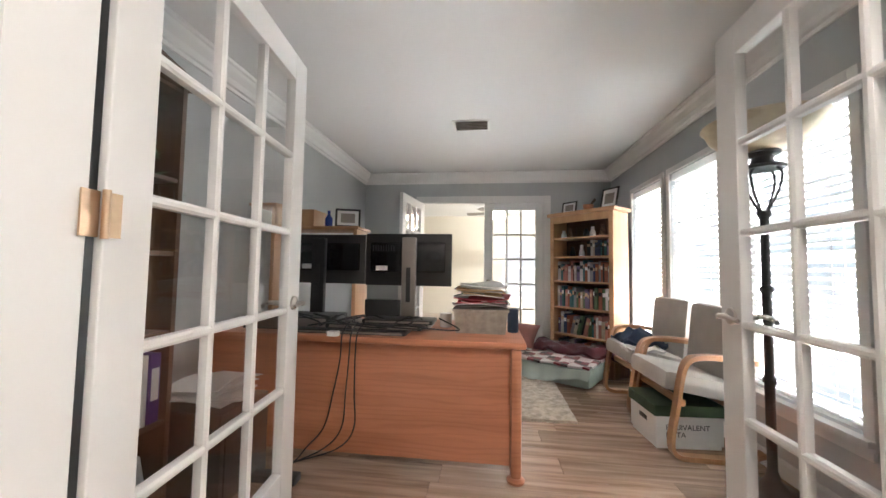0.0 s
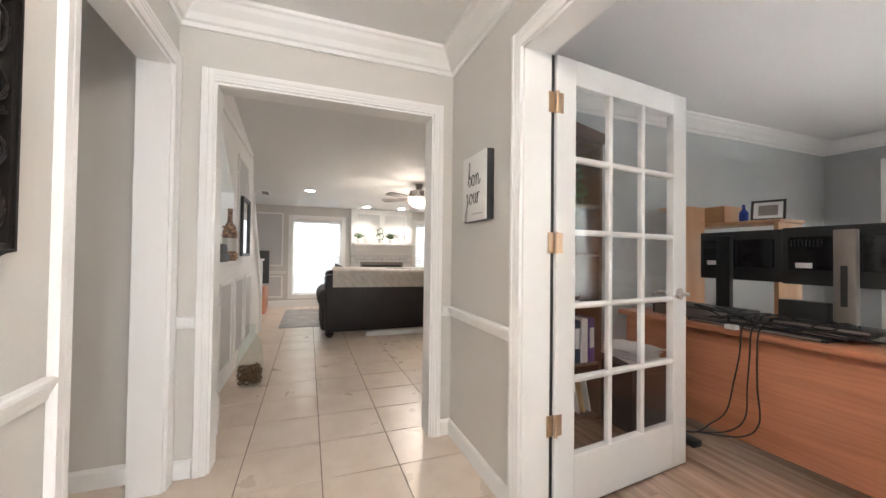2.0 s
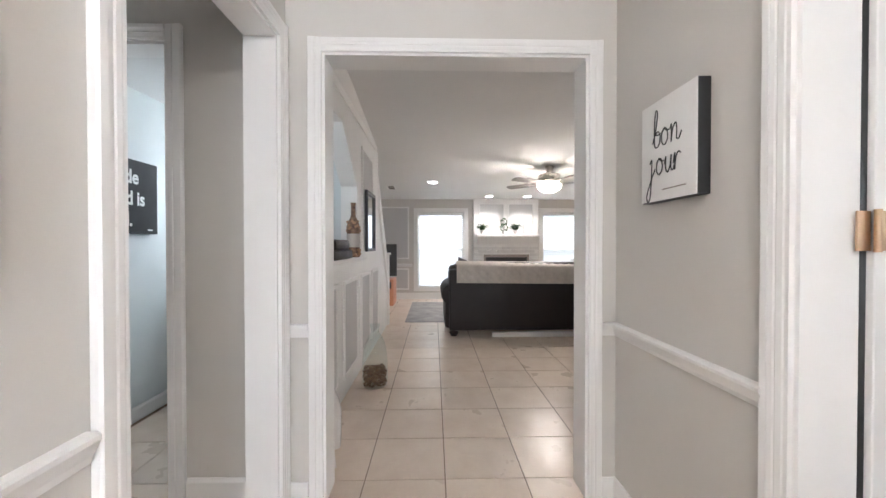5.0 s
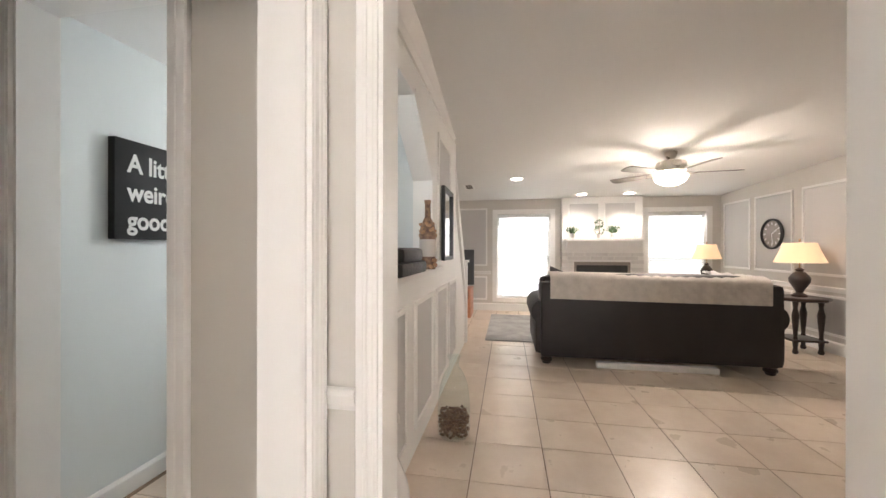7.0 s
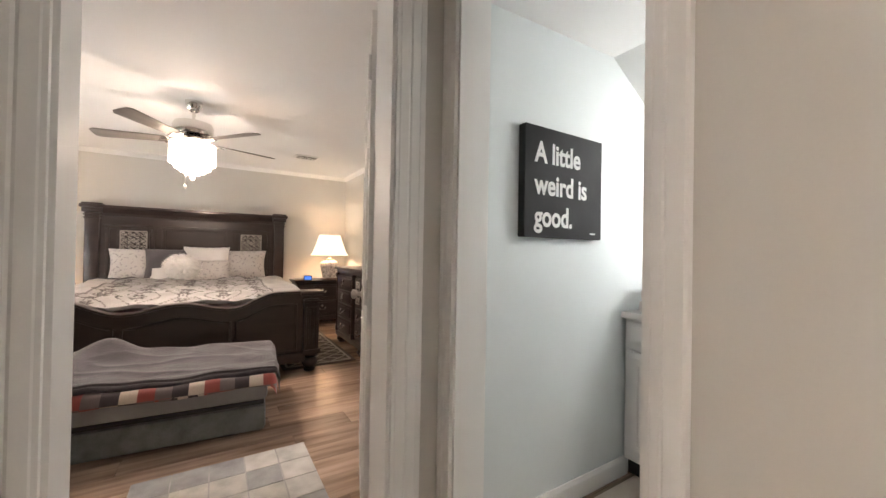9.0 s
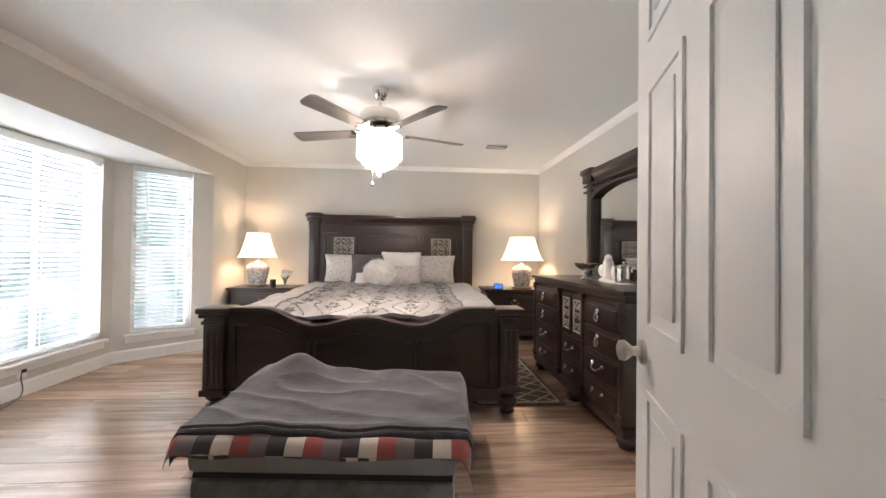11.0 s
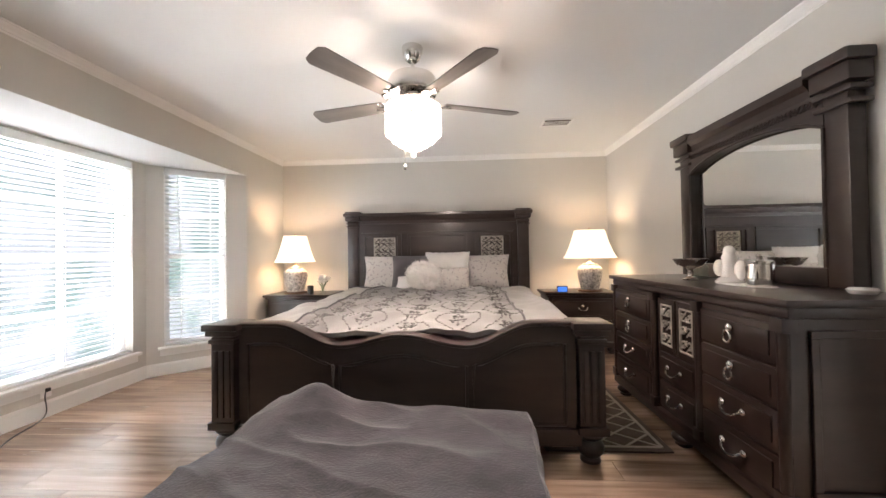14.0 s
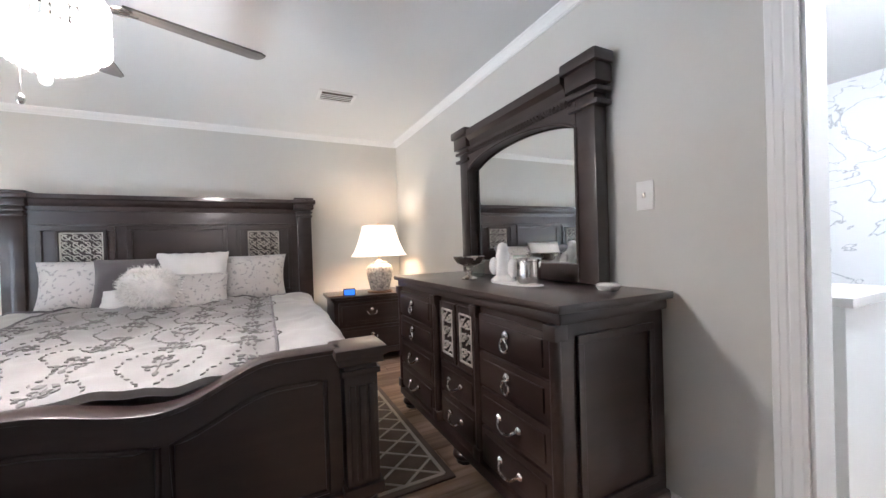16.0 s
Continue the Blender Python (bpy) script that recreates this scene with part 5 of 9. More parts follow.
# things on the dresser
tagged(part("silver_bowl", Shape().lathe([(0.045, 0.962), (0.05, 0.967), (0.02, 0.985), (0.014, 1.02), (0.02, 1.035), (0.07, 1.055), (0.095, 1.09), (0.10, 1.10), (0.09, 1.095), (0.06, 1.065), (0.01, 1.05)], 24, pose(-2.12, -4.72, 0)), M["nickel"]), "dark silver footed bowl on the dresser", "bowl")
tagged(part("glass_jar", Shape().lathe([(0.05, 0.962), (0.055, 0.97), (0.055, 1.07), (0.045, 1.085), (0.05, 1.09), (0.042, 1.088), (0.05, 1.07), (0.05, 0.975), (0.01, 0.972)], 20, pose(-2.24, -4.83, 0)), M["clear"]), "clear glass jar on the dresser", "jar")
st = Shape().lathe([(0.07, 0.962), (0.075, 0.975), (0.06, 0.99), (0.045, 1.0), (0.04, 1.04), (0.035, 1.08), (0.042, 1.11), (0.03, 1.14), (0.02, 1.15)], 14, pose(-2.16, -4.42, 0), (1, 0.8))
st.ball((-2.16, -4.42, 1.145), 0.03, 0.03, 0.035, 12, 8).ball((-2.13, -4.46, 1.05), 0.03, 0.03, 0.05, 10, 8).ball((-2.18, -4.36, 1.04), 0.03, 0.03, 0.055, 10, 8)
tagged(part("figurine", st, M["porcelain"]), "small white porcelain figurine on the dresser", "figurine")
c = thing("silver_canister", pose(-2.17, -4.22, 0), "silver and glass canister with a lid on the dresser", "canister")
part("canister_body", Shape().lathe([(0.058, 0.962), (0.06, 0.97), (0.06, 1.075), (0.058, 1.08)], 24), M["silver"], c)
part("lid", Shape().lathe([(0.063, 1.081), (0.064, 1.092), (0.05, 1.10), (0.012, 1.104), (0.014, 1.118), (0.006, 1.126)], 24), M["silver"], c)
tagged(part("white_dish", Shape().lathe([(0.04, 0.962), (0.045, 0.968), (0.05, 0.98), (0.04, 0.988), (0.01, 0.99)], 20, pose(-2.30, -3.86, 0)), M["porcelain"]), "small round white puck on the dresser", "dish")
tagged(part("doily", Shape().lathe([(0.1, 0.9625), (0.1, 0.9655)], 24, pose(-2.16, -4.3, 0), (0.8, 1.8)), M["paper"]), "flat white lace runner on the dresser", "runner")


# nightstands with lamps
def nightstand(m, label):
    t = thing("nightstand", m, label, "nightstand", "nightstands")
    part("body", Shape().box(-0.37, 0.37, -0.24, 0.22, 0.10, 0.655), M["espresso"], t, bevel=0.004)
    part("top", Shape().rbox(-0.41, 0.41, -0.26, 0.27, 0.67, 0.70, 0.010).rbox(-0.39, 0.39, -0.25, 0.25, 0.645, 0.67, 0.006), M["espresso"], t)
    part("plinth", Shape().rbox(-0.39, 0.39, -0.25, 0.24, 0.08, 0.14, 0.01), M["espresso"], t)
    for x in (-0.33, 0.33):
        for y in (-0.2, 0.18):
            part("foot", bun_foot(Shape(), x, y, 0.09, 0.05), M["espresso"], t)
    for z0, z1 in ((0.16, 0.38), (0.41, 0.63)):
        d = part("drawer", Shape().rbox(-0.33, 0.33, 0.21, 0.236, z0, z1, 0.008).rbox(-0.30, 0.30, 0.23, 0.244, z0 + 0.03, z1 - 0.03, 0.006), M["espresso"], t)
        zm = (z0 + z1) / 2
        part("drawer_pull", Shape().tube(catmull([(-0.05, 0.25, zm + 0.012), (-0.03, 0.27, zm - 0.016), (0.03, 0.27, zm - 0.016), (0.05, 0.25, zm + 0.012)], 5), 0.005, 6).ball((0, 0.25, zm + 0.03), 0.018, 0.01, 0.018, 8, 6), M["silver"], d, "silver pull")
    return t


ns = nightstand(pose(-1.96, -6.68, 0), "espresso two-drawer nightstand holding a lamp and clock")
ns2 = copy_thing(ns, pose(1.36, -6.70, 0))
ns2["label"] = "espresso two-drawer nightstand with lamp and white flowers"


def table_lamp(m, label, sx, sy, power):
    t = thing("table_lamp", m, label, "table lamp", "bedroom table lamps")
    part("foot", Shape().lathe([(0.135, 0), (0.135, 0.012), (0.115, 0.022)], 24), M["bark"], t, "dark wooden foot")
    part("vase", Shape().lathe([(0.098, 0.022), (0.104, 0.04), (0.112, 0.08), (0.126, 0.14), (0.140, 0.21), (0.138, 0.255), (0.118, 0.285), (0.088, 0.30), (0.082, 0.315), (0.088, 0.322)], 28), M["ceramic"], t, "crackled white ceramic vase")
    part("stem", Shape().cyl((0, 0, 0.32), (0, 0, 0.44), 0.008, 10).lathe([(0.05, 0.322), (0.025, 0.336), (0.012, 0.345)], 14), M["brass"], t)
    prof = []
    k = 10
    s = Shape()
    rings = []
    for i in range(k + 1):
        u = i / k
        r = 1.0 - 0.44 * u ** 0.72
        ring = []
        for a, b in ((1, 0.62), (0.72, 1), (-0.72, 1), (-1, 0.62), (-1, -0.62), (-0.72, -1), (0.72, -1), (1, -0.62)):
            ring.append((a * sx * r, b * sy * r, 0.385 + 0.325 * u))
        rings.append(ring)
    vs = [p for ring in rings for p in ring]
    s.add(vs, [(i * 8 + j, i * 8 + (j + 1) % 8, (i + 1) * 8 + (j + 1) % 8, (i + 1) * 8 + j) for i in range(k) for j in range(8)], True)
    part("shade", s, M["shade"], t, "lit cream bell shade with cut corners", sharp=25)
    part("finial", Shape().ball((0, 0, 0.725), 0.01, 0.01, 0.016, 10, 8), M["brass"], t)
    p = m.translation
    lamp_light("table_lamp_bulb", (p.x, p.y, p.z + 0.60), power)
    return t


table_lamp(pose(-2.10, -6.60, 0.70), "white crackled vase lamp lit on the nightstand", 0.275, 0.19, 5)
table_lamp(pose(1.47, -6.66, 0.70), "white crackled vase lamp, lit, by the window", 0.215, 0.19, 5)
c = thing("alarm_clock", pose(-1.74, -6.45, 0.70, 0, 0, 170), "small black alarm clock with a blue screen", "clock")
part("clock_body", Shape().rbox(-0.06, 0.06, -0.02, 0.03, 0.0, 0.075, 0.008), M["black"], c)
part("clock_screen", Shape().rbox(-0.05, 0.05, -0.0235, -0.0205, 0.012, 0.066, 0.001), M["screen_blue"], c)
tagged(part("tray", Shape().rbox(-1.70, -1.54, -6.52, -6.42, 0.70, 0.712, 0.004), M["bark"]), "small dark tray on the nightstand", "tray")
tagged(part("candle_jar", Shape().lathe([(0.035, 0.7), (0.036, 0.71), (0.036, 0.80), (0.03, 0.806)], 18, pose(1.21, -6.50, 0)), M["black"]), "small black jar on the nightstand", "jar")
v = thing("flower_vase", pose(1.06, -6.50, 0.70), "white roses in a small glass vase", "flowers")
part("vase", Shape().lathe([(0.03, 0), (0.034, 0.01), (0.028, 0.07), (0.022, 0.09), (0.03, 0.11)], 16), M["clear"], v)
s = Shape()
rnd = random.Random(3)
for i in range(9):
    a = rnd.uniform(0, 6.28)
    r = rnd.uniform(0.02, 0.085)
    cc = (r * math.cos(a), r * math.sin(a), 0.165 + rnd.uniform(-0.03, 0.05))
    for k in range(5):
        s.ball((cc[0] + rnd.uniform(-0.014, 0.014), cc[1] + rnd.uniform(-0.014, 0.014), cc[2] + rnd.uniform(-0.01, 0.014)), 0.022, 0.022, 0.018, 8, 6)
part("blossoms", s, M["linen"], v, "white rose blossoms")
s = Shape()
for i in range(7):
    a = i * 0.9
    s.tube([(0, 0, 0.03), (0.02 * math.cos(a), 0.02 * math.sin(a), 0.1), (0.06 * math.cos(a), 0.06 * math.sin(a), 0.16)], 0.003, 5)
part("stems", s, M["leaf"], v)


# ceiling fan with crystal light
def ceiling_fan(m, label, blade_len, blades, start, mats, rod, crystal, drop=0.0):
    t = thing("ceiling_fan", m, label, "ceiling fan", "ceiling fans")
    part("canopy", Shape().lathe([(0.03, -0.085), (0.045, -0.075), (0.062, -0.03), (0.065, -0.004), (0.065, 0)], 28), mats[0], t)
    part("downrod", Shape().cyl((0, 0, -rod), (0, 0, -0.08), 0.012, 12), mats[0], t)
    z = -rod
    part("motor", Shape().lathe([(0.06, z - 0.15), (0.10, z - 0.14), (0.145, z - 0.125), (0.152, z - 0.10), (0.152, z - 0.045), (0.14, z - 0.02), (0.09, z - 0.004), (0.03, z + 0.01)], 36), mats[0], t, "ribbed metal motor housing")
    zb = z - 0.15
    for i in range(blades):
        a = start + 360 / blades * i
        rot = pose(0, 0, zb - drop, 0, 0, a) @ pose(0, 0, 0, 12)
        arm = part("blade_arm", Shape().tube(catmull([(0.09, 0, 0.02), (0.14, 0.0, -0.005), (0.20, 0, 0.0), (0.25, 0, 0.004)], 4), 0.012, 8).ball((0.20, 0.035, 0), 0.03, 0.025, 0.006, 10, 6).ball((0.20, -0.035, 0), 0.03, 0.025, 0.006, 10, 6).ball((0.16, 0.0, 0), 0.03, 0.03, 0.008, 10, 6), mats[0], t)
        arm.matrix_basis = rot
        w = 0.068
        outline = [(0.20, -w * 0.75), (blade_len - 0.03, -w), (blade_len, -w * 0.7), (blade_len + 0.004, 0), (blade_len, w * 0.7), (blade_len - 0.03, w), (0.20, w * 0.75)]
        bl = part("blade", Shape().prism(outline, "z", 0.006, 0.013), mats[1], t, "grey wooden blade", bevel=0.002)
        bl.matrix_basis = rot
    return t, zb


fan, zb = ceiling_fan(pose(-0.345, -4.47, BED_CEIL), "chrome ceiling fan with grey blades and a crystal light", 0.71, 5, 57, (M["silver"], M["blade"]), 0.17, True, 0.03)
part("light_plate", Shape().lathe([(0.05, zb - 0.03), (0.13, zb - 0.025), (0.135, zb - 0.01), (0.08, zb + 0.0)], 30), M["silver"], fan)
s = Shape()
zt = zb - 0.035
for r, z0, z1, cnt in ((0.166, zt - 0.195, zt, 48), (0.128, zt - 0.235, zt - 0.12, 36), (0.090, zt - 0.262, zt - 0.15, 26), (0.050, zt - 0.284, zt - 0.18, 14)):
    for i in range(cnt):
        a = 2 * math.pi * i / cnt
        for k in range(max(2, int((z1 - z0) / 0.03))):
            z = z0 + 0.015 + k * 0.03
            s.ball((r * math.cos(a), r * math.sin(a), z), 0.0085, 0.0085, 0.0150, 6, 4)
part("crystal_drum", s, M["crystal"], fan, "tiers of lit clear crystal beads")
part("crystal_finial", Shape().ball((0, 0, zt - 0.308), 0.017, 0.017, 0.022, 12, 8), M["crystal"], fan)
part("pull_chain", Shape().cyl((0.05, 0.03, zt - 0.38), (0.05, 0.03, zt), 0.002, 6).ball((0.05, 0.03, zt - 0.395), 0.012, 0.012, 0.018, 10, 6), M["silver"], fan)
lamp_light("bedroom_fan_bulb", (-0.345, -4.47, BED_CEIL + zt - 0.235), 3.2, (1, 0.80, 0.65), 0.016)
lamp_light("bedroom_crystal_glow", (-0.345, -4.47, BED_CEIL + zt - 0.22), 4.2, (1, 0.82, 0.67), 0.16)
# Extra disk lamp hidden in the lit drum, added to brighten bed and dresser.
down = new("bedroom_crystal_fill", bpy.data.lights.new("bedroom_crystal_fill", "AREA"))
down.data.shape, down.data.size, down.data.energy, down.data.color = "DISK", 0.26, 19, (1, 0.84, 0.70)
down.matrix_world = pose(-0.345, -4.47, BED_CEIL + zt - 0.10)


# ceiling vents
def vent(m, w, d, label):
    t = thing("ceiling_vent", m, label, "air vent", "ceiling vents")
    part("frame", Shape().box(-w / 2, w / 2, -d / 2, -d / 2 + 0.025, -0.008, -0.0005).box(-w / 2, w / 2, d / 2 - 0.025, d / 2, -0.008, -0.0005).box(-w / 2, -w / 2 + 0.025, -d / 2 + 0.025, d / 2 - 0.025, -0.008, -0.0005).box(w / 2 - 0.025, w / 2, -d / 2 + 0.025, d / 2 - 0.025, -0.008, -0.0005), M["trim"], t)
    # No duct behind: a dark sheet gives the shade between the slats.
    part("backing", Shape().box(-w / 2 + 0.02, w / 2 - 0.02, -d / 2 + 0.02, d / 2 - 0.02, -0.003, -0.001), M["plank_gap"], t, "dark sheet painted for the shaded duct")
    n = int((d - 0.05) / 0.034)
    for i in range(n):
        y = -d / 2 + 0.04 + i * 0.034
        part("slat", Shape().box(-w / 2 + 0.025, w / 2 - 0.025, -0.0035, 0.0035, -0.0006, 0.0006, pose(0, y, -0.006, 20)), M["trim"], t)
    return t


vent(pose(-1.57, -5.88, BED_CEIL), 0.30, 0.22, "white louvred ceiling vent in the bedroom")

# lattice rug between bed and dresser
rug = thing("lattice_rug", pose(0, 0, 0), "brown rug with a cream diamond lattice on the plank floor", "rug")
RX0, RX1, RY0, RY1 = -1.82, -1.10, -6.10, -4.40
part("rug_body", Shape().rbox(RX0, RX1, RY0, RY1, 0.001, 0.012, 0.004), M["rug_brown"], rug)


def strip(s, x0, y0, x1, y1, w=0.014, z=0.0145):
    d = Vector((x1 - x0, y1 - y0, 0))
    nrm = Vector((-d.y, d.x, 0)).normalized() * w / 2
    p = [Vector((x0, y0, z)) - nrm, Vector((x0, y0, z)) + nrm, Vector((x1, y1, z)) + nrm, Vector((x1, y1, z)) - nrm]
    return s.add([*p, *[q - Vector((0, 0, 0.003)) for q in p]], [(3, 2, 1, 0), (0, 1, 5, 4), (1, 2, 6, 5), (2, 3, 7, 6), (3, 0, 4, 7)])


bx0, bx1, by0, by1 = RX0 + 0.045, RX1 - 0.045, RY0 + 0.045, RY1 - 0.045
for q in ((bx0, by0, bx1, by0), (bx1, by0, bx1, by1), (bx1, by1, bx0, by1), (bx0, by1, bx0, by0)):
    part("border_line", strip(Shape(), *q, w=0.02), M["rug_cream"], rug)
step = (bx1 - bx0) / 3
for k in range(-4, 12):
    for sg in (1, -1):
        yc = by1 - k * step * 1.25 * 0.62
        for (xa, ya, xb, yb) in [(bx0, yc, bx1, yc - sg * 3 * step * 0.78)]:
            ts = [0.0, 1.0]
            for lim, pick in ((by1, 1), (by0, -1)):
                if (ya - lim) * pick > 0 and (yb - lim) * pick > 0:
                    ts = None
                    break
                if (ya - lim) * pick > 0:
                    ts[0] = max(ts[0], (lim - ya) / (yb - ya))
                elif (yb - lim) * pick > 0:
                    ts[1] = min(ts[1], (lim - ya) / (yb - ya))
            if ts and ts[1] > ts[0]:
                part("lattice_line", strip(Shape(), xa + (xb - xa) * ts[0], ya + (yb - ya) * ts[0], xa + (xb - xa) * ts[1], ya + (yb - ya) * ts[1]), M["rug_cream"], rug)

# patchwork rug inside the door
prug = thing("patchwork_rug", pose(-0.60, -2.50, 0), "grey and cream patchwork rug on the plank floor", "rug")
part("rug_body", Shape().rbox(-0.40, 0.40, -0.42, 0.42, 0.001, 0.010, 0.003), M["grey_rug"], prug)
rnd = random.Random(11)
tones = [material("patch_%s" % w, c, 0.95, vary=0.15, scale=9, grain=160, bump=0.5) for w, c in (("cream", (0.52, 0.50, 0.46)), ("silver", (0.36, 0.36, 0.36)), ("taupe", (0.22, 0.20, 0.18)), ("white", (0.60, 0.58, 0.55)))]
for i in range(5):
    for j in range(5):
        x, y = -0.40 + i * 0.16, -0.42 + j * 0.168
        w, d = 0.156, 0.164
        part("patch", Shape().box(x + 0.002, x + w, y + 0.002, y + d, 0.0102, 0.0125), rnd.choice(tones), prug)

# desk fan on a cardboard box
box_ob = thing("cardboard_box", pose(1.50, -3.25, 0, 0, 0, -38), "closed brown cardboard box on the floor", "box")
part("carton", Shape().rbox(-0.15, 0.15, -0.12, 0.12, 0.0, 0.168, 0.003), M["cardboard"], box_ob)
part("tape", Shape().box(-0.151, 0.151, -0.02, 0.02, 0.1682, 0.1692).box(-0.1515, -0.1502, -0.02, 0.02, 0.08, 0.169), M["navy_cloth"], box_ob, "blue packing tape")
part("printed_bars", Shape().box(0.05, 0.12, 0.1202, 0.121, 0.06, 0.075).box(0.05, 0.12, 0.1202, 0.121, 0.09, 0.105), M["black"], box_ob)
df = thing("desk_fan", pose(1.46, -3.25, 0.168, 0, 0, 276), "black desk fan with a wire cage on a cardboard box", "fan")
part("base", Shape().rbox(-0.13, 0.13, -0.11, 0.11, 0.0, 0.025, 0.012), M["black"], df)
part("column", Shape().cyl((0, 0, 0.02), (0, 0, 0.2), 0.026, 16, 0.02), M["black"], df)
part("motor_head", Shape().lathe([(0.03, -0.10), (0.05, -0.095), (0.058, -0.05), (0.055, 0.0), (0.03, 0.02)], 20, pose(0, 0, 0.285, 90) @ pose(0, 0, 0, 180)), M["black"], df)
s = Shape()
R = 0.155
for r, dy in ((R, 0.06), (R * 0.98, 0.05), (R * 0.7, 0.085), (R * 0.7, 0.022), (R * 0.35, 0.095)):
    s.tube([(r * math.cos(a), -dy, 0.285 + r * math.sin(a)) for a in [2 * math.pi * k / 36 for k in range(37)]], 0.0035 if r < R * 0.9 else 0.006, 5)
for k in range(44):
    a = 2 * math.pi * k / 44
    s.tube([(0.03 * math.cos(a), -0.098, 0.285 + 0.03 * math.sin(a)), (0.7 * R * math.cos(a), -0.085, 0.285 + 0.7 * R * math.sin(a)), (R * math.cos(a), -0.06, 0.285 + R * math.sin(a)), (0.7 * R * math.cos(a), -0.022, 0.285 + 0.7 * R * math.sin(a)), (0.05 * math.cos(a), -0.012, 0.285 + 0.05 * math.sin(a))], 0.0009, 4)
part("wire_cage", s, M["black"], df, "black wire cage")
for k in range(3):
    a0 = 2 * math.pi * k / 3
    part("fan_blade", Shape().sheet(6, 4, lambda u, v: ((0.03 + 0.108 * u) * math.cos(a0 + (v - 0.3) * 1.3), -0.05 + 0.03 * (v - 0.5), 0.285 + (0.03 + 0.108 * u) * math.sin(a0 + (v - 0.3) * 1.3)), 0.002), M["smoke"], df, "dark translucent blade")
part("hub_cap", Shape().lathe([(0.036, 0.0), (0.036, 0.012), (0.01, 0.016)], 18, pose(0, -0.095, 0.285, 90)), M["black"], df)
tagged(part("floor_cable", Shape().tube(catmull([(1.46, -3.36, 0.19), (1.55, -3.42, 0.04), (1.62, -3.62, 0.006), (1.85, -3.95, 0.006), (2.25, -4.35, 0.006), (2.41, -4.70, 0.02), (2.45, -4.74, 0.15), (2.45, -4.745, 0.20)], 8), 0.004, 6), M["black"]), "thin black fan cord across the floor", "cord")
op = thing("wall_outlet", pose(2.459, -4.75, 0.20, 0, 0, 0), "white wall outlet under the bay window", "outlet")
part("plate", Shape().rbox(-0.006, -0.0005, -0.036, 0.036, -0.056, 0.056, 0.002), M["trim"], op)
part("plug", Shape().rbox(-0.03, -0.006, -0.014, 0.014, -0.012, 0.014, 0.003), M["black"], op)

# tall chest across the corner, with a mirror
CA = -29.3
ch = thing("chest_of_drawers", pose(0.858, -2.548, 0, 0, 0, CA), "tall dark chest of drawers with black pulls across the corner", "chest")
part("body", Shape().box(-0.72, 0.0, 0.02, 0.40, 0.10, 1.18), M["espresso"], ch, bevel=0.004)
part("cornice", Shape().prism([(0.40, 1.181), (0.015, 1.181), (0.005, 1.21), (-0.03, 1.24), (-0.05, 1.265), (-0.05, 1.30), (0.40, 1.30)], "x", -0.77, 0.05), M["espresso"], ch)
part("plinth", Shape().rbox(-0.75, 0.03, -0.01, 0.40, 0.05, 0.13, 0.01), M["espresso"], ch)
for x in (-0.68, -0.04):
    for y in (0.05, 0.36):
        part("foot", bun_foot(Shape(), x, y, 0.06, 0.05), M["espresso"], ch)
    part("corner_post", Shape().cyl((x - 0.01, 0.02, 0.13), (x - 0.01, 0.02, 1.2), 0.022, 12), M["espresso"], ch)
for k, (z0, z1) in enumerate(((0.15, 0.37), (0.39, 0.60), (0.62, 0.82), (0.84, 0.995), (1.01, 1.165))):
    for x0, x1 in (((-0.655, -0.37), (-0.35, -0.065)) if k > 2 else ((-0.655, -0.065),)):
        d = part("drawer", Shape().rbox(x0, x1, -0.004, 0.025, z0, z1, 0.008).rbox(x0 + 0.03, x1 - 0.03, -0.014, 0.0, z0 + 0.03, z1 - 0.03, 0.006), M["espresso"], ch)
        for xm in ((x0 + x1) / 2,) if k > 2 else (x0 + 0.17, x1 - 0.17):
            zm = (z0 + z1) / 2
            part("drawer_pull", Shape().ball((xm, -0.025, zm + 0.02), 0.02, 0.014, 0.02, 10, 6).tube([(xm + 0.022 * math.sin(a), -0.035, zm - 0.01 - 0.03 * math.cos(a)) for a in [2 * math.pi * q / 12 for q in range(13)]], 0.006, 6), M["iron"], d, "dark metal ring pull")
wp = thing("chest_mirror", ch.matrix_basis.copy(), "black framed tilting mirror standing on the chest", "mirror")
part("foot_rail", Shape().prism([(-0.66, 1.301), (0.055, 1.301), (0.02, 1.335), (-0.01, 1.36), (-0.02, 1.415), (-0.63, 1.415)], "y", 0.06, 0.20), M["iron"], wp)
part("frame_side", Shape().rbox(-0.005, 0.028, 0.10, 0.135, 1.416, 1.73, 0.004), M["iron"], wp)
part("frame_side", Shape().rbox(-0.648, -0.615, 0.10, 0.135, 1.416, 1.73, 0.004), M["iron"], wp)
part("frame_top", Shape().prism([(0.028, 1.731), (-0.03, 1.81), (-0.59, 1.81), (-0.648, 1.731), (-0.615, 1.731), (-0.575, 1.78), (-0.045, 1.78), (-0.005, 1.731)], "y", 0.10, 0.135), M["iron"], wp)
part("mirror_glass", Shape().prism([(-0.006, 1.416), (-0.006, 1.73), (-0.046, 1.779), (-0.574, 1.779), (-0.614, 1.73), (-0.614, 1.416)], "y", 0.112, 0.12), M["mirror"], wp)

# light switch, on the wall by the dresser
sw = thing("light_switch", pose(BED_W, -3.80, 1.36), "white light switch plate with one toggle", "light switch")
part("plate", Shape().rbox(0.0005, 0.007, -0.038, 0.038, -0.062, 0.062, 0.002), M["trim"], sw)
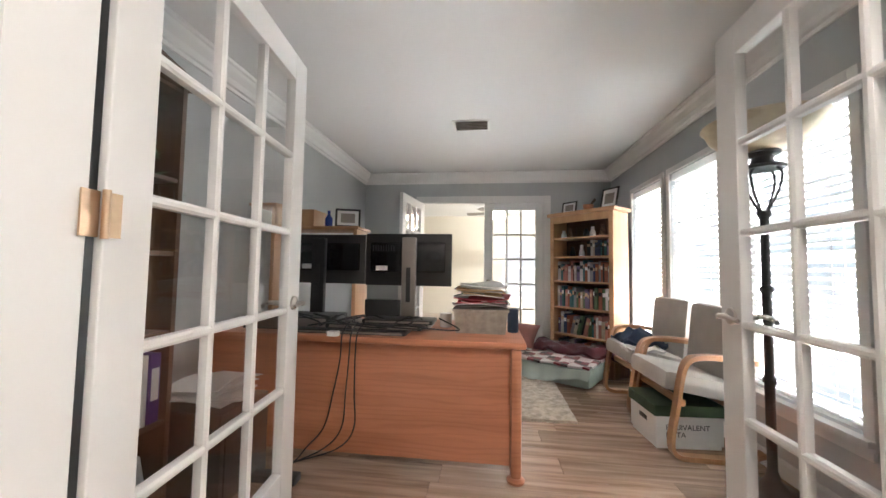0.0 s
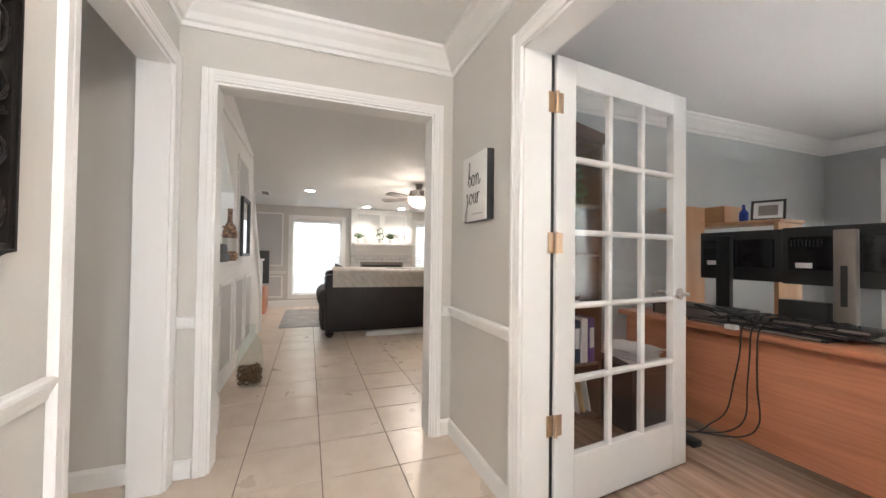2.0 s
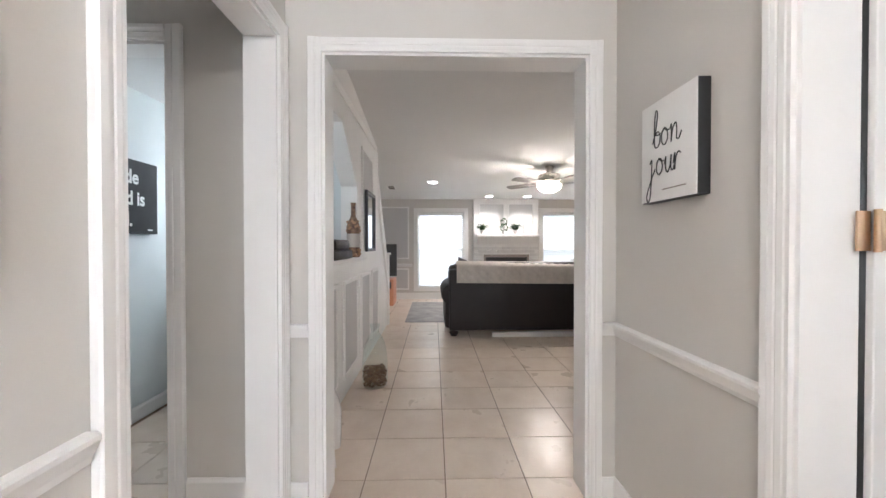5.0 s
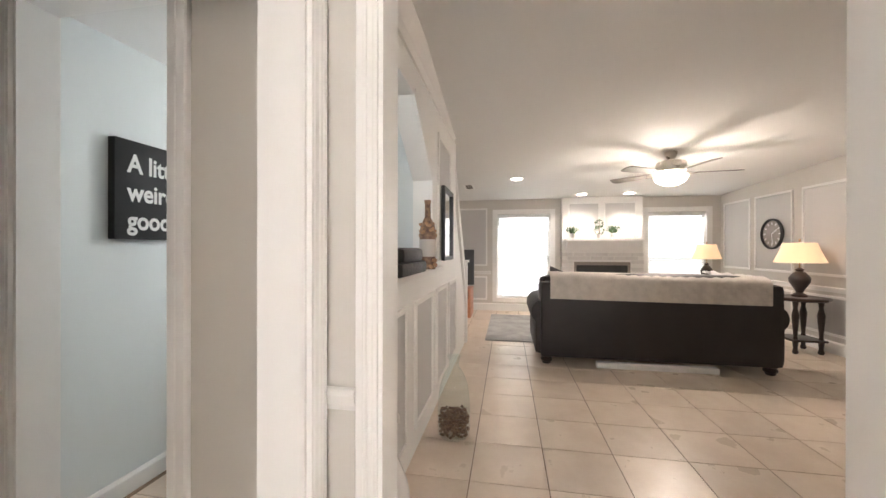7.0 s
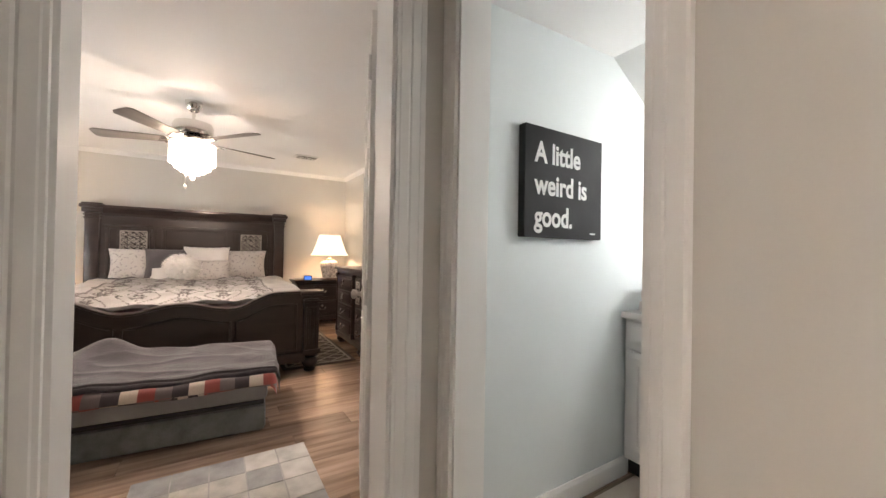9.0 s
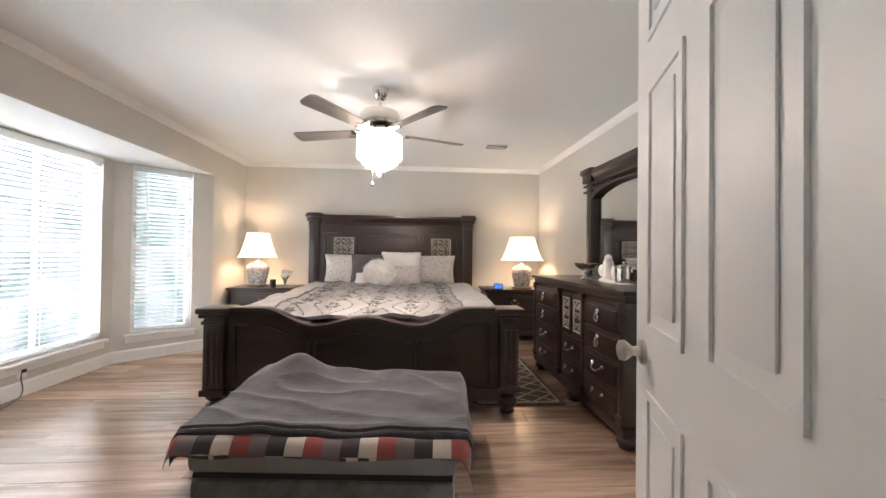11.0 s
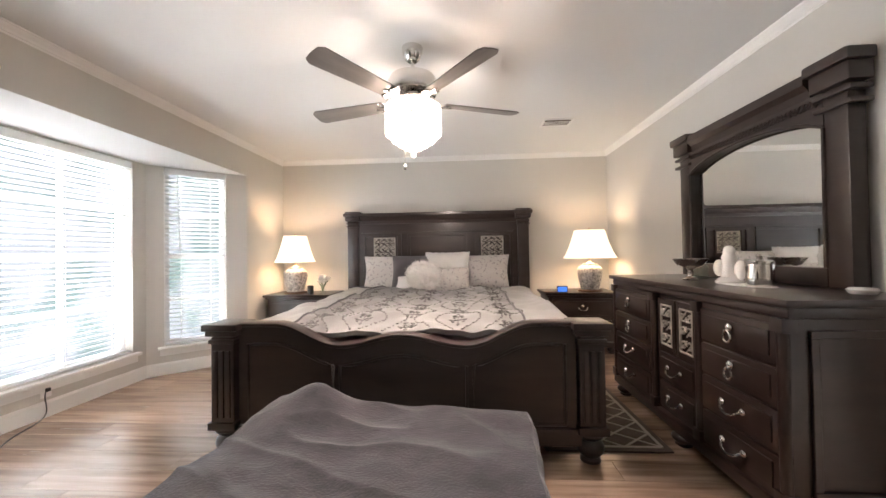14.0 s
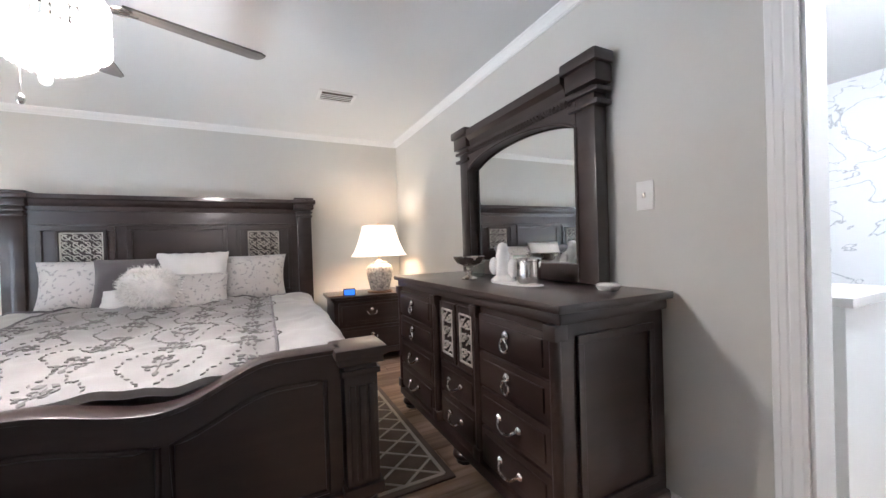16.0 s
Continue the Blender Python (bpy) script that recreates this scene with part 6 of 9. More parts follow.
part("toggle", Shape().rbox(0.007, 0.018, -0.005, 0.005, -0.012, 0.012, 0.002), M["nickel"], sw)


# panelled bedroom door, standing open
def panel_door(m, w, label):
    t = tagged(new("door_3"), label, "door", kind="structure")
    t.matrix_basis = m
    s = Shape().box(0, w, -0.0175, 0.0175, 0.012, 2.03)
    part("leaf", s, M["trim"], t, bevel=0.002)
    s = Shape()
    for x0, x1 in ((0.10, w / 2 - 0.045), (w / 2 + 0.045, w - 0.10)):
        for z0, z1 in ((0.22, 0.86), (1.0, 1.56), (1.67, 1.90)):
            for out, y in ((1, 0.0175), (-1, -0.0175)):
                raised_panel(s, x0, x1, z0, z1, y, out, 0.016, 0.006)
                a, b = sorted((y, y + out * 0.005))
                s.rbox(x0 + 0.045, x1 - 0.045, a, b, z0 + 0.045, z1 - 0.045, 0.0024)
    part("panel_moulding", s, M["trim"], t)
    for out in (1, -1):
        part("door_knob", Shape().lathe([(0.030, 0), (0.030, 0.006), (0.013, 0.010), (0.011, 0.026), (0.018, 0.032), (0.025, 0.043), (0.023, 0.054), (0.010, 0.060)], 20, pose(w - 0.065, out * 0.0175, 0.94, -90 * out)), M["nickel"], t, "brushed nickel knob")
    for z in (0.22, 1.02, 1.82):
        part("hinge", Shape().cyl((0, 0.022, z - 0.045), (0, 0.022, z + 0.045), 0.007, 10).box(0.0, 0.03, 0.0178, 0.0195, z - 0.045, z + 0.045), M["trim"], t, "white painted hinge")
    return t


panel_door(pose(-1.0, -1.852, 0, 0, 0, 251.5), 0.715, "white six-panel bedroom door standing open")


# ---- hall things ----
def lettering(name, body, size, m, mat, parent=None, shear=0.0, extrude=0.001, label="", leading=1.0, weight=0.0):
    """Words as a flat mesh; x to the right, y up in m."""
    cu = bpy.data.curves.new(name, "FONT")
    cu.body, cu.size, cu.shear, cu.extrude, cu.space_line = body, size, shear, extrude, leading
    cu.offset = weight
    tmp = bpy.data.objects.new(name, cu)
    scene.collection.objects.link(tmp)
    me = bpy.data.meshes.new_from_object(tmp.evaluated_get(bpy.context.evaluated_depsgraph_get()))
    bpy.data.objects.remove(tmp)
    me.materials.clear()
    me.materials.append(mat)
    ob = new(name, me)
    if parent:
        ob.parent = parent
    if label:
        ob["label"] = label
    ob.matrix_basis = m
    return ob


def french_door(name, m, w, label, swing=1, hinges=True, h=2.03):
    """A glazed door of fifteen panes; hinge edge at x = 0, leaf along +x."""
    t = tagged(new(name), label, "door", kind="structure")
    t.matrix_basis = m
    st, z0, z1 = 0.115, 0.245, 1.915
    part("leaf_frame", Shape().box(0, st, -0.02, 0.02, 0.012, h).box(w - st, w, -0.02, 0.02, 0.012, h).box(st, w - st, -0.02, 0.02, 0.012, z0).box(st, w - st, -0.02, 0.02, z1, h), M["trim"], t, bevel=0.003)
    gw = (w - 2 * st) / 3
    gh = (z1 - z0) / 5
    for i in (1, 2):
        x = st + gw * i
        part("muntin", Shape().prism([(x - 0.013, -0.012), (x - 0.005, -0.0175), (x + 0.005, -0.0175), (x + 0.013, -0.012), (x + 0.013, 0.012), (x + 0.005, 0.0175), (x - 0.005, 0.0175), (x - 0.013, 0.012)], "z", z0, z1), M["trim"], t)
    for j in range(1, 5):
        z = z0 + gh * j
        part("muntin", Shape().prism([(-0.012, z - 0.013), (-0.017, z - 0.005), (-0.017, z + 0.005), (-0.012, z + 0.013), (0.012, z + 0.013), (0.017, z + 0.005), (0.017, z - 0.005), (0.012, z - 0.013)], "x", st, w - st), M["trim"], t)
    for i in range(3):
        for j in range(5):
            p = part("pane", Shape().box(st + gw * i + 0.008, st + gw * (i + 1) - 0.008, -0.002, 0.002, z0 + gh * j + 0.008, z0 + gh * (j + 1) - 0.008), M["glass"], t)
            p.visible_shadow = False
    for out in (1, -1):
        hd = part("door_handle", Shape().lathe([(0.031, 0), (0.031, 0.008), (0.02, 0.014), (0.011, 0.018), (0.011, 0.05)], 20, pose(w - 0.062, out * 0.02, 0.94, -90 * out)).tube(catmull([(w - 0.062, out * 0.066, 0.94), (w - 0.10, out * 0.068, 0.944), (w - 0.14, out * 0.066, 0.938), (w - 0.165, out * 0.062, 0.934)], 5), 0.009, 10), M["nickel"], t, "brushed nickel lever handle")
    if hinges:
        for z in (0.40, 1.195, 1.815):
            part("hinge", Shape().cyl((-0.004, swing * 0.027, z - 0.048), (-0.004, swing * 0.027, z + 0.048), 0.007, 10).box(0.0, 0.036, swing * 0.0205 if swing > 0 else -0.0225, swing * 0.0225 if swing > 0 else -0.0205, z - 0.045, z + 0.045).box(-0.042, -0.006, swing * 0.012 if swing > 0 else -0.016, swing * 0.016 if swing > 0 else -0.012, z - 0.045, z + 0.045), M["brass"], t, "worn brass hinge")
    return t


french_door("door_1", pose(-0.334, 1.203, 0, 0, 0, 96.3), 0.955, "white french door with fifteen panes standing open", -1)
french_door("door_2", pose(1.338, 1.205, 0, 0, 0, 89.0), 0.93, "white french door with fifteen panes, opened inward", 1, h=2.03)

# scrolled iron mirror
MXC, MZC = 0.247, 1.407
wm = thing("wall_mirror", pose(MXC, HALL_S, MZC), "mirror in a black wrought iron scroll frame", "mirror")
W2, H2, C2 = 0.300, 0.392, 0.112


def concave(w, h, c, y):
    """A rectangle whose corners are scooped out."""
    pts = []
    for sx, sz, flip in ((1, 1, 1), (1, -1, 0), (-1, -1, 1), (-1, 1, 0)):
        arc = [(sx * (w - c * math.sin(a)), y, sz * (h - c * math.cos(a))) for a in [math.pi / 2 * k / 6 for k in range(7)]]
        pts += arc[::-1] if flip else arc
    return pts + [pts[0]]


def bar(line, w, d):
    """A square bar along a line in the xz plane."""
    pts = [Vector(p) for k, p in enumerate(line[:-1]) if k == 0 or (Vector(p) - Vector(line[k - 1])).length > 1e-5]
    rings = []
    for k, p in enumerate(pts):
        a, b = (p - pts[k - 1]).normalized(), (pts[(k + 1) % len(pts)] - p).normalized()
        v = (a + b).normalized()
        nn = Vector((-v.z, 0, v.x)) * (w / 2 / max(0.45, v.dot(a)))
        rings.append([p + nn + Vector((0, -d / 2, 0)), p + nn + Vector((0, d / 2, 0)), p - nn + Vector((0, d / 2, 0)), p - nn + Vector((0, -d / 2, 0))])
    vs = [q for r in rings for q in r]
    m = len(rings)
    return Shape().add(vs, [(k * 4 + q, k * 4 + (q + 1) % 4, (k + 1) % m * 4 + (q + 1) % 4, (k + 1) % m * 4 + q) for k in range(m) for q in range(4)])


part("outer_frame", bar(concave(W2 - 0.014, H2 - 0.014, C2, 0.026), 0.020, 0.022), M["iron"], wm)
part("frame_lip", bar(concave(W2 - 0.008, H2 - 0.008, C2, 0.039), 0.007, 0.006), M["iron"], wm)
iw, ih, ic = 0.152, 0.268, 0.065
inner = [(iw, 0.026, ih - ic), (iw, 0.026, -ih + ic), (iw - ic, 0.026, -ih), (-iw + ic, 0.026, -ih), (-iw, 0.026, -ih + ic), (-iw, 0.026, ih - ic), (-iw + ic, 0.026, ih), (iw - ic, 0.026, ih), (iw, 0.026, ih - ic)]
part("inner_frame", bar(inner, 0.014, 0.036), M["iron"], wm)
part("inner_bead", bar([(p[0] * 1.03, 0.046, p[2] * 1.02) for p in inner], 0.006, 0.006), M["iron"], wm)
part("mirror_glass", Shape().prism([(p[0] * 0.97, p[2] * 0.98) for p in inner[:-1]], "y", 0.026, 0.034), M["mirror"], wm, "bevelled mirror glass")
part("back_plate", Shape().prism([(p[0] * 0.97, p[2] * 0.98) for p in inner[:-1]], "y", 0.004, 0.024), M["iron"], wm)


def iron_leaf(parent, x, z, ang, size, y=0.034):
    """A lobed, domed acanthus leaf; ang in degrees from +x towards +z."""
    size *= 1.2
    rim = [(0.0, 0.0), (0.22, 0.20), (0.40, 0.15), (0.62, 0.36), (0.74, 0.20), (1.02, 0.24), (1.0, 0.0), (0.98, -0.22), (0.72, -0.16), (0.56, -0.33), (0.38, -0.14), (0.20, -0.17)]
    ca, sa = math.cos(radians(ang)), math.sin(radians(ang))

    def at(u, v, h):
        return (x + size * (u * ca - v * sa), y + h + 0.25 * size * u * u, z + size * (u * sa + v * ca))
    k = len(rim)
    vs = [at(u, v, 0.0015) for u, v in rim] + [at(u, v, -0.0025) for u, v in rim] + [at(0.5, 0, 0.14 * size + 0.002), at(0.5, 0, -0.004)]
    fs = [(i, (i + 1) % k, 2 * k) for i in range(k)] + [((i + 1) % k + k, i + k, 2 * k + 1) for i in range(k)] + [(i, i + k, (i + 1) % k + k, (i + 1) % k) for i in range(k)]
    part("iron_leaf", Shape().add(vs, fs, True), M["iron"], parent, sharp=50)


def iron_scroll(parent, pts, r=0.0049):
    part("scroll", Shape().tube(catmull([(px, 0.034, pz) for px, pz in pts], 7), r, 7, lambda t: 1.0 - 0.35 * abs(2 * t - 1) ** 3), M["iron"], parent)


for sx in (1, -1):
    def side(ang):
        return ang if sx > 0 else 180 - ang
    for sz in (1, -1):
        def turn(ang):
            return side(ang * sz)
        # long scroll from the middle, out to the frame and back on itself
        iron_scroll(wm, [(sx * px, sz * pz) for px, pz in ((0.166, 0.004), (0.167, 0.050), (0.190, 0.098), (0.228, 0.106), (0.262, 0.078), (0.256, 0.046), (0.228, 0.038), (0.212, 0.052))])
        iron_leaf(wm, sx * 0.236, sz * 0.036, turn(160), 0.034)
        iron_leaf(wm, sx * 0.186, sz * 0.092, turn(80), 0.042)
        # outer scroll towards the corner
        iron_scroll(wm, [(sx * px, sz * pz) for px, pz in ((0.176, 0.090), (0.205, 0.120), (0.246, 0.142), (0.264, 0.186), (0.250, 0.224), (0.222, 0.224), (0.210, 0.204))])
        iron_leaf(wm, sx * 0.240, sz * 0.226, turn(190), 0.036)
        iron_leaf(wm, sx * 0.212, sz * 0.126, turn(150), 0.030)
        # heart of two volutes in the corner
        iron_scroll(wm, [(sx * px, sz * pz) for px, pz in ((0.168, 0.226), (0.182, 0.246), (0.176, 0.268), (0.154, 0.276), (0.140, 0.290), (0.150, 0.312), (0.178, 0.314), (0.196, 0.292), (0.212, 0.262), (0.200, 0.240), (0.186, 0.252))])
        iron_scroll(wm, [(sx * px, sz * pz) for px, pz in ((0.196, 0.292), (0.184, 0.330), (0.158, 0.346), (0.138, 0.332), (0.150, 0.318))])
        iron_leaf(wm, sx * 0.158, sz * 0.292, turn(30), 0.032)
        iron_leaf(wm, sx * 0.218, sz * 0.268, turn(100), 0.030)
        iron_leaf(wm, sx * 0.176, sz * 0.338, turn(200), 0.034)
        # lyre under and over the glass
        iron_scroll(wm, [(sx * px, sz * pz) for px, pz in ((0.004, 0.284), (0.034, 0.282), (0.060, 0.304), (0.064, 0.342), (0.046, 0.362), (0.026, 0.352), (0.030, 0.336))])
        iron_scroll(wm, [(sx * px, sz * pz) for px, pz in ((0.062, 0.318), (0.074, 0.350), (0.098, 0.364), (0.118, 0.350), (0.112, 0.332))])
        iron_leaf(wm, sx * 0.112, sz * 0.350, turn(110), 0.034)
        iron_leaf(wm, sx * 0.004, sz * 0.312, turn(35), 0.030)
        iron_leaf(wm, sx * 0.020, sz * 0.346, turn(200), 0.020)
    iron_scroll(wm, [(sx * 0.268, 0.018), (sx * 0.225, 0.004), (sx * 0.168, 0.0)], 0.0036)
    for ang, ln in ((150, 0.036), (100, 0.030), (-150, 0.034), (-95, 0.032), (20, 0.034)):
        iron_leaf(wm, sx * 0.208, 0.002, side(ang), ln)
for sz in (1, -1):
    iron_scroll(wm, [(0, sz * 0.280), (0, sz * 0.325), (0, sz * 0.366)], 0.0042)
    iron_leaf(wm, 0, sz * 0.306, 90 * sz, 0.042)
for x in (0.15, -0.15):
    part("wall_spacer", Shape().cyl((x, 0, 0.2), (x, 0.03, 0.2), 0.012), M["iron"], wm)

# canvas by the office doors
art = thing("canvas_sign", pose(-0.745, HALL_N, 1.495), "white canvas with black script lettering on the wall", "canvas")
part("canvas_front", Shape().rbox(-0.144, 0.144, -0.044, -0.040, -0.176, 0.176, 0.001), M["paper"], art)
part("canvas_edge", Shape().rbox(-0.145, 0.145, -0.0405, -0.0005, -0.177, 0.177, 0.002), M["black"], art, "black painted canvas edge")
SCRIPT = {
    "b": [(0, 0.3), (0.28, 1.0), (0.45, 1.9), (0.32, 2.2), (0.2, 1.7), (0.16, 0.6), (0.25, 0.05), (0.6, 0.12), (0.7, 0.6), (0.52, 0.92), (0.3, 0.75), (0.75, 0.72)],
    "o": [(0.0, 0.72), (0.3, 0.98), (0.08, 0.7), (0.05, 0.25), (0.3, 0.0), (0.58, 0.3), (0.52, 0.8), (0.3, 0.98), (0.45, 0.8), (0.75, 0.75)],
    "n": [(0.0, 0.75), (0.12, 0.95), (0.1, 0.0), (0.2, 0.6), (0.45, 0.98), (0.56, 0.6), (0.55, 0.1), (0.75, 0.05), (0.95, 0.4)],
    "j": [(0.15, 0.8), (0.35, 1.0), (0.32, 0.0), (0.2, -1.2), (-0.05, -1.55), (-0.15, -1.1), (0.3, -0.2), (0.7, 0.4)],
    "u": [(0.0, 0.5), (0.12, 0.95), (0.1, 0.3), (0.28, 0.0), (0.5, 0.35), (0.6, 0.95), (0.58, 0.2), (0.75, 0.05), (0.9, 0.35)],
    "r": [(0.0, 0.4), (0.12, 0.98), (0.12, 0.0), (0.18, 0.6), (0.4, 0.98), (0.62, 0.85)],
}


def script_word(word, x, z, size, parent):
    """Pen lettering laid on the canvas as thin painted strokes."""
    for ch in word:
        line = catmull([(x + size * px, -0.0443, z + size * pz) for px, pz in SCRIPT[ch]], 6)
        part("pen_stroke", Shape().tube(line, 0.0024, 6), M["black"], parent, "black script letter %s" % ch)
        x += size * 0.80


script_word("bon", -0.075, 0.012, 0.06, art)
script_word("jour", -0.10, -0.085, 0.058, art)
part("underline", Shape().box(-0.02, 0.10, -0.0452, -0.0442, -0.142, -0.138), M["grey_metal"], art)

# small bathroom
sign = thing("canvas_sign", pose(-1.865, -1.76, 1.477, 0, 0, 180), "black canvas with white serif words on a pale wall", "canvas")
part("canvas", Shape().rbox(-0.257, 0.257, -0.04, -0.0005, -0.238, 0.238, 0.003), material("black_canvas", (0.012, 0.012, 0.013), 0.75, vary=0.25, scale=6, grain=160, bump=0.2), sign)
for k, w in enumerate(("A little", "weird is", "good.")):
    lettering("lettering", w, 0.125, pose(-0.20, -0.0412, 0.085 - 0.137 * k, 90) @ Matrix.Diagonal((0.86, 1.0, 1.0, 1.0)), M["paper"], sign, 0.0, 0.0006, "white printed words", 1.0, 0.003)
part("signature_bar", Shape().box(0.17, 0.21, -0.0412, -0.0402, -0.215, -0.208), M["paper"], sign)
van = thing("bathroom_vanity", pose(0, 0, 0), "white shaker bathroom vanity with a pale top", "vanity")
part("cabinet_body", Shape().box(-3.3, -2.40, -1.755, -1.24, 0.09, 0.835), M["vanity"], van)
part("toe_kick", Shape().box(-3.3, -2.44, -1.755, -1.30, 0.0, 0.088), M["black"], van)
part("vanity_top", Shape().rbox(-3.3, -2.36, -1.757, -1.21, 0.837, 0.87, 0.005), M["porcelain"], van)
part("drawer", Shape().rbox(-2.398, -2.378, -1.74, -1.27, 0.68, 0.82, 0.004).rbox(-2.379, -2.372, -1.72, -1.29, 0.70, 0.80, 0.002), M["vanity"], van)
d = part("cabinet_door", Shape().rbox(-2.398, -2.378, -1.74, -1.27, 0.12, 0.665, 0.004), M["vanity"], van)
part("door_moulding", Shape().box(-2.378, -2.372, -1.70, -1.31, 0.16, 0.19).box(-2.378, -2.372, -1.70, -1.31, 0.60, 0.63).box(-2.378, -2.372, -1.70, -1.67, 0.19, 0.60).box(-2.378, -2.372, -1.34, -1.31, 0.19, 0.60), M["vanity"], d)
tagged(part("towel_stack", Shape().rbox(-2.62, -2.42, -1.70, -1.45, 0.87, 0.93, 0.015).rbox(-2.61, -2.42, -1.69, -1.46, 0.932, 0.99, 0.015).rbox(-2.61, -2.43, -1.69, -1.46, 0.992, 1.05, 0.015), M["linen"]), "folded white towels stacked on the vanity", "towels")
# Added unseen fixture, set far in to light the bathroom walls evenly.
bl = thing("bath_ceiling_light", pose(-2.85, -1.10, 1.835), "unseen round white light added to light the bathroom", "ceiling light")
part("diffuser", Shape().lathe([(0.02, -0.05), (0.08, -0.045), (0.12, -0.025), (0.13, -0.004)], 28), M["led"], bl)
lamp_light("bath_fill_bulb", (-2.85, -1.10, 1.62), 5.5, (0.93, 0.98, 1.0), 0.12)
# Unseen fixture, added out of view to brighten the hall and vestibule.
hl = thing("hall_ceiling_light", pose(1.0, 0.40, CEIL), "unseen round white ceiling light added to light the hall", "ceiling light")
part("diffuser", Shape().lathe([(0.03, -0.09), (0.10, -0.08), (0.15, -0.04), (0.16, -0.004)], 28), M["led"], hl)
lamp_light("hall_fill_bulb", (1.0, 0.40, CEIL - 0.16), 16, (1, 0.90, 0.80), 0.12)

# ensuite bathroom beyond the bedroom doorway
structure("marble_wall", Shape().box(-5.298, -5.28, -4.6, -1.95, 0, CEIL).box(-5.28, BED_W - 0.14, -4.598, -4.58, 0, CEIL), M["marble"], "white marble slab wall with grey veins", "wall")
structure("shower_kerb", Shape().box(-4.15, -4.02, -4.58, -1.95, 0.001, 0.12), M["marble"], "low marble shower kerb", "kerb")
structure("shower_floor", Shape().box(-5.28, -4.15, -4.58, -1.95, 0.001, 0.03), M["grey_rug"], "dark grey shower floor", "floor")
ev = thing("ensuite_vanity", pose(0, 0, 0), "white bathroom cabinet with a quartz top", "vanity")
part("cabinet_body", Shape().box(-3.55, -3.02, -4.55, -3.36, 0.0, 0.88), M["vanity"], ev, bevel=0.003)
part("quartz_top", Shape().rbox(-3.57, -2.99, -4.56, -3.33, 0.882, 0.92, 0.004), M["porcelain"], ev)
part("cabinet_pull", Shape().cyl((-3.00, -3.50, 0.70), (-3.00, -3.50, 0.82), 0.006, 8), M["nickel"], ev)
for x, y in ((-3.5, -2.8), (-4.4, -3.1), (-4.5, -2.4)):
    e = thing("recessed_light", pose(x, y, CEIL), "square white recessed ceiling light, lit", "ceiling light", "ensuite lights")
    part("diffuser", Shape().rbox(-0.09, 0.09, -0.09, 0.09, -0.012, -0.001, 0.003), M["led"], e)
lamp_light("ensuite_bulb", (-3.6, -2.9, CEIL - 0.12), 24, (1.0, 0.97, 0.93), 0.12)


# ---- living room things ----
def liv_ceil(x):
    return 2.40 + (x + 1.30) * 0.0438


PW = -0.47
FIELD = material("pale_grey_panel_paint", (0.55, 0.54, 0.53), 0.5, vary=0.02, scale=1.2, grain=220, bump=0.05)
s = Shape().box(-4.0, -1.30, PW - 0.12, PW, 0, 1.03)
s.box(-1.48, -1.30, PW - 0.12, PW, 1.03, 2.40)
s.prism([(-1.48, 2.06), (-2.20, 2.06), (-2.70, 1.67), (-2.70, 1.03), (-4.0, 1.03), (-4.0, 2.30), (-1.48, 2.40)], "y", PW - 0.12, PW)
s.prism([(-4.0, 0), (-4.0, 1.62), (-4.8, 0.55), (-4.8, 0)], "y", PW - 0.12, PW)
structure("wall_stair_side", s, M["trim"], "white panelled wall with a cut-corner pass-through", "wall")
structure("niche", Shape().box(-2.75, -1.42, -0.90, -0.88, 0.9, 2.15).box(-1.44, -1.42, -0.88, -0.59, 0.9, 2.15).box(-2.75, -2.73, -0.88, -0.59, 0.9, 2.15).box(-2.73, -1.44, -0.88, -0.59, 2.13, 2.15).box(-2.73, -1.44, -0.88, -0.59, 1.0, 1.03), M["wall_bath"], "pale blue niche behind the pass-through", "wall")
structure("trim_counter", Shape().rbox(-3.0, -1.42, PW - 0.30, PW + 0.055, 1.032, 1.065, 0.008).box(-2.95, -1.45, PW + 0.001, PW + 0.03, 0.985, 1.03), M["trim"], "white ledge below the pass-through", "ledge")


def moulded_panel(x0, x1, z0, z1, y, axis="x", out=1, w=0.03, name="trim_panel"):
    s2 = Shape()
    if axis == "x":
        raised_panel(s2, x0, x1, z0, z1, y, out, w, 0.016)
    else:
        raised_panel(s2, x0, x1, z0, z1, y, out, w, 0.016)
        s2.v = [(p[1], p[0], p[2]) for p in s2.v]
    o = structure(name, s2, M["trim"], "white panel moulding on the wall", "trim", bevel=0.003)
    f = Shape()
    a, b = sorted((y + out * 0.001, y + out * 0.004))
    f.box(x0 + w, x1 - w, a, b, z0 + w, z1 - w)
    if axis != "x":
        f.v = [(p[1], p[0], p[2]) for p in f.v]
    part("panel_field", f, FIELD, o)
    return o


for x0, x1 in ((-2.10, -1.66), (-2.78, -2.27), (-3.40, -2.92), (-3.95, -3.50)):
    moulded_panel(x0, x1, 0.14, 0.89, PW)
moulded_panel(-3.60, -2.98, 1.10, 2.10, PW)
s = Shape()
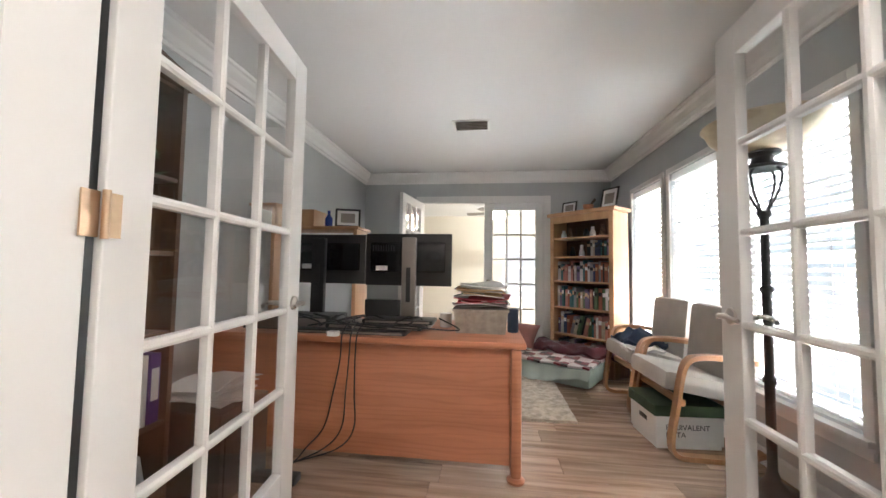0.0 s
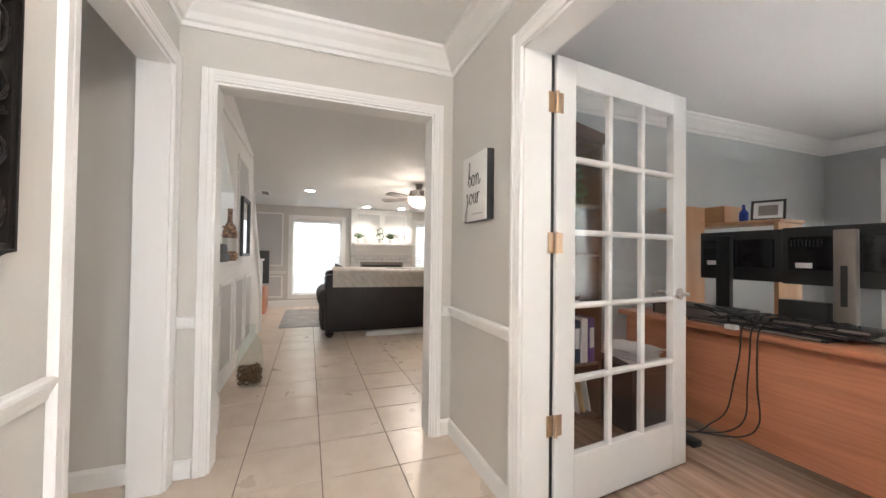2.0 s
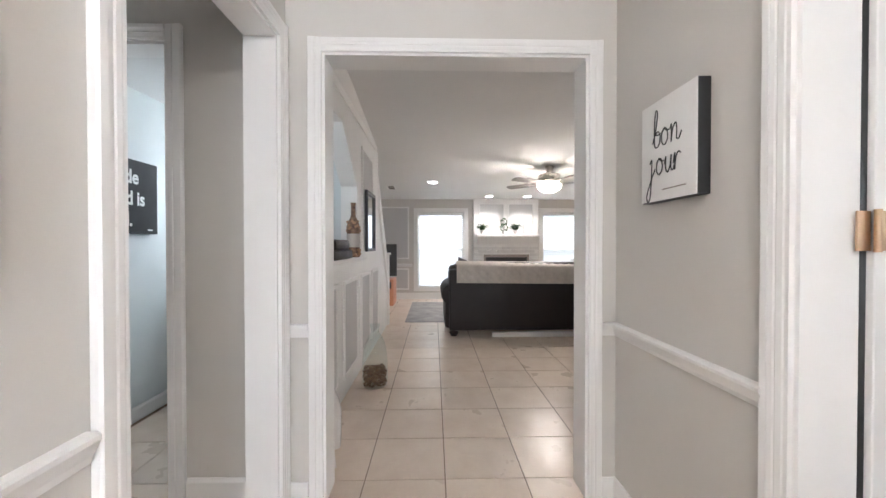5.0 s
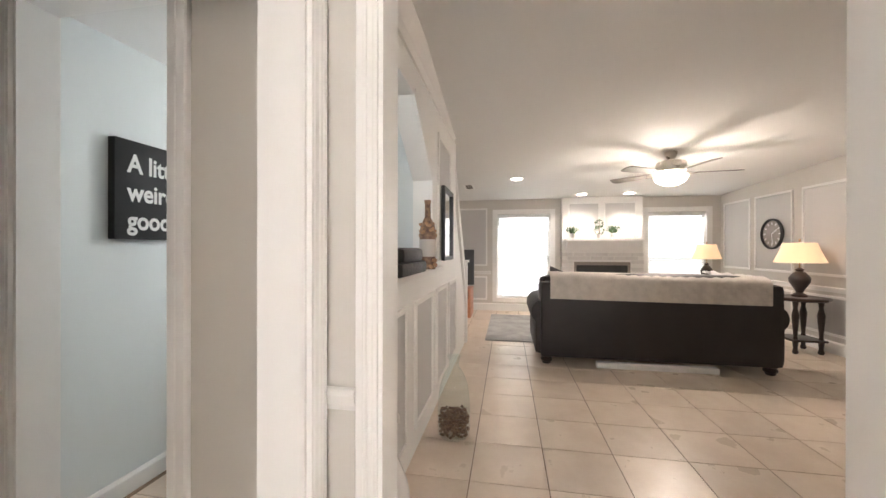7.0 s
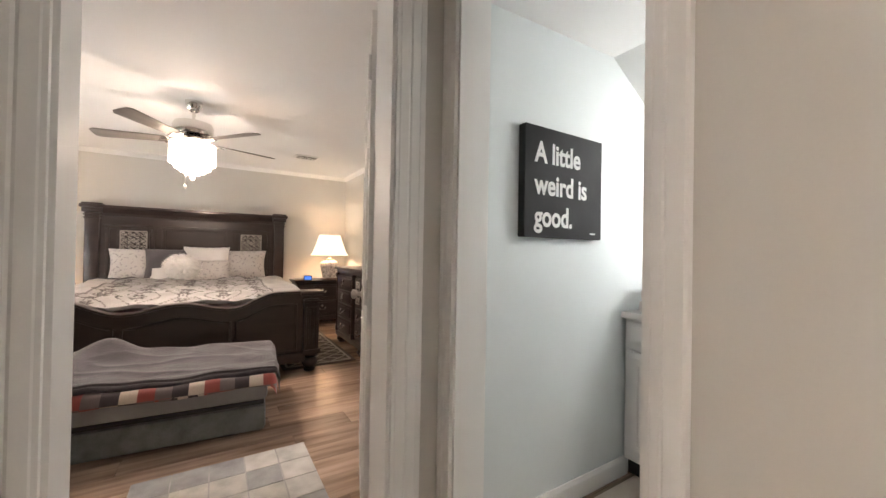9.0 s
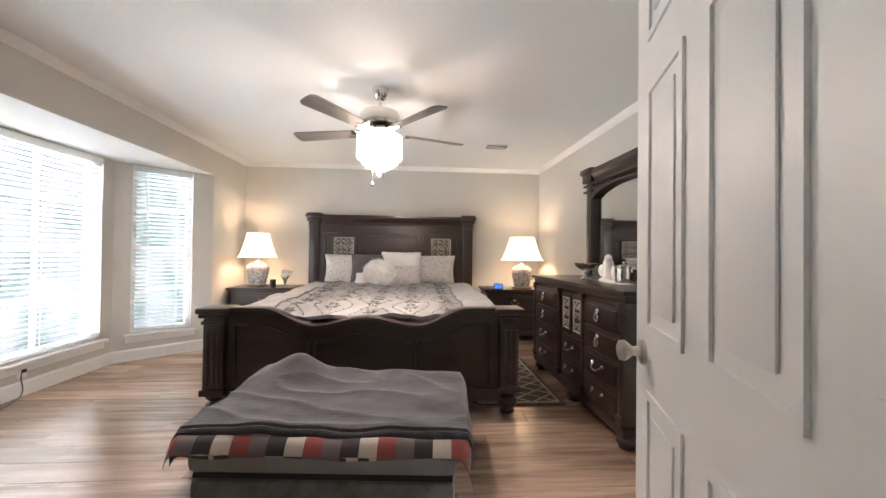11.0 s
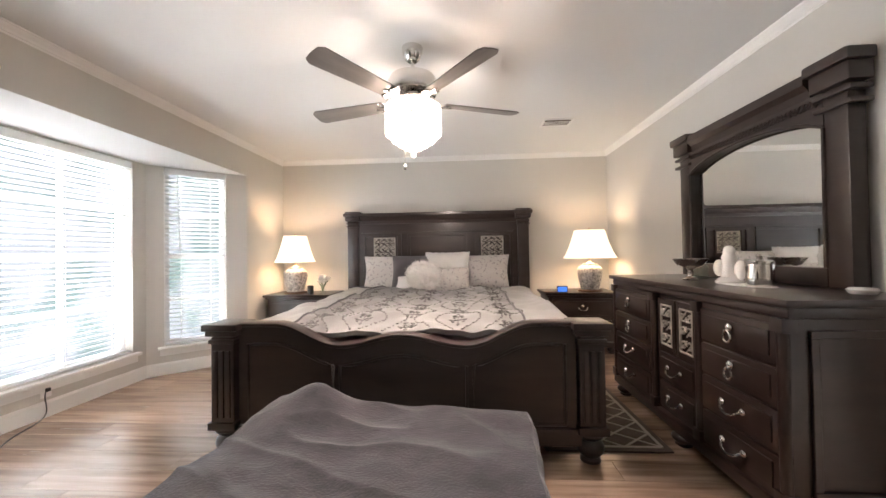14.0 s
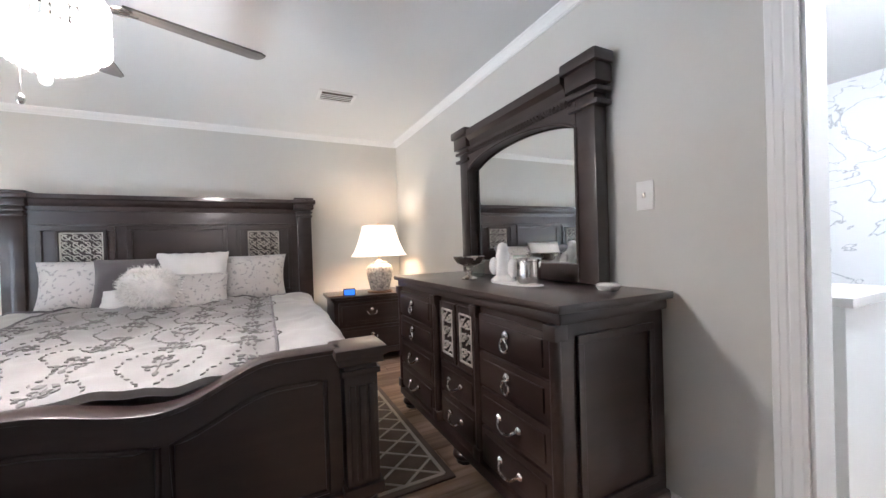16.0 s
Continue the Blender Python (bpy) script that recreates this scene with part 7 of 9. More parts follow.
for p0, p1 in (((-1.48, 2.06), (-2.20, 2.06)), ((-2.20, 2.06), (-2.70, 1.67)), ((-2.70, 1.67), (-2.70, 1.065))):
    v = Vector((p1[0] - p0[0], 0, p1[1] - p0[1]))
    nn = Vector((-v.z, 0, v.x)).normalized()
    nn = nn if nn.x < 0 or nn.z > 0.5 else -nn
    q = [Vector((p0[0], 0, p0[1])), Vector((p1[0], 0, p1[1])), Vector((p1[0], 0, p1[1])) + nn * 0.06, Vector((p0[0], 0, p0[1])) + nn * 0.06]
    s.add([(p.x, yy, p.z) for yy in (PW + 0.001, PW + 0.02) for p in q], [(0, 1, 2, 3), (7, 6, 5, 4), (0, 4, 5, 1), (1, 5, 6, 2), (2, 6, 7, 3), (3, 7, 4, 0)])
structure("trim_pass_through", s, M["trim"], "white casing round the pass-through", "trim")
crn = Shape().prism([(PW, 2.26), (PW + 0.015, 2.26), (PW + 0.03, 2.30), (PW + 0.07, 2.345), (PW + 0.085, 2.36), (PW + 0.085, 2.40), (PW, 2.40)], "x", -3.80, -1.30)
structure("crown_stair_wall", crn, M["trim"], "white crown moulding over the panelled wall", "crown moulding")
s = Shape()
structure("trim_stair_string", Shape().prism([(-3.98, 1.72), (-3.98, 1.60), (-4.84, 0.45), (-4.84, 0.57)], "y", PW + 0.001, PW + 0.03).prism([(-3.95, 2.02), (-3.95, 1.95), (-4.86, 0.86), (-4.86, 0.93)], "y", PW - 0.06, PW + 0.01), M["trim"], "white sloping stair string and hand rail", "trim")
stair = thing("stair_balustrade", pose(0, 0, 0), "white turned stair balusters and newel post", "balustrade")
for k in range(7):
    x = -4.05 - 0.12 * k
    zt_ = 1.66 - 1.33 * (-3.98 - x) * 0.98
    part("baluster", Shape().lathe([(0.016, 0), (0.02, 0.05), (0.012, 0.07), (0.02, 0.16), (0.012, 0.24), (0.016, 0.32)], 10, pose(x, PW - 0.02, zt_ - 0.02)), M["trim"], stair)
part("newel_post", Shape().rbox(-4.90, -4.81, PW - 0.07, PW + 0.03, 0.0, 1.02, 0.008).rbox(-4.92, -4.79, PW - 0.09, PW + 0.05, 1.02, 1.05, 0.008), M["trim"], stair)
wf = thing("framed_mirror", pose(-3.30, PW, 1.40), "black framed picture hung on the panelled wall", "picture")
part("frame", Shape().box(-0.235, 0.235, 0.017, 0.045, -0.30, -0.27).box(-0.235, 0.235, 0.017, 0.045, 0.27, 0.30).box(-0.235, -0.205, 0.017, 0.045, -0.27, 0.27).box(0.205, 0.235, 0.017, 0.045, -0.27, 0.27), M["black"], wf)
part("picture_glass", Shape().box(-0.205, 0.205, 0.018, 0.028, -0.27, 0.27), M["mirror"], wf, "reflecting glass")
wine = thing("cork_bottle", pose(-2.50, -0.44, 1.065), "tall bottle covered in corks with a paper label", "bottle")
part("bottle", Shape().lathe([(0.05, 0), (0.052, 0.01), (0.052, 0.24), (0.045, 0.28), (0.02, 0.33), (0.018, 0.42), (0.021, 0.425), (0.021, 0.44)], 20), M["pebble"], wine)
part("paper_label", Shape().lathe([(0.0535, 0.08), (0.0535, 0.19)], 20), M["beige_cloth"], wine)
rnd = random.Random(8)
for i in range(46):
    a, z = rnd.uniform(0, 6.28), rnd.choice((rnd.uniform(0.01, 0.06), rnd.uniform(0.21, 0.30)))
    r = 0.052 if z < 0.24 else 0.045
    part("cork", Shape().ball((r * math.cos(a), r * math.sin(a), z), 0.013, 0.013, 0.011, 7, 5), M["cardboard"], wine)
bag = thing("black_bag", pose(-1.98, -0.45, 1.065), "soft black zip bag on the white ledge", "bag")
part("bag_base", Shape().rbox(-0.24, 0.24, -0.08, 0.07, 0.0, 0.065, 0.02), M["iron"], bag)
part("bag_top", Shape().rbox(-0.20, 0.17, -0.075, 0.06, 0.06, 0.135, 0.03), M["iron"], bag)
jar = thing("floor_bottle", pose(-2.53, -0.272, 0), "tall clear glass floor bottle part filled with pebbles", "glass bottle")
prof = [(0.085, 0.0), (0.098, 0.015), (0.104, 0.10), (0.102, 0.22), (0.09, 0.32), (0.062, 0.40), (0.034, 0.44), (0.03, 0.47), (0.04, 0.50), (0.044, 0.51)]
part("glass", Shape().lathe(prof, 28), M["clear"], jar)
s = Shape()
rnd = random.Random(4)
for i in range(420):
    z = rnd.uniform(0.018, 0.155)
    rr = 0.093 * math.sqrt(rnd.random())
    a = rnd.uniform(0, 6.28)
    s.ball((rr * math.cos(a), rr * math.sin(a), z), rnd.uniform(0.008, 0.014), rnd.uniform(0.008, 0.014), rnd.uniform(0.006, 0.010), 6, 4)
part("pebbles", s, M["pebble"], jar, "brown and tan pebbles")
sh = thing("ceramic_scoop", pose(-1.62, -0.40, 0), "tall white curved scoop leaning on the wall", "scoop")
part("scoop_body", Shape().tube(catmull([(0.0, 0.05, 0.0), (0.0, 0.045, 0.12), (-0.01, 0.03, 0.24), (0.0, -0.01, 0.38), (0.0, -0.02, 0.50)], 6), 0.045, 12, lambda t: 1.0 - 0.45 * abs(t - 0.45) * 2), M["porcelain"], sh)
part("hook", Shape().tube(catmull([(0.0, -0.02, 0.50), (0.0, 0.0, 0.545), (0.0, 0.03, 0.53), (0.0, 0.035, 0.50)], 5), 0.01, 8), M["porcelain"], sh)

# sofa seen from behind
sofa = thing("leather_sofa", pose(-4.10, 1.50, 0, 0, 0, 0), "dark brown leather sofa with rolled arms, seen from behind", "sofa")
part("back", Shape().rbox(-0.30, 0.0, -1.10, 1.12, 0.07, 0.86, 0.06), M["leather"], sofa)
part("back_roll", Shape().ball((-0.17, 0, 0.86), 0.15, 1.10, 0.085, 20, 12, None, 0.6), M["leather"], sofa)
for sy in (-1, 1):
    part("arm", Shape().rbox(-0.92, -0.04, sy * 1.03 - 0.12, sy * 1.03 + 0.12, 0.09, 0.52, 0.06).lathe([(0.05, 0.0), (0.135, 0.012), (0.145, 0.06), (0.145, 0.82), (0.135, 0.87), (0.05, 0.885)], 20, pose(-0.93, sy * 1.05, 0.53, 0, 90, 0)), M["leather"], sofa)
    for x in (-0.86, -0.07):
        part("foot", bun_foot(Shape(), x, sy * 1.03, 0.09, 0.06), M["espresso"], sofa)
    part("back_cushion", Shape().rbox(-0.52, -0.27, sy * 0.46 - 0.44, sy * 0.46 + 0.44, 0.42, 0.90, 0.09), M["leather"], sofa)
    part("seat_cushion", Shape().rbox(-0.95, -0.30, sy * 0.46 - 0.45, sy * 0.46 + 0.45, 0.28, 0.46, 0.05), M["leather"], sofa)
part("seat_base", Shape().rbox(-0.93, -0.28, -0.92, 0.92, 0.09, 0.28, 0.02), M["leather"], sofa)


def throw_at(u, v):
    y = -1.0 + 2.0 * u
    a = v * 0.74
    z = 0.955 + 0.006 * noise.noise((y * 8, v * 9, 2))
    if a < 0.19:
        x = 0.012 + 0.008 * noise.noise((y * 5, 1, 1))
        z = 0.702 + a * 0.95
    elif a < 0.49:
        k = (a - 0.19) / 0.30 * math.pi
        x = -0.165 + 0.175 * math.cos(k)
        z = 0.885 + 0.07 * math.sin(k)
    else:
        x = -0.345
        z = 0.885 - (a - 0.49)
    return (x + 0.006 * math.sin(y * 60) * math.sin(v * 40), y, z - 0.02 * u)


o = tagged(part("quilted_throw", Shape().sheet(80, 30, throw_at, 0.018), M["quilt"]), "beige quilted throw draped over the sofa back", "throw")
o.matrix_basis = pose(-4.10, 1.50, 0)
o = tagged(part("ivory_blanket", Shape().sheet(20, 20, lambda u, v: (-0.20 + 0.30 * (v - 0.3) * (1 - 0.3 * u), 0.55 + 0.42 * u, 0.97 - 0.55 * max(0, v - 0.45) ** 1.3 + 0.025 * noise.noise((u * 6, v * 6, 5)) - 0.05 * u), 0.02), M["linen"]), "ivory knitted blanket on the sofa corner", "blanket")
o.matrix_basis = pose(-4.10, 1.50, 0)
o = pillow("sofa_cushion", 0.45, 0.40, 0.16, pose(-4.60, 0.72, 0.72, 10, 20, 70), M["grey_cloth"], "dark cushion at the sofa arm")
tagged(part("foam_strip", Shape().rbox(-4.14, -4.07, 0.95, 2.05, 0.001, 0.06, 0.01), M["trim"]), "white board lying under the sofa", "board")

# fireplace
structure("chimney_breast", Shape().box(LIV_W + 0.001, LIV_W + 0.12, 1.06, 2.44, 0, 2.14), M["trim"], "white panelled chimney breast", "wall")
moulded_panel(1.16, 1.72, 1.48, 2.05, LIV_W + 0.12, "y")
moulded_panel(1.78, 2.34, 1.48, 2.05, LIV_W + 0.12, "y")
fp = thing("fireplace", pose(LIV_W + 0.12, 1.75, 0), "white painted brick fireplace with a deep mantel", "fireplace")
part("mantel_shelf", Shape().rbox(0.001, 0.24, -0.66, 0.66, 1.33, 1.385, 0.01).prism([(0.001, 1.18), (0.08, 1.18), (0.10, 1.24), (0.17, 1.29), (0.20, 1.33), (0.001, 1.33)], "y", -0.62, 0.62), M["trim"], fp)
# Flat black panel; the firebox has no depth behind it.
part("firebox", Shape().box(0.001, 0.012, -0.45, 0.45, 0.35, 0.93), M["black"], fp, "flat black panel in place of the firebox opening")
part("fire_screen", Shape().box(0.012, 0.03, -0.48, 0.48, 0.90, 0.96).box(0.012, 0.03, -0.48, -0.44, 0.35, 0.90).box(0.012, 0.03, 0.44, 0.48, 0.35, 0.90), M["grey_metal"], fp, "grey metal screen surround")
bm_ = Shape().rbox(0, 0.05, -0.095, 0.095, -0.03, 0.03, 0.004).mesh("brick", M["brick_white"])
for r in range(17):
    for c_ in range(7):
        y = -0.62 + 0.2 * c_ + (0.1 if r % 2 else 0) + 0.02
        z = 0.04 + r * 0.066
        if y > 0.62 or (abs(y) < 0.55 and 0.30 < z < 0.98):
            continue
        b_ = new("brick", bm_)
        b_.parent = fp
        b_.matrix_basis = pose(0.002, y, z)
for y, kind in ((1.22, "plant"), (1.40, "frame"), (1.68, "topiary"), (1.92, "plant"), (2.15, "frame"), (2.30, "frame")):
    base = pose(LIV_W + 0.24, y, 1.385)
    if kind == "frame":
        g = thing("mantel_ornament", base, "small white ornament standing on the mantel", "ornament", "mantel ornaments")
        part("ornament_body", Shape().rbox(-0.02, 0.02, -0.06, 0.06, 0, 0.13 if y < 2 else 0.2, 0.008), M["porcelain"], g)
        part("ornament_face", Shape().rbox(0.021, 0.024, -0.04, 0.04, 0.02, 0.11, 0.001), M["paper"], g)
    else:
        g = thing("potted_plant", base, "small potted green plant on the mantel" if kind == "plant" else "double ball topiary in a small pot", "plant")
        part("pot", Shape().lathe([(0.03, 0), (0.042, 0.07), (0.045, 0.075), (0.04, 0.07)], 14), M["porcelain"], g)
        s = Shape()
        rnd = random.Random(int(y * 100))
        for i in range(220):
            if kind == "topiary":
                cz, cr = rnd.choice(((0.14, 0.07), (0.26, 0.06)))
                d = Vector((rnd.gauss(0, 1), rnd.gauss(0, 1), rnd.gauss(0, 1))).normalized()
                p = Vector((0, 0, cz)) + d * cr
            else:
                d = Vector((rnd.gauss(0, 0.6), rnd.gauss(0, 0.6), 1)).normalized()
                p = Vector((0, 0, 0.07)) + d * rnd.uniform(0.03, 0.15)
            t = d.orthogonal().normalized() * 0.008
            s.add([p - t, p + t, p + d * 0.03], [(0, 1, 2)])
        part("leaves", s, M["leaf"], g)
        if kind == "topiary":
            part("stem", Shape().cyl((0, 0, 0.06), (0, 0, 0.3), 0.006, 8), M["bark"], g)

# living room walls: frames, rails, stiles
for y0, y1 in ((-1.0, -0.32), ):
    moulded_panel(y0, y1, 0.86, 1.98, LIV_W, "y")
    moulded_panel(y0, y1, 0.20, 0.66, LIV_W, "y")
chair_rail("chair_rail_living", [((LIV_W, LIV_S), (LIV_W, -0.25)), ((LIV_W, LIV_N), (OFF_W - 0.13, LIV_N))], 0.76)
for x0, x1 in ((-7.25, -6.55), (-6.45, -5.70), (-5.55, -4.85), (-4.70, -3.9)):
    moulded_panel(x0, x1, 0.88, 1.98, LIV_N, "x", -1)
    moulded_panel(x0, x1, 0.20, 0.66, LIV_N, "x", -1)
clk = thing("wall_clock", pose(-6.04, LIV_N - 0.017, 1.41), "round black wall clock with a grey dial", "clock")
part("rim", Shape().lathe([(0.20, 0), (0.215, 0.01), (0.215, 0.035), (0.20, 0.045), (0.185, 0.03), (0.185, 0.0)], 40, pose(0, 0, 0, 90)), M["black"], clk)
part("dial", Shape().lathe([(0.186, 0.0), (0.186, 0.018)], 40, pose(0, 0, 0, 90)), M["grey_metal"], clk)
for k in range(12):
    part("numeral", Shape().box(-0.006, 0.006, -0.022, -0.0185, 0.13, 0.165, pose(0, 0, 0, 0, 30 * k)), M["paper"], clk)
part("clock_pointers", Shape().box(-0.005, 0.005, -0.025, -0.022, 0, 0.11, pose(0, 0, 0, 0, 60)).box(-0.004, 0.004, -0.028, -0.0255, 0, 0.15, pose(0, 0, 0, 0, 170)), M["paper"], clk)


def side_lamp(m, label, k=1.0):
    t = thing("side_lamp", m, label, "table lamp", "living room lamps")
    part("urn", Shape().lathe([(0.07 * k, 0), (0.075 * k, 0.02), (0.03 * k, 0.05), (0.05 * k, 0.09), (0.095 * k, 0.17), (0.10 * k, 0.22), (0.06 * k, 0.28), (0.03 * k, 0.30), (0.045 * k, 0.32), (0.012, 0.34)], 24), M["espresso"], t, "dark turned urn")
    part("stem", Shape().cyl((0, 0, 0.34), (0, 0, 0.42), 0.007, 8), M["brass"], t)
    sd = part("shade", Shape().lathe([(0.235 * k, 0.40), (0.21 * k, 0.46), (0.175 * k, 0.55), (0.15 * k, 0.63)], 28), M["shade_tan"], t, "lit tan fabric shade")
    sd.data.polygons.foreach_set("use_smooth", [True] * len(sd.data.polygons))
    part("finial", Shape().ball((0, 0, 0.66), 0.012, 0.012, 0.02, 8, 6), M["brass"], t)
    return t


def side_table(m):
    t = thing("side_table", m, "dark turned-leg side table under a lamp", "side table", "side tables")
    part("tabletop", Shape().lathe([(0.26, 0.60), (0.275, 0.61), (0.275, 0.63), (0.26, 0.64)], 8, pose(0, 0, 0, 0, 0, 22.5)), M["espresso"], t)
    part("shelf", Shape().rbox(-0.17, 0.17, -0.17, 0.17, 0.14, 0.165, 0.006), M["espresso"], t)
    for a in range(4):
        x, y = 0.18 * math.cos(math.radians(45 + 90 * a)), 0.18 * math.sin(math.radians(45 + 90 * a))
        part("leg", Shape().lathe([(0.02, 0), (0.03, 0.02), (0.02, 0.06), (0.028, 0.14), (0.018, 0.2), (0.03, 0.35), (0.036, 0.44), (0.02, 0.52), (0.03, 0.6)], 14, pose(x, y, 0)), M["espresso"], t)
    return t


tb = side_table(pose(-5.15, 3.44, 0))
side_lamp(pose(-5.15, 3.44, 0.64), "dark urn table lamp with a lit tan shade")
copy_thing(tb, pose(-6.72, 3.22, 0))
side_lamp(pose(-6.72, 3.22, 0.64), "dark urn table lamp, lit, beside the window", 0.85)
lamp_light("side_lamp_bulb", (-5.15, 3.44, 1.16), 4)
lamp_light("side_lamp_bulb", (-6.72, 3.22, 1.16), 4)
lf, zb = ceiling_fan(pose(-4.59, 1.83, liv_ceil(-4.59) + 0.012), "brushed nickel ceiling fan with a frosted bowl light", 0.66, 5, 12, (M["nickel"], M["blade"]), 0.10, False)
part("light_bowl", Shape().lathe([(0.02, zb - 0.125), (0.08, zb - 0.115), (0.14, zb - 0.08), (0.165, zb - 0.03), (0.15, zb - 0.01)], 28), M["bowl"], lf, "lit frosted glass bowl")
lamp_light("living_fan_bulb", (-4.59, 1.83, liv_ceil(-4.59) + zb - 0.30), 18, (1, 0.87, 0.74), 0.16)
for x, y in ((-5.586, 0.194), (-6.885, 1.337), (-6.877, 2.107)):
    e = thing("recessed_can_light", pose(x, y, liv_ceil(x)) @ pose(0, 0, 0, 0, -2.5), "round recessed ceiling light, lit", "ceiling light", "can lights")
    part("trim_ring", Shape().lathe([(0.075, -0.012), (0.095, -0.010), (0.10, -0.001)], 28), M["trim"], e)
    part("lens", Shape().lathe([(0.074, -0.0125), (0.074, -0.006)], 28), M["led"], e)
    sp = new("can_bulb", bpy.data.lights.new("can_bulb", "SPOT"))
    sp.data.energy, sp.data.color, sp.data.spot_size, sp.data.spot_blend, sp.data.shadow_soft_size = 19, (1, 0.90, 0.78), radians(120), 0.6, 0.06
    sp.location = (x, y, liv_ceil(x) - 0.03)
vent(pose(-6.06, -0.548, liv_ceil(-6.06)) @ pose(0, 0, 0, 0, -2.5), 0.36, 0.16, "white louvred ceiling vent in the living room")
tvs = thing("tv_stand", pose(-6.75, -0.86, 0), "honey oak television stand on the floor", "tv stand")
part("stand_body", Shape().rbox(-0.28, 0.28, -0.35, 0.30, 0.0, 0.50, 0.01), M["oak"], tvs)
# The stand is solid; a black patch paints the shade of a shelf.
part("shelf_shade_patch", Shape().box(0.281, 0.285, -0.30, 0.26, 0.33, 0.46), M["black"], tvs, "black patch painted as the shaded open shelf")
ltv = thing("living_television", pose(-6.75, -0.86, 0.50), "black flat television on the oak stand", "television")
part("foot", Shape().rbox(-0.10, 0.14, -0.2, 0.2, 0, 0.02, 0.006), M["black"], ltv)
part("panel", Shape().rbox(0.0, 0.05, -0.45, 0.34, 0.05, 0.68, 0.008), M["black"], ltv)
tagged(part("living_rug", Shape().rbox(-6.85, -4.98, -0.22, 2.4, 0.001, 0.014, 0.004), M["grey_rug"]), "pale grey woven rug on the tile floor", "rug")
# Added lamp, kept out of view, because the niche came out too dark.
nl = thing("niche_downlight", pose(-1.75, -0.70, 2.13), "small round white light added out of view to brighten the niche", "ceiling light")
part("diffuser", Shape().lathe([(0.01, -0.012), (0.035, -0.011), (0.04, -0.001)], 20), M["led"], nl)
lamp_light("niche_fill_bulb", (-1.75, -0.70, 2.06), 1.6, (0.93, 0.98, 1.0), 0.04)

# long shoehorn leaning by the opening
horn = thing("shoehorn", pose(-1.381, -0.283, 0), "long white plastic shoehorn with a loop, leaning on the wall", "shoehorn")


def horn_at(u, v):
    z = 0.004 + 0.50 * v
    w = 0.034 + 0.020 * math.sin(min(1.0, (1 - v) * 1.5) * math.pi * 0.8)
    a = (u - 0.5) * 2.4 + 0.5 * math.sin(v * 5)
    return (w * math.sin(a), -0.055 * v - 0.03 * math.cos(a) + 0.012 * math.sin(v * 7), z)


part("blade", Shape().sheet(10, 24, horn_at, 0.005), M["porcelain"], horn)
part("loop", Shape().tube([(0.03 * math.cos(a), -0.085, 0.50 + 0.05 * math.sin(a)) for a in [math.pi * k / 10 for k in range(11)]], 0.004, 6), M["porcelain"], horn, "white wire loop handle")


# ---- office things ----
desk = thing("office_desk", pose(0, 0, 0), "honey oak office desk with a plain grained back panel", "desk")
part("desktop", Shape().rbox(-1.26, 0.635, 2.53, 3.32, 0.685, 0.722, 0.014), M["oak"], desk)
part("modesty_panel", Shape().box(-1.22, 0.555, 2.60, 2.622, 0.065, 0.684), M["oak"], desk)
part("end_panel", Shape().rbox(0.555, 0.60, 2.60, 3.28, 0.03, 0.684, 0.008), M["oak"], desk)
part("end_panel", Shape().rbox(-1.24, -1.20, 2.60, 3.28, 0.03, 0.684, 0.008), M["oak"], desk)
part("corner_leg", Shape().rbox(0.555, 0.612, 2.548, 2.605, 0.02, 0.684, 0.02).lathe([(0.045, 0.0), (0.047, 0.012), (0.03, 0.022)], 20, pose(0.584, 2.577, 0)), M["oak"], desk)


def monitor(x0, x1, z0, z1, y, mat, label, col):
    t = thing("computer_monitor", pose((x0 + x1) / 2, y, 0), label, "monitor", "desk monitors")
    w = (x1 - x0) / 2
    part("bezel", Shape().rbox(-w, w, 0.0, 0.035, z0, z1, 0.006), M["black"], t)
    part("back_housing", Shape().rbox(-w * 0.86, w * 0.86, -0.03, 0.0, z0 + 0.09, z1 - 0.06, 0.012), M["screen"], t, "glossy black back housing")
    part("label_sticker", Shape().box(-w * 0.72, -w * 0.45, -0.0325, -0.031, z0 + 0.10, z0 + 0.13), M["paper"], t)
    s = Shape()
    for i in range(9):
        s.box(-w * 0.8 + i * w * 0.06, -w * 0.8 + i * w * 0.06 + 0.006, -0.0325, -0.0305, z1 - 0.12, z1 - 0.08)
    part("vent_slot", s, M["black"], t)
    part("stand_column", Shape().rbox(col - 0.045, col + 0.045, -0.075, -0.033, 0.735, z1 - 0.03, 0.006), mat, t, "grey metal stand column")
    # Column has no slot; a black patch paints its shade.
    part("cable_slot_patch", Shape().rbox(col - 0.014, col + 0.014, -0.0775, -0.0755, z0 - 0.10, z0 + 0.12, 0.0008), M["black"], t)
    part("stand_base", Shape().rbox(col - 0.15, col + 0.15, -0.12, 0.12, 0.722, 0.738, 0.006), mat, t)
    return t


monitor(-0.385, 0.195, 0.985, 1.33, 2.95, M["grey_metal"], "wide black monitor seen from behind on a grey stand", 0.02)
monitor(-0.90, -0.395, 0.99, 1.325, 2.97, M["black"], "black monitor seen from behind beside another", -0.05)
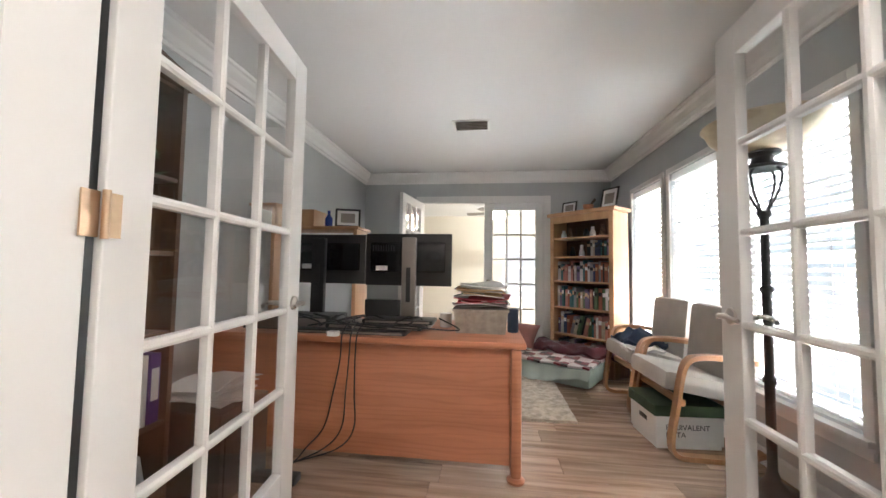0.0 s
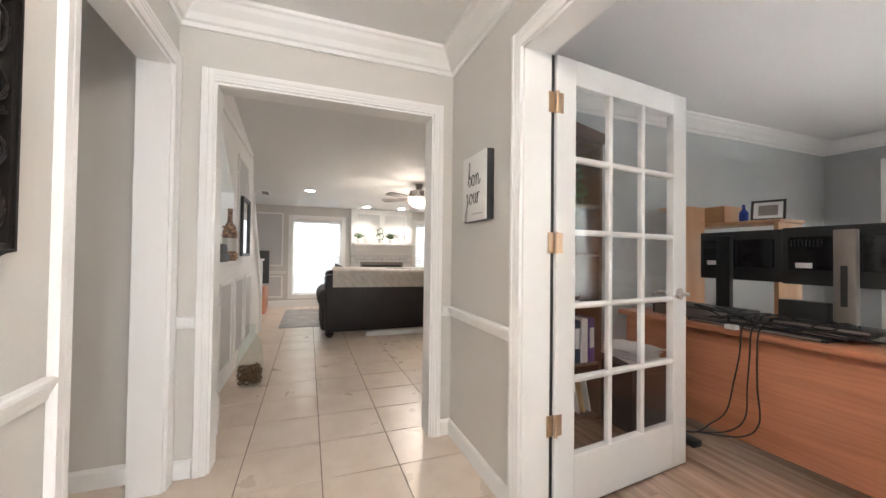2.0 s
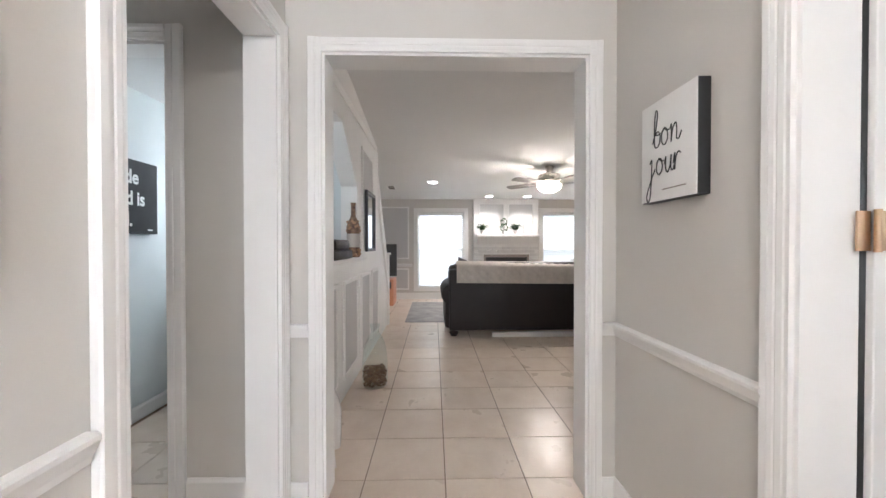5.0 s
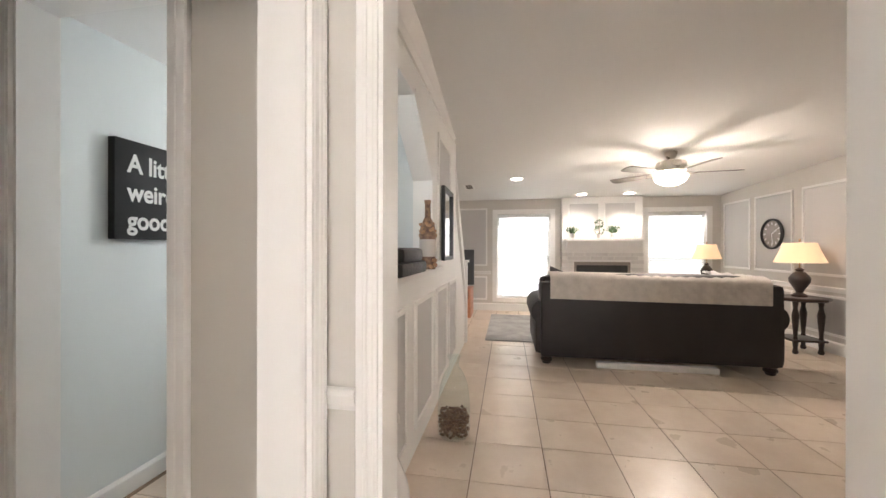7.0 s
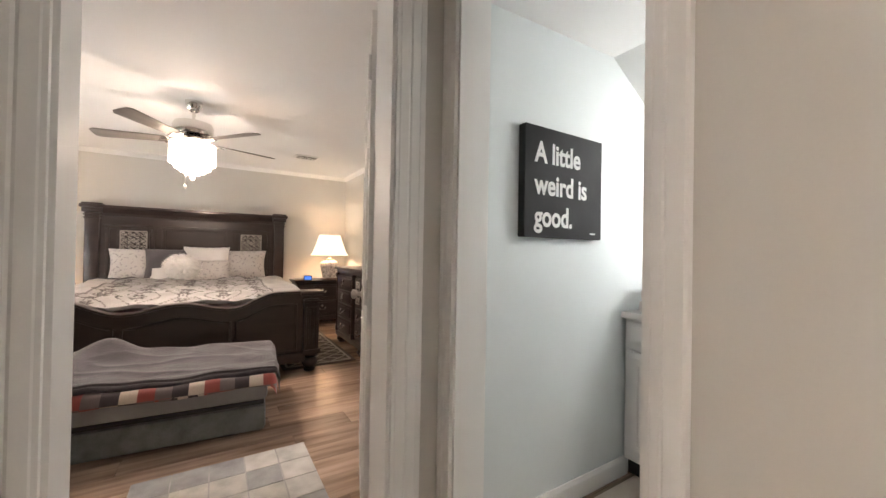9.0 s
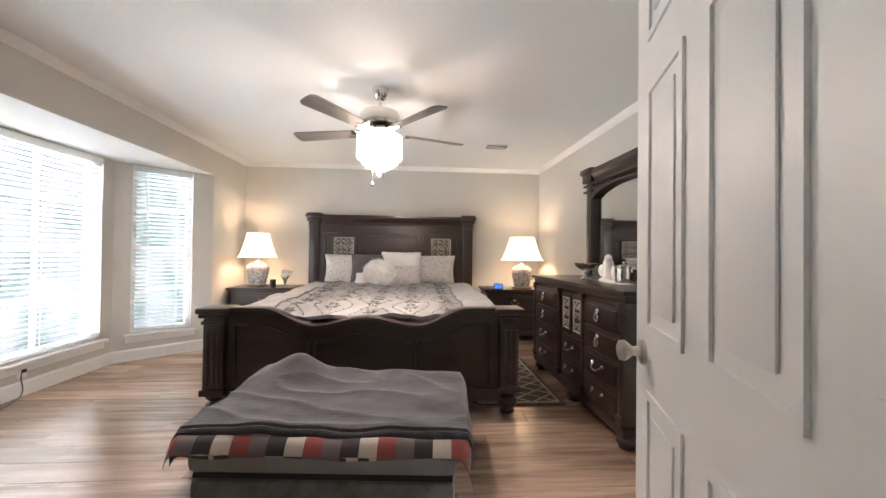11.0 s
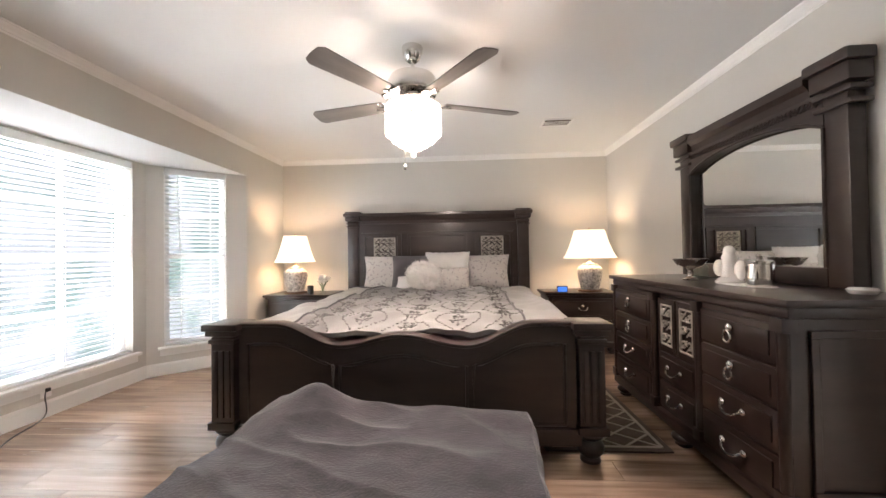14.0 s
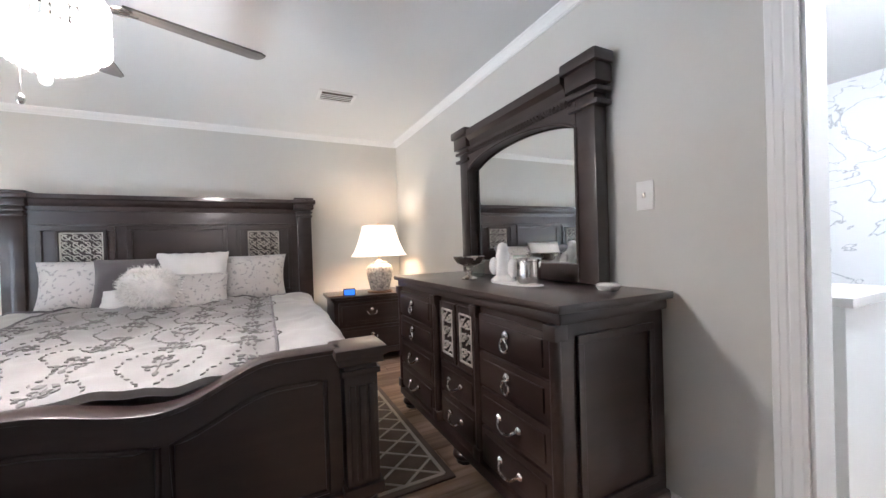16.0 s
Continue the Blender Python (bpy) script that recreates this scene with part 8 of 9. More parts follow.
for k, (x0, x1, y0, y1, z0, z1) in enumerate(((-0.72, -0.02, 2.58, 2.78, 0.722, 0.745), (-0.50, 0.06, 2.62, 2.86, 0.746, 0.775), (-1.05, -0.50, 2.66, 2.95, 0.722, 0.80), (-0.30, 0.12, 2.66, 2.84, 0.776, 0.80))):
    kb = thing("keyboard_tray" if k != 2 else "docking_box", pose(0, 0, 0), "flat black keyboard lying on the desk" if k != 2 else "black electronics box among the cables", "keyboard" if k != 2 else "electronics", "desk electronics")
    part("case", Shape().rbox(x0, x1, y0, y1, z0, z1, 0.006), M["black"], kb)
    part("edge_strip", Shape().rbox(x0 + 0.02, x1 - 0.02, y0 - 0.003, y0 - 0.0005, z0 + 0.006, z1 - 0.006, 0.001), M["grey_metal"], kb)
tagged(part("router_box", Shape().rbox(-0.34, -0.12, 2.82, 2.88, 0.722, 0.90, 0.006), M["black"]), "black speaker box standing behind the keyboards", "speaker")
tagged(part("white_mug", Shape().lathe([(0.035, 0.722), (0.038, 0.73), (0.04, 0.81), (0.036, 0.81), (0.034, 0.735)], 20, pose(0.16, 2.98, 0)), M["porcelain"]), "white mug among the desk clutter", "mug")
rnd = random.Random(21)
for k in range(7):
    x = -0.62 + 0.11 * k
    pts = [(x, 2.70, 0.80), (x + rnd.uniform(-0.1, 0.1), 2.60, 0.83), (x + rnd.uniform(-0.15, 0.2), 2.58, 0.79), (x + rnd.uniform(-0.2, 0.25), 2.62, 0.76), (x + rnd.uniform(0, 0.3), 2.72, 0.81)]
    tagged(part("desk_cable", Shape().tube(catmull(pts, 8), 0.0045, 6), M["black"]), "loose black cable tangled on the desk", "cable", "desk cables")
for dx in (0.0, 0.035, -0.05):
    pts = [(-0.30 + dx, 2.60, 0.79), (-0.31 + dx, 2.525, 0.735), (-0.315 + dx, 2.515, 0.60), (-0.33 + dx * 1.4, 2.52, 0.42), (-0.36 + dx * 2, 2.55, 0.22), (-0.46 + dx * 2, 2.56, 0.10), (-0.62, 2.52, 0.03), (-0.72, 2.45, 0.008)]
    tagged(part("hanging_cable", Shape().tube(catmull(pts, 8), 0.0042, 6), M["black"]), "black cable hanging down the desk front", "cable", "desk cables")
tagged(part("power_strip", Shape().rbox(-0.80, -0.52, 2.36, 2.43, 0.001, 0.04, 0.006), M["black"]), "black power strip on the plank floor", "power strip")
tagged(part("plug_adapter", Shape().rbox(-0.44, -0.38, 2.50, 2.54, 0.722, 0.75, 0.005), M["paper"]), "white plug adapter at the desk edge", "adapter")

bk = thing("paper_basket", pose(0.39, 2.86, 0.722), "grey woven basket overfull with papers", "basket")
part("basket_wall", Shape().add([], []).prism([(-0.145, 0), (0.145, 0), (0.16, 0.135), (-0.16, 0.135)], "y", -0.10, 0.14), M["wicker"], bk, bevel=0.008)
part("basket_rim", Shape().rbox(-0.168, 0.168, -0.112, 0.152, 0.128, 0.143, 0.006), M["wicker"], bk)
pap = thing("paper_stack", pose(0.39, 2.86, 0.866), "pile of loose papers, folders and envelopes", "papers")
rnd = random.Random(2)
cols = [M["paper"], M["paper"], M["beige_cloth"], material("manila_folder", (0.62, 0.42, 0.22), 0.8, vary=0.04), material("red_folder", (0.35, 0.05, 0.06), 0.7, vary=0.05)]
for k in range(16):
    w, d = rnd.uniform(0.11, 0.165), rnd.uniform(0.09, 0.12)
    z = 0.003 + k * 0.0085
    part("paper_sheet", Shape().sheet(6, 4, lambda u, v: ((u - 0.5) * 2 * w + rnd.uniform(-0.0005, 0.0005), (v - 0.5) * 2 * d, 0.016 * math.sin(u * 3.1 + k) * math.cos(v * 2 + k * 1.7)), 0.005), cols[(k * 7 + k // 3) % 5], pap).matrix_basis = pose(rnd.uniform(-0.015, 0.015), 0.01, z + 0.012, rnd.uniform(-2, 2), rnd.uniform(-3, 3), rnd.uniform(-14, 14))
tagged(part("pen_cup", Shape().lathe([(0.03, 0.722), (0.033, 0.73), (0.033, 0.86), (0.028, 0.86), (0.028, 0.735)], 16, pose(0.585, 2.86, 0)), M["navy_cloth"]), "dark blue pen cup at the desk edge", "pen cup")

# hutch by the wall with ornaments
ht = thing("desk_hutch", pose(0, 0, 0), "light oak hutch shelf standing behind the monitors", "hutch")
part("side_panel", Shape().rbox(-1.12, -1.09, 3.02, 3.30, 0.722, 1.54, 0.004), M["oak_light"], ht)
part("side_panel", Shape().rbox(-0.62, -0.59, 3.32, 3.60, 0.0, 1.40, 0.004), M["oak_light"], ht)
part("top_shelf", Shape().rbox(-1.30, -1.09, 3.02, 3.30, 1.54, 1.56, 0.004).rbox(-1.30, -0.58, 3.32, 3.62, 1.40, 1.425, 0.004), M["oak_light"], ht)
part("side_box", Shape().rbox(-1.30, -0.95, 3.32, 3.55, 1.426, 1.56, 0.004), M["oak_light"], ht)
tagged(part("blue_bottle", Shape().lathe([(0.028, 1.425), (0.03, 1.43), (0.03, 1.50), (0.012, 1.525), (0.011, 1.56), (0.014, 1.562)], 16, pose(-0.87, 3.42, 0)), M["blue_glass"]), "cobalt blue glass bottle on the hutch", "bottle")


def photo_frame(m, w, h, label, mat="black"):
    t = thing("photo_frame", m, label, "photo frame", "photo frames")
    part("frame", Shape().box(-w / 2, w / 2, 0, 0.014, 0, 0.016).box(-w / 2, w / 2, 0, 0.014, h - 0.016, h).box(-w / 2, -w / 2 + 0.016, 0, 0.014, 0.016, h - 0.016).box(w / 2 - 0.016, w / 2, 0, 0.014, 0.016, h - 0.016), M[mat], t)
    part("mat_board", Shape().box(-w / 2 + 0.016, w / 2 - 0.016, 0.005, 0.008, 0.016, h - 0.016), M["paper"], t)
    part("photo", Shape().box(-w * 0.28, w * 0.28, 0.003, 0.0048, h * 0.25, h * 0.75), M["grey_metal"], t, "small dim print")
    part("easel_leg", Shape().box(-0.015, 0.015, 0.0, 0.003, 0, h * 0.7, pose(0, 0.065, 0, 22)), M["black"], t)
    return t


photo_frame(pose(-0.70, 3.40, 1.425, -14, 0, 20), 0.20, 0.16, "black photo frame leaning on the hutch")

# tall dark bookcase behind the open door
dk = thing("dark_bookcase", pose(-1.31, 1.70, 0), "tall dark walnut bookcase with binders and plants", "bookcase")
part("side_panel", Shape().rbox(0, 0.30, -0.47, -0.445, 0, 1.95, 0.003), M["bark"], dk)
part("side_panel", Shape().rbox(0, 0.30, 0.405, 0.43, 0, 1.95, 0.003), M["bark"], dk)
part("back_panel", Shape().box(0, 0.012, -0.445, 0.405, 0, 1.95), M["bark"], dk)
for z in (0.04, 0.40, 0.80, 1.16, 1.50, 1.93):
    part("shelf", Shape().rbox(0.012, 0.295, -0.445, 0.405, z - 0.02, z, 0.003), M["bark"], dk)
part("pediment", Shape().prism([(-0.52, 1.95), (0.48, 1.95), (0.48, 1.99), (-0.02, 2.10), (-0.52, 1.99)], "x", 0.0, 0.32), M["bark"], dk)
PURPLE = material("purple_binder", (0.08, 0.035, 0.20), 0.5, vary=0.05)
rnd = random.Random(6)
for k in range(8):
    y = 1.70 + 0.36 - k * 0.062
    b = thing("ring_binder", pose(-1.03, y, 0.40), "upright office binder with a paper spine label", "binder", "binders on the shelf")
    h = rnd.uniform(0.28, 0.31)
    part("cover", Shape().rbox(-0.25, 0.0, -0.027, 0.027, 0.0, h, 0.004), PURPLE if k in (0, 3) else M[("black", "paper", "navy_cloth")[k % 3]], b)
    part("spine_label", Shape().box(0.0005, 0.002, -0.018, 0.018, 0.1, 0.24), M["paper"], b)
for k in range(9):
    y = 1.70 + 0.38 - k * 0.05
    b = thing("file_folder", pose(-1.06, y, 0.04) @ pose(0, 0, 0, 12), "leaning file folder on the bottom shelf", "folder", "file folders")
    part("folder", Shape().rbox(-0.24, 0.0, -0.008, 0.008, 0.0, rnd.uniform(0.2, 0.28), 0.002), cols[(0, 3, 1, 4, 2, 3, 0, 1, 3)[k]], b)
pl = thing("trailing_plant", pose(-1.12, 1.86, 1.50), "trailing green plant in a white pot on the shelf", "plant")
part("pot", Shape().lathe([(0.05, 0), (0.07, 0.11), (0.075, 0.115), (0.068, 0.11)], 16), M["porcelain"], pl)
s = Shape()
for i in range(70):
    a = rnd.uniform(-1.6, 1.6)
    r = rnd.uniform(0.03, 0.15)
    z = 0.14 + rnd.uniform(-0.2, 0.14)
    p = Vector((r * math.cos(a) + 0.03, r * math.sin(a), z))
    d = Vector((rnd.uniform(-1, 1), rnd.uniform(-1, 1), rnd.uniform(-1, 0.6))).normalized()
    t = d.orthogonal().normalized() * 0.014
    s.add([p, p + d * 0.03 + t, p + d * 0.075, p + d * 0.03 - t], [(0, 1, 2, 3)])
part("leaves", s, M["leaf"], pl)
for i in range(5):
    tagged(part("shelf_book", Shape().rbox(-1.26, -1.07, 1.62 + i * 0.045, 1.655 + i * 0.045, 1.16, 1.16 + 0.2 + 0.02 * (i % 3), 0.003), (M["maroon_cloth"], M["green_box"], M["navy_cloth"], M["paper"], M["cardboard"])[i]), "upright book on the dark bookcase", "book", "books on the dark bookcase")
for i in range(3):
    tagged(part("flat_book", Shape().rbox(-1.25, -1.06, 1.72, 1.98, 0.80 + i * 0.03, 0.828 + i * 0.03, 0.003), (M["paper"], M["maroon_cloth"], M["beige_cloth"])[i]), "book lying flat on the dark bookcase", "book", "books on the dark bookcase")
pr = thing("printer_stand", pose(-0.98, 2.32, 0), "small black filing cube topped with loose papers", "cabinet")
part("cabinet_body", Shape().rbox(-0.22, 0.22, -0.18, 0.18, 0.0, 0.42, 0.01), M["black"], pr)
part("cabinet_drawer", Shape().rbox(0.222, 0.23, -0.16, 0.16, 0.05, 0.38, 0.003), M["black"], pr)
for i in range(7):
    o = tagged(part("loose_paper", Shape().sheet(6, 4, lambda u, v: ((u - 0.5) * 0.34, (v - 0.5) * 0.26, 0.012 * math.sin(u * 4 + i)), 0.003), M["paper"]), "loose white paper on the black cabinet", "paper", "loose papers")
    o.matrix_basis = pose(-0.98 + 0.02 * (i % 3), 2.32 + 0.015 * (i % 2), 0.44 + i * 0.012, 0, 0, 17 * i)

# corner bookcase with books
bc = thing("oak_bookcase", pose(1.19, 5.13, 0, 0, 0, -48), "light oak bookcase full of books across the corner", "bookcase")
BWD = 0.80
part("side_panel", Shape().rbox(0, 0.025, 0, 0.28, 0, 1.74, 0.003), M["oak_light"], bc)
part("side_panel", Shape().rbox(BWD - 0.025, BWD, 0, 0.28, 0, 1.74, 0.003), M["oak_light"], bc)
part("back_panel", Shape().box(0.025, BWD - 0.025, 0.268, 0.28, 0, 1.74), M["bark"], bc)
part("face_frame", Shape().box(0, 0.05, -0.018, 0, 0, 1.74).box(BWD - 0.05, BWD, -0.018, 0, 0, 1.74).box(0.05, BWD - 0.05, -0.018, 0, 1.66, 1.74).box(0.05, BWD - 0.05, -0.018, 0, 0, 0.08), M["oak_light"], bc, bevel=0.003)
part("crown_top", Shape().rbox(-0.03, BWD + 0.03, -0.045, 0.29, 1.742, 1.785, 0.01), M["oak_light"], bc)
levels = (0.08, 0.375, 0.683, 0.984, 1.27, 1.49)
for z in levels:
    part("shelf", Shape().rbox(0.025, BWD - 0.025, 0.0, 0.268, z - 0.02, z, 0.003), M["oak_light"], bc)
rnd = random.Random(12)
bcols = [material("book_%s" % n, c, 0.6, vary=0.08, scale=8, grain=60, bump=0.02) for n, c in (("white", (0.6, 0.58, 0.55)), ("navy", (0.03, 0.05, 0.12)), ("black", (0.02, 0.02, 0.022)), ("teal", (0.05, 0.16, 0.18)), ("green", (0.10, 0.16, 0.09)), ("rust", (0.30, 0.10, 0.06)), ("pink", (0.45, 0.20, 0.17)), ("grey", (0.25, 0.25, 0.26)), ("cream", (0.50, 0.43, 0.33)), ("violet", (0.16, 0.12, 0.22)))]
bmat = pose(1.19, 5.13, 0, 0, 0, -48)
for lv, z in enumerate(levels[:5]):
    x = 0.06
    while x < BWD - 0.075:
        w = rnd.uniform(0.016, 0.042)
        if lv == 4 and x < 0.45:
            x += w
            continue
        h = rnd.uniform(0.17, 0.245) if lv < 4 else rnd.uniform(0.14, 0.18)
        h = min(h, 0.27)
        tilt = -14 if (lv == 1 and 0.20 < x < 0.42) else 0
        b = thing("book", bmat @ pose(x + w / 2, 0.035 + rnd.uniform(0, 0.03), z + (0.006 if tilt else 0.0005)) @ pose(0, 0, 0, 0, -tilt), "upright hardback book on the oak bookcase", "book", "books on the oak bookcase")
        part("cover", Shape().box(-w / 2, w / 2, 0.0, 0.17, 0, h), rnd.choice(bcols), b)
        part("spine_band", Shape().box(-w / 2 + 0.002, w / 2 - 0.002, -0.0012, 0.0, h * 0.62, h * 0.80), rnd.choice((M["paper"], M["brass"], bcols[2])), b)
        x += w + 0.002 + (0.012 if tilt else 0)
for k, (x, z) in enumerate(((0.12, 1.49), (0.20, 1.49), (0.30, 1.49), (0.42, 1.49), (0.50, 1.49), (0.62, 1.49), (0.14, 1.27), (0.24, 1.27), (0.36, 1.27))):
    o = tagged(part("shelf_ornament", Shape().lathe([(0.03, 0), (0.034, 0.02), (0.03, 0.05), (0.018, 0.07 + 0.01 * (k % 3)), (0.02, 0.09 + 0.02 * (k % 3))], 12), (M["porcelain"], M["pebble"], M["clear"], M["black"])[k % 4]), "small ornament jar on the bookcase shelf", "ornament", "shelf ornaments")
    o.matrix_basis = bmat @ pose(x, 0.09, z)
photo_frame(bmat @ pose(0.16, 0.12, 1.786, -10), 0.20, 0.15, "black photo frame on top of the bookcase")
photo_frame(bmat @ pose(0.66, 0.12, 1.786, -12, 0, -12), 0.22, 0.24, "large black photo frame on top of the bookcase")
mo = thing("mortar_bowl", bmat @ pose(0.42, 0.13, 1.786), "turned wooden mortar bowl with a pestle", "bowl")
part("bowl", Shape().lathe([(0.03, 0), (0.04, 0.008), (0.058, 0.045), (0.06, 0.075), (0.052, 0.075), (0.04, 0.03)], 18), M["oak"], mo)
part("pestle", Shape().cyl((0.0, 0, 0.04), (0.09, 0, 0.13), 0.011, 10, 0.016), M["bark"], mo)


# bentwood armchairs
def armchair(m, label):
    t = thing("bentwood_armchair", m, label, "armchair", "bentwood armchairs")
    for sy in (-1, 1):
        y = sy * 0.29
        line = catmull([(0.28, y, 0.06), (0.10, y, 0.018), (-0.20, y, 0.018), (-0.33, y, 0.03), (-0.37, y, 0.10), (-0.33, y, 0.30), (-0.285, y, 0.50), (-0.24, y, 0.575), (-0.15, y, 0.60), (0.05, y, 0.595), (0.26, y, 0.575)], 6)
        s = Shape()
        rings = []
        for k, p in enumerate(line):
            v = line[min(k + 1, len(line) - 1)] - line[max(k - 1, 0)]
            nn = Vector((-v.z, 0, v.x)).normalized() * 0.014
            rings.append([p + nn + Vector((0, -0.028, 0)), p + nn + Vector((0, 0.028, 0)), p - nn + Vector((0, 0.028, 0)), p - nn + Vector((0, -0.028, 0))])
        s.sweep(rings)
        part("arm_loop", s, M["bentwood"], t, "bent laminated beech arm and leg")
    part("seat_rail", Shape().rbox(-0.28, -0.24, -0.265, 0.265, 0.30, 0.34, 0.006), M["bentwood"], t)
    part("seat_rail", Shape().rbox(0.20, 0.24, -0.265, 0.265, 0.24, 0.28, 0.006), M["bentwood"], t)
    part("seat_cushion", Shape().rbox(-0.40, 0.20, -0.255, 0.255, 0.0, 0.125, 0.05, pose(0, 0, 0.335, 0, 8)), M["beige_cloth"], t)
    part("back_cushion", Shape().rbox(-0.05, 0.06, -0.255, 0.255, 0.0, 0.53, 0.05, pose(0.15, 0, 0.36, 0, 8)), M["beige_cloth"], t)
    return t


armchair(pose(1.79, 3.24, 0, 0, 0, 2) @ Matrix.Scale(0.78, 4, (1, 0, 0)), "oatmeal upholstered bentwood armchair over a storage box")
armchair(pose(1.81, 3.86, 0, 0, 0, 4) @ Matrix.Scale(0.78, 4, (1, 0, 0)), "oatmeal bentwood armchair with clothes on its seat")
o = tagged(part("denim_jacket", Shape().sheet(16, 16, lambda u, v: (1.55 + 0.34 * u, 3.78 + 0.34 * v, 0.52 + 0.09 * math.sin(math.pi * u) * math.sin(math.pi * v) + 0.05 * noise.noise((u * 5, v * 5, 3))), 0.03), M["navy_cloth"]), "navy denim jacket thrown on the armchair", "jacket")
o = tagged(part("folded_cloth", Shape().sheet(14, 12, lambda u, v: (1.52 + 0.28 * u, 3.62 + 0.30 * v, 0.495 + 0.03 * noise.noise((u * 5, v * 5, 9))), 0.02), M["linen"]), "folded pale cloth on the armchair seat", "cloth")
sb = thing("storage_box", pose(1.66, 3.24, 0, 0, 0, 4), "white file box with a dark green printed lid", "box")
part("carton", Shape().rbox(-0.19, 0.22, -0.16, 0.18, 0.024, 0.20, 0.004).box(-0.18, 0.21, -0.15, 0.17, 0.001, 0.024), M["paper"], sb)
part("lid", Shape().rbox(-0.20, 0.23, -0.17, 0.19, 0.202, 0.27, 0.004), M["green_box"], sb)
lettering("lettering", "EQUIVALENT\nDATA", 0.045, pose(-0.13, -0.1612, 0.12, 90), M["black"], sb, 0, 0.0005, "printed capital words")
# Uncut carton; the hole's inner shade is a black patch.
part("hand_hole_patch", Shape().rbox(-0.1915, -0.1902, -0.05, 0.05, 0.13, 0.16, 0.0005), M["black"], sb)

# floor lamp
fl = thing("floor_lamp", pose(1.83, 2.62, 0), "black torchiere floor lamp with a glass bowl shade", "floor lamp")
part("base", Shape().lathe([(0.16, 0), (0.165, 0.015), (0.13, 0.035), (0.06, 0.06), (0.03, 0.10), (0.024, 0.13)], 30), M["iron"], fl)
part("pole", Shape().lathe([(0.021, 0.13), (0.021, 0.55), (0.028, 0.56), (0.028, 0.58), (0.02, 0.59), (0.02, 1.0), (0.028, 1.01), (0.028, 1.03), (0.019, 1.04), (0.019, 1.38), (0.03, 1.40), (0.03, 1.42)], 18), M["iron"], fl)
s = Shape()
for k in range(4):
    a = math.pi / 2 * k + 0.4
    s.tube(catmull([(0.022 * math.cos(a), 0.022 * math.sin(a), 1.42), (0.07 * math.cos(a), 0.07 * math.sin(a), 1.52), (0.085 * math.cos(a), 0.085 * math.sin(a), 1.60), (0.06 * math.cos(a), 0.06 * math.sin(a), 1.64)], 6), 0.006, 6)
s.lathe([(0.09, 1.635), (0.095, 1.65), (0.05, 1.665), (0.045, 1.70), (0.075, 1.715), (0.075, 1.725)], 24)
part("lantern_cage", s, M["iron"], fl)
part("lantern_glass", Shape().lathe([(0.02, 1.53), (0.05, 1.56), (0.065, 1.61), (0.06, 1.635)], 20), M["clear"], fl)
part("bowl_shade", Shape().lathe([(0.03, 1.722), (0.11, 1.735), (0.18, 1.765), (0.225, 1.81), (0.245, 1.86), (0.262, 1.875), (0.258, 1.88), (0.238, 1.864), (0.215, 1.815), (0.17, 1.775), (0.03, 1.735)], 32), M["alabaster"], fl, "cream glass bowl shade")

# rug, dog bed in the corner
tagged(part("shag_rug", Shape().sheet(40, 50, lambda u, v: (0.15 + 0.93 * u, 3.36 + 1.45 * v, 0.022 + 0.010 * noise.noise((u * 50, v * 70, 1)) + 0.006 * noise.noise((u * 120, v * 140, 7))), 0.02), M["shag"]), "cream shag rug beside the oak desk", "rug")
db = thing("dog_bed", pose(1.18, 4.62, 0, 0, 0, -32), "low dog bed with a pale mint sheet hanging over", "dog bed")
part("cushion", Shape().rbox(-0.46, 0.42, -0.32, 0.34, 0.001, 0.17, 0.05), M["mint_cloth"], db)
part("hanging_sheet", Shape().sheet(30, 10, lambda u, v: (-0.47 + 0.9 * u, -0.335 - 0.05 * v + 0.02 * math.sin(u * 30) * v, 0.175 - 0.165 * v * (0.7 + 0.3 * math.sin(u * 5))), 0.006), M["mint_cloth"], db, "pale mint sheet edge")
o = tagged(part("plaid_throw", Shape().sheet(40, 30, lambda u, v: (-0.45 + 0.86 * u, -0.31 + 0.62 * v, 0.20 + 0.02 * noise.noise((u * 6, v * 6, 2))), 0.02), M["plaid_office"]), "maroon, black and white plaid throw on the dog bed", "throw")
o.matrix_basis = pose(1.18, 4.62, 0, 0, 0, -32)
o = tagged(part("maroon_blanket", Shape().sheet(40, 16, lambda u, v: (-0.35 + 1.0 * u, 0.12 + 0.28 * v, 0.235 + 0.07 * math.sin(math.pi * v) + 0.045 * noise.noise((u * 8, v * 6, 4))), 0.03), M["maroon_cloth"]), "bunched maroon fleece blanket on the dog bed", "blanket")
o.matrix_basis = pose(1.18, 4.62, 0, 0, 0, -32)
pillow("pink_pillow", 0.42, 0.30, 0.14, pose(0.80, 5.02, 0.34, -40, 0, -32), material("dusty_rose_cloth", (0.34, 0.15, 0.13), 0.85, vary=0.08, scale=6, grain=220, bump=0.2), "dusty rose pillow on the dog bed")
vent(pose(0.27, 3.86, CEIL), 0.34, 0.26, "white louvred ceiling vent in the office")

# dining room seen through the far doors
french_door("door_4", pose(1.175, OFF_N + 0.05, 0, 0, 0, 180), 0.80, "white glazed dining room door, closed", 1, False, 2.01)
french_door("door_5", pose(-0.49, OFF_N + 0.02, 0, 0, 0, -98), 0.80, "white glazed dining room door folded open", 1, False, 2.01)
dfan, zb = ceiling_fan(pose(0.62, 7.4, CEIL), "ceiling fan with a lit bowl in the dining room", 0.62, 5, 20, (M["nickel"], M["blade"]), 0.12, False)
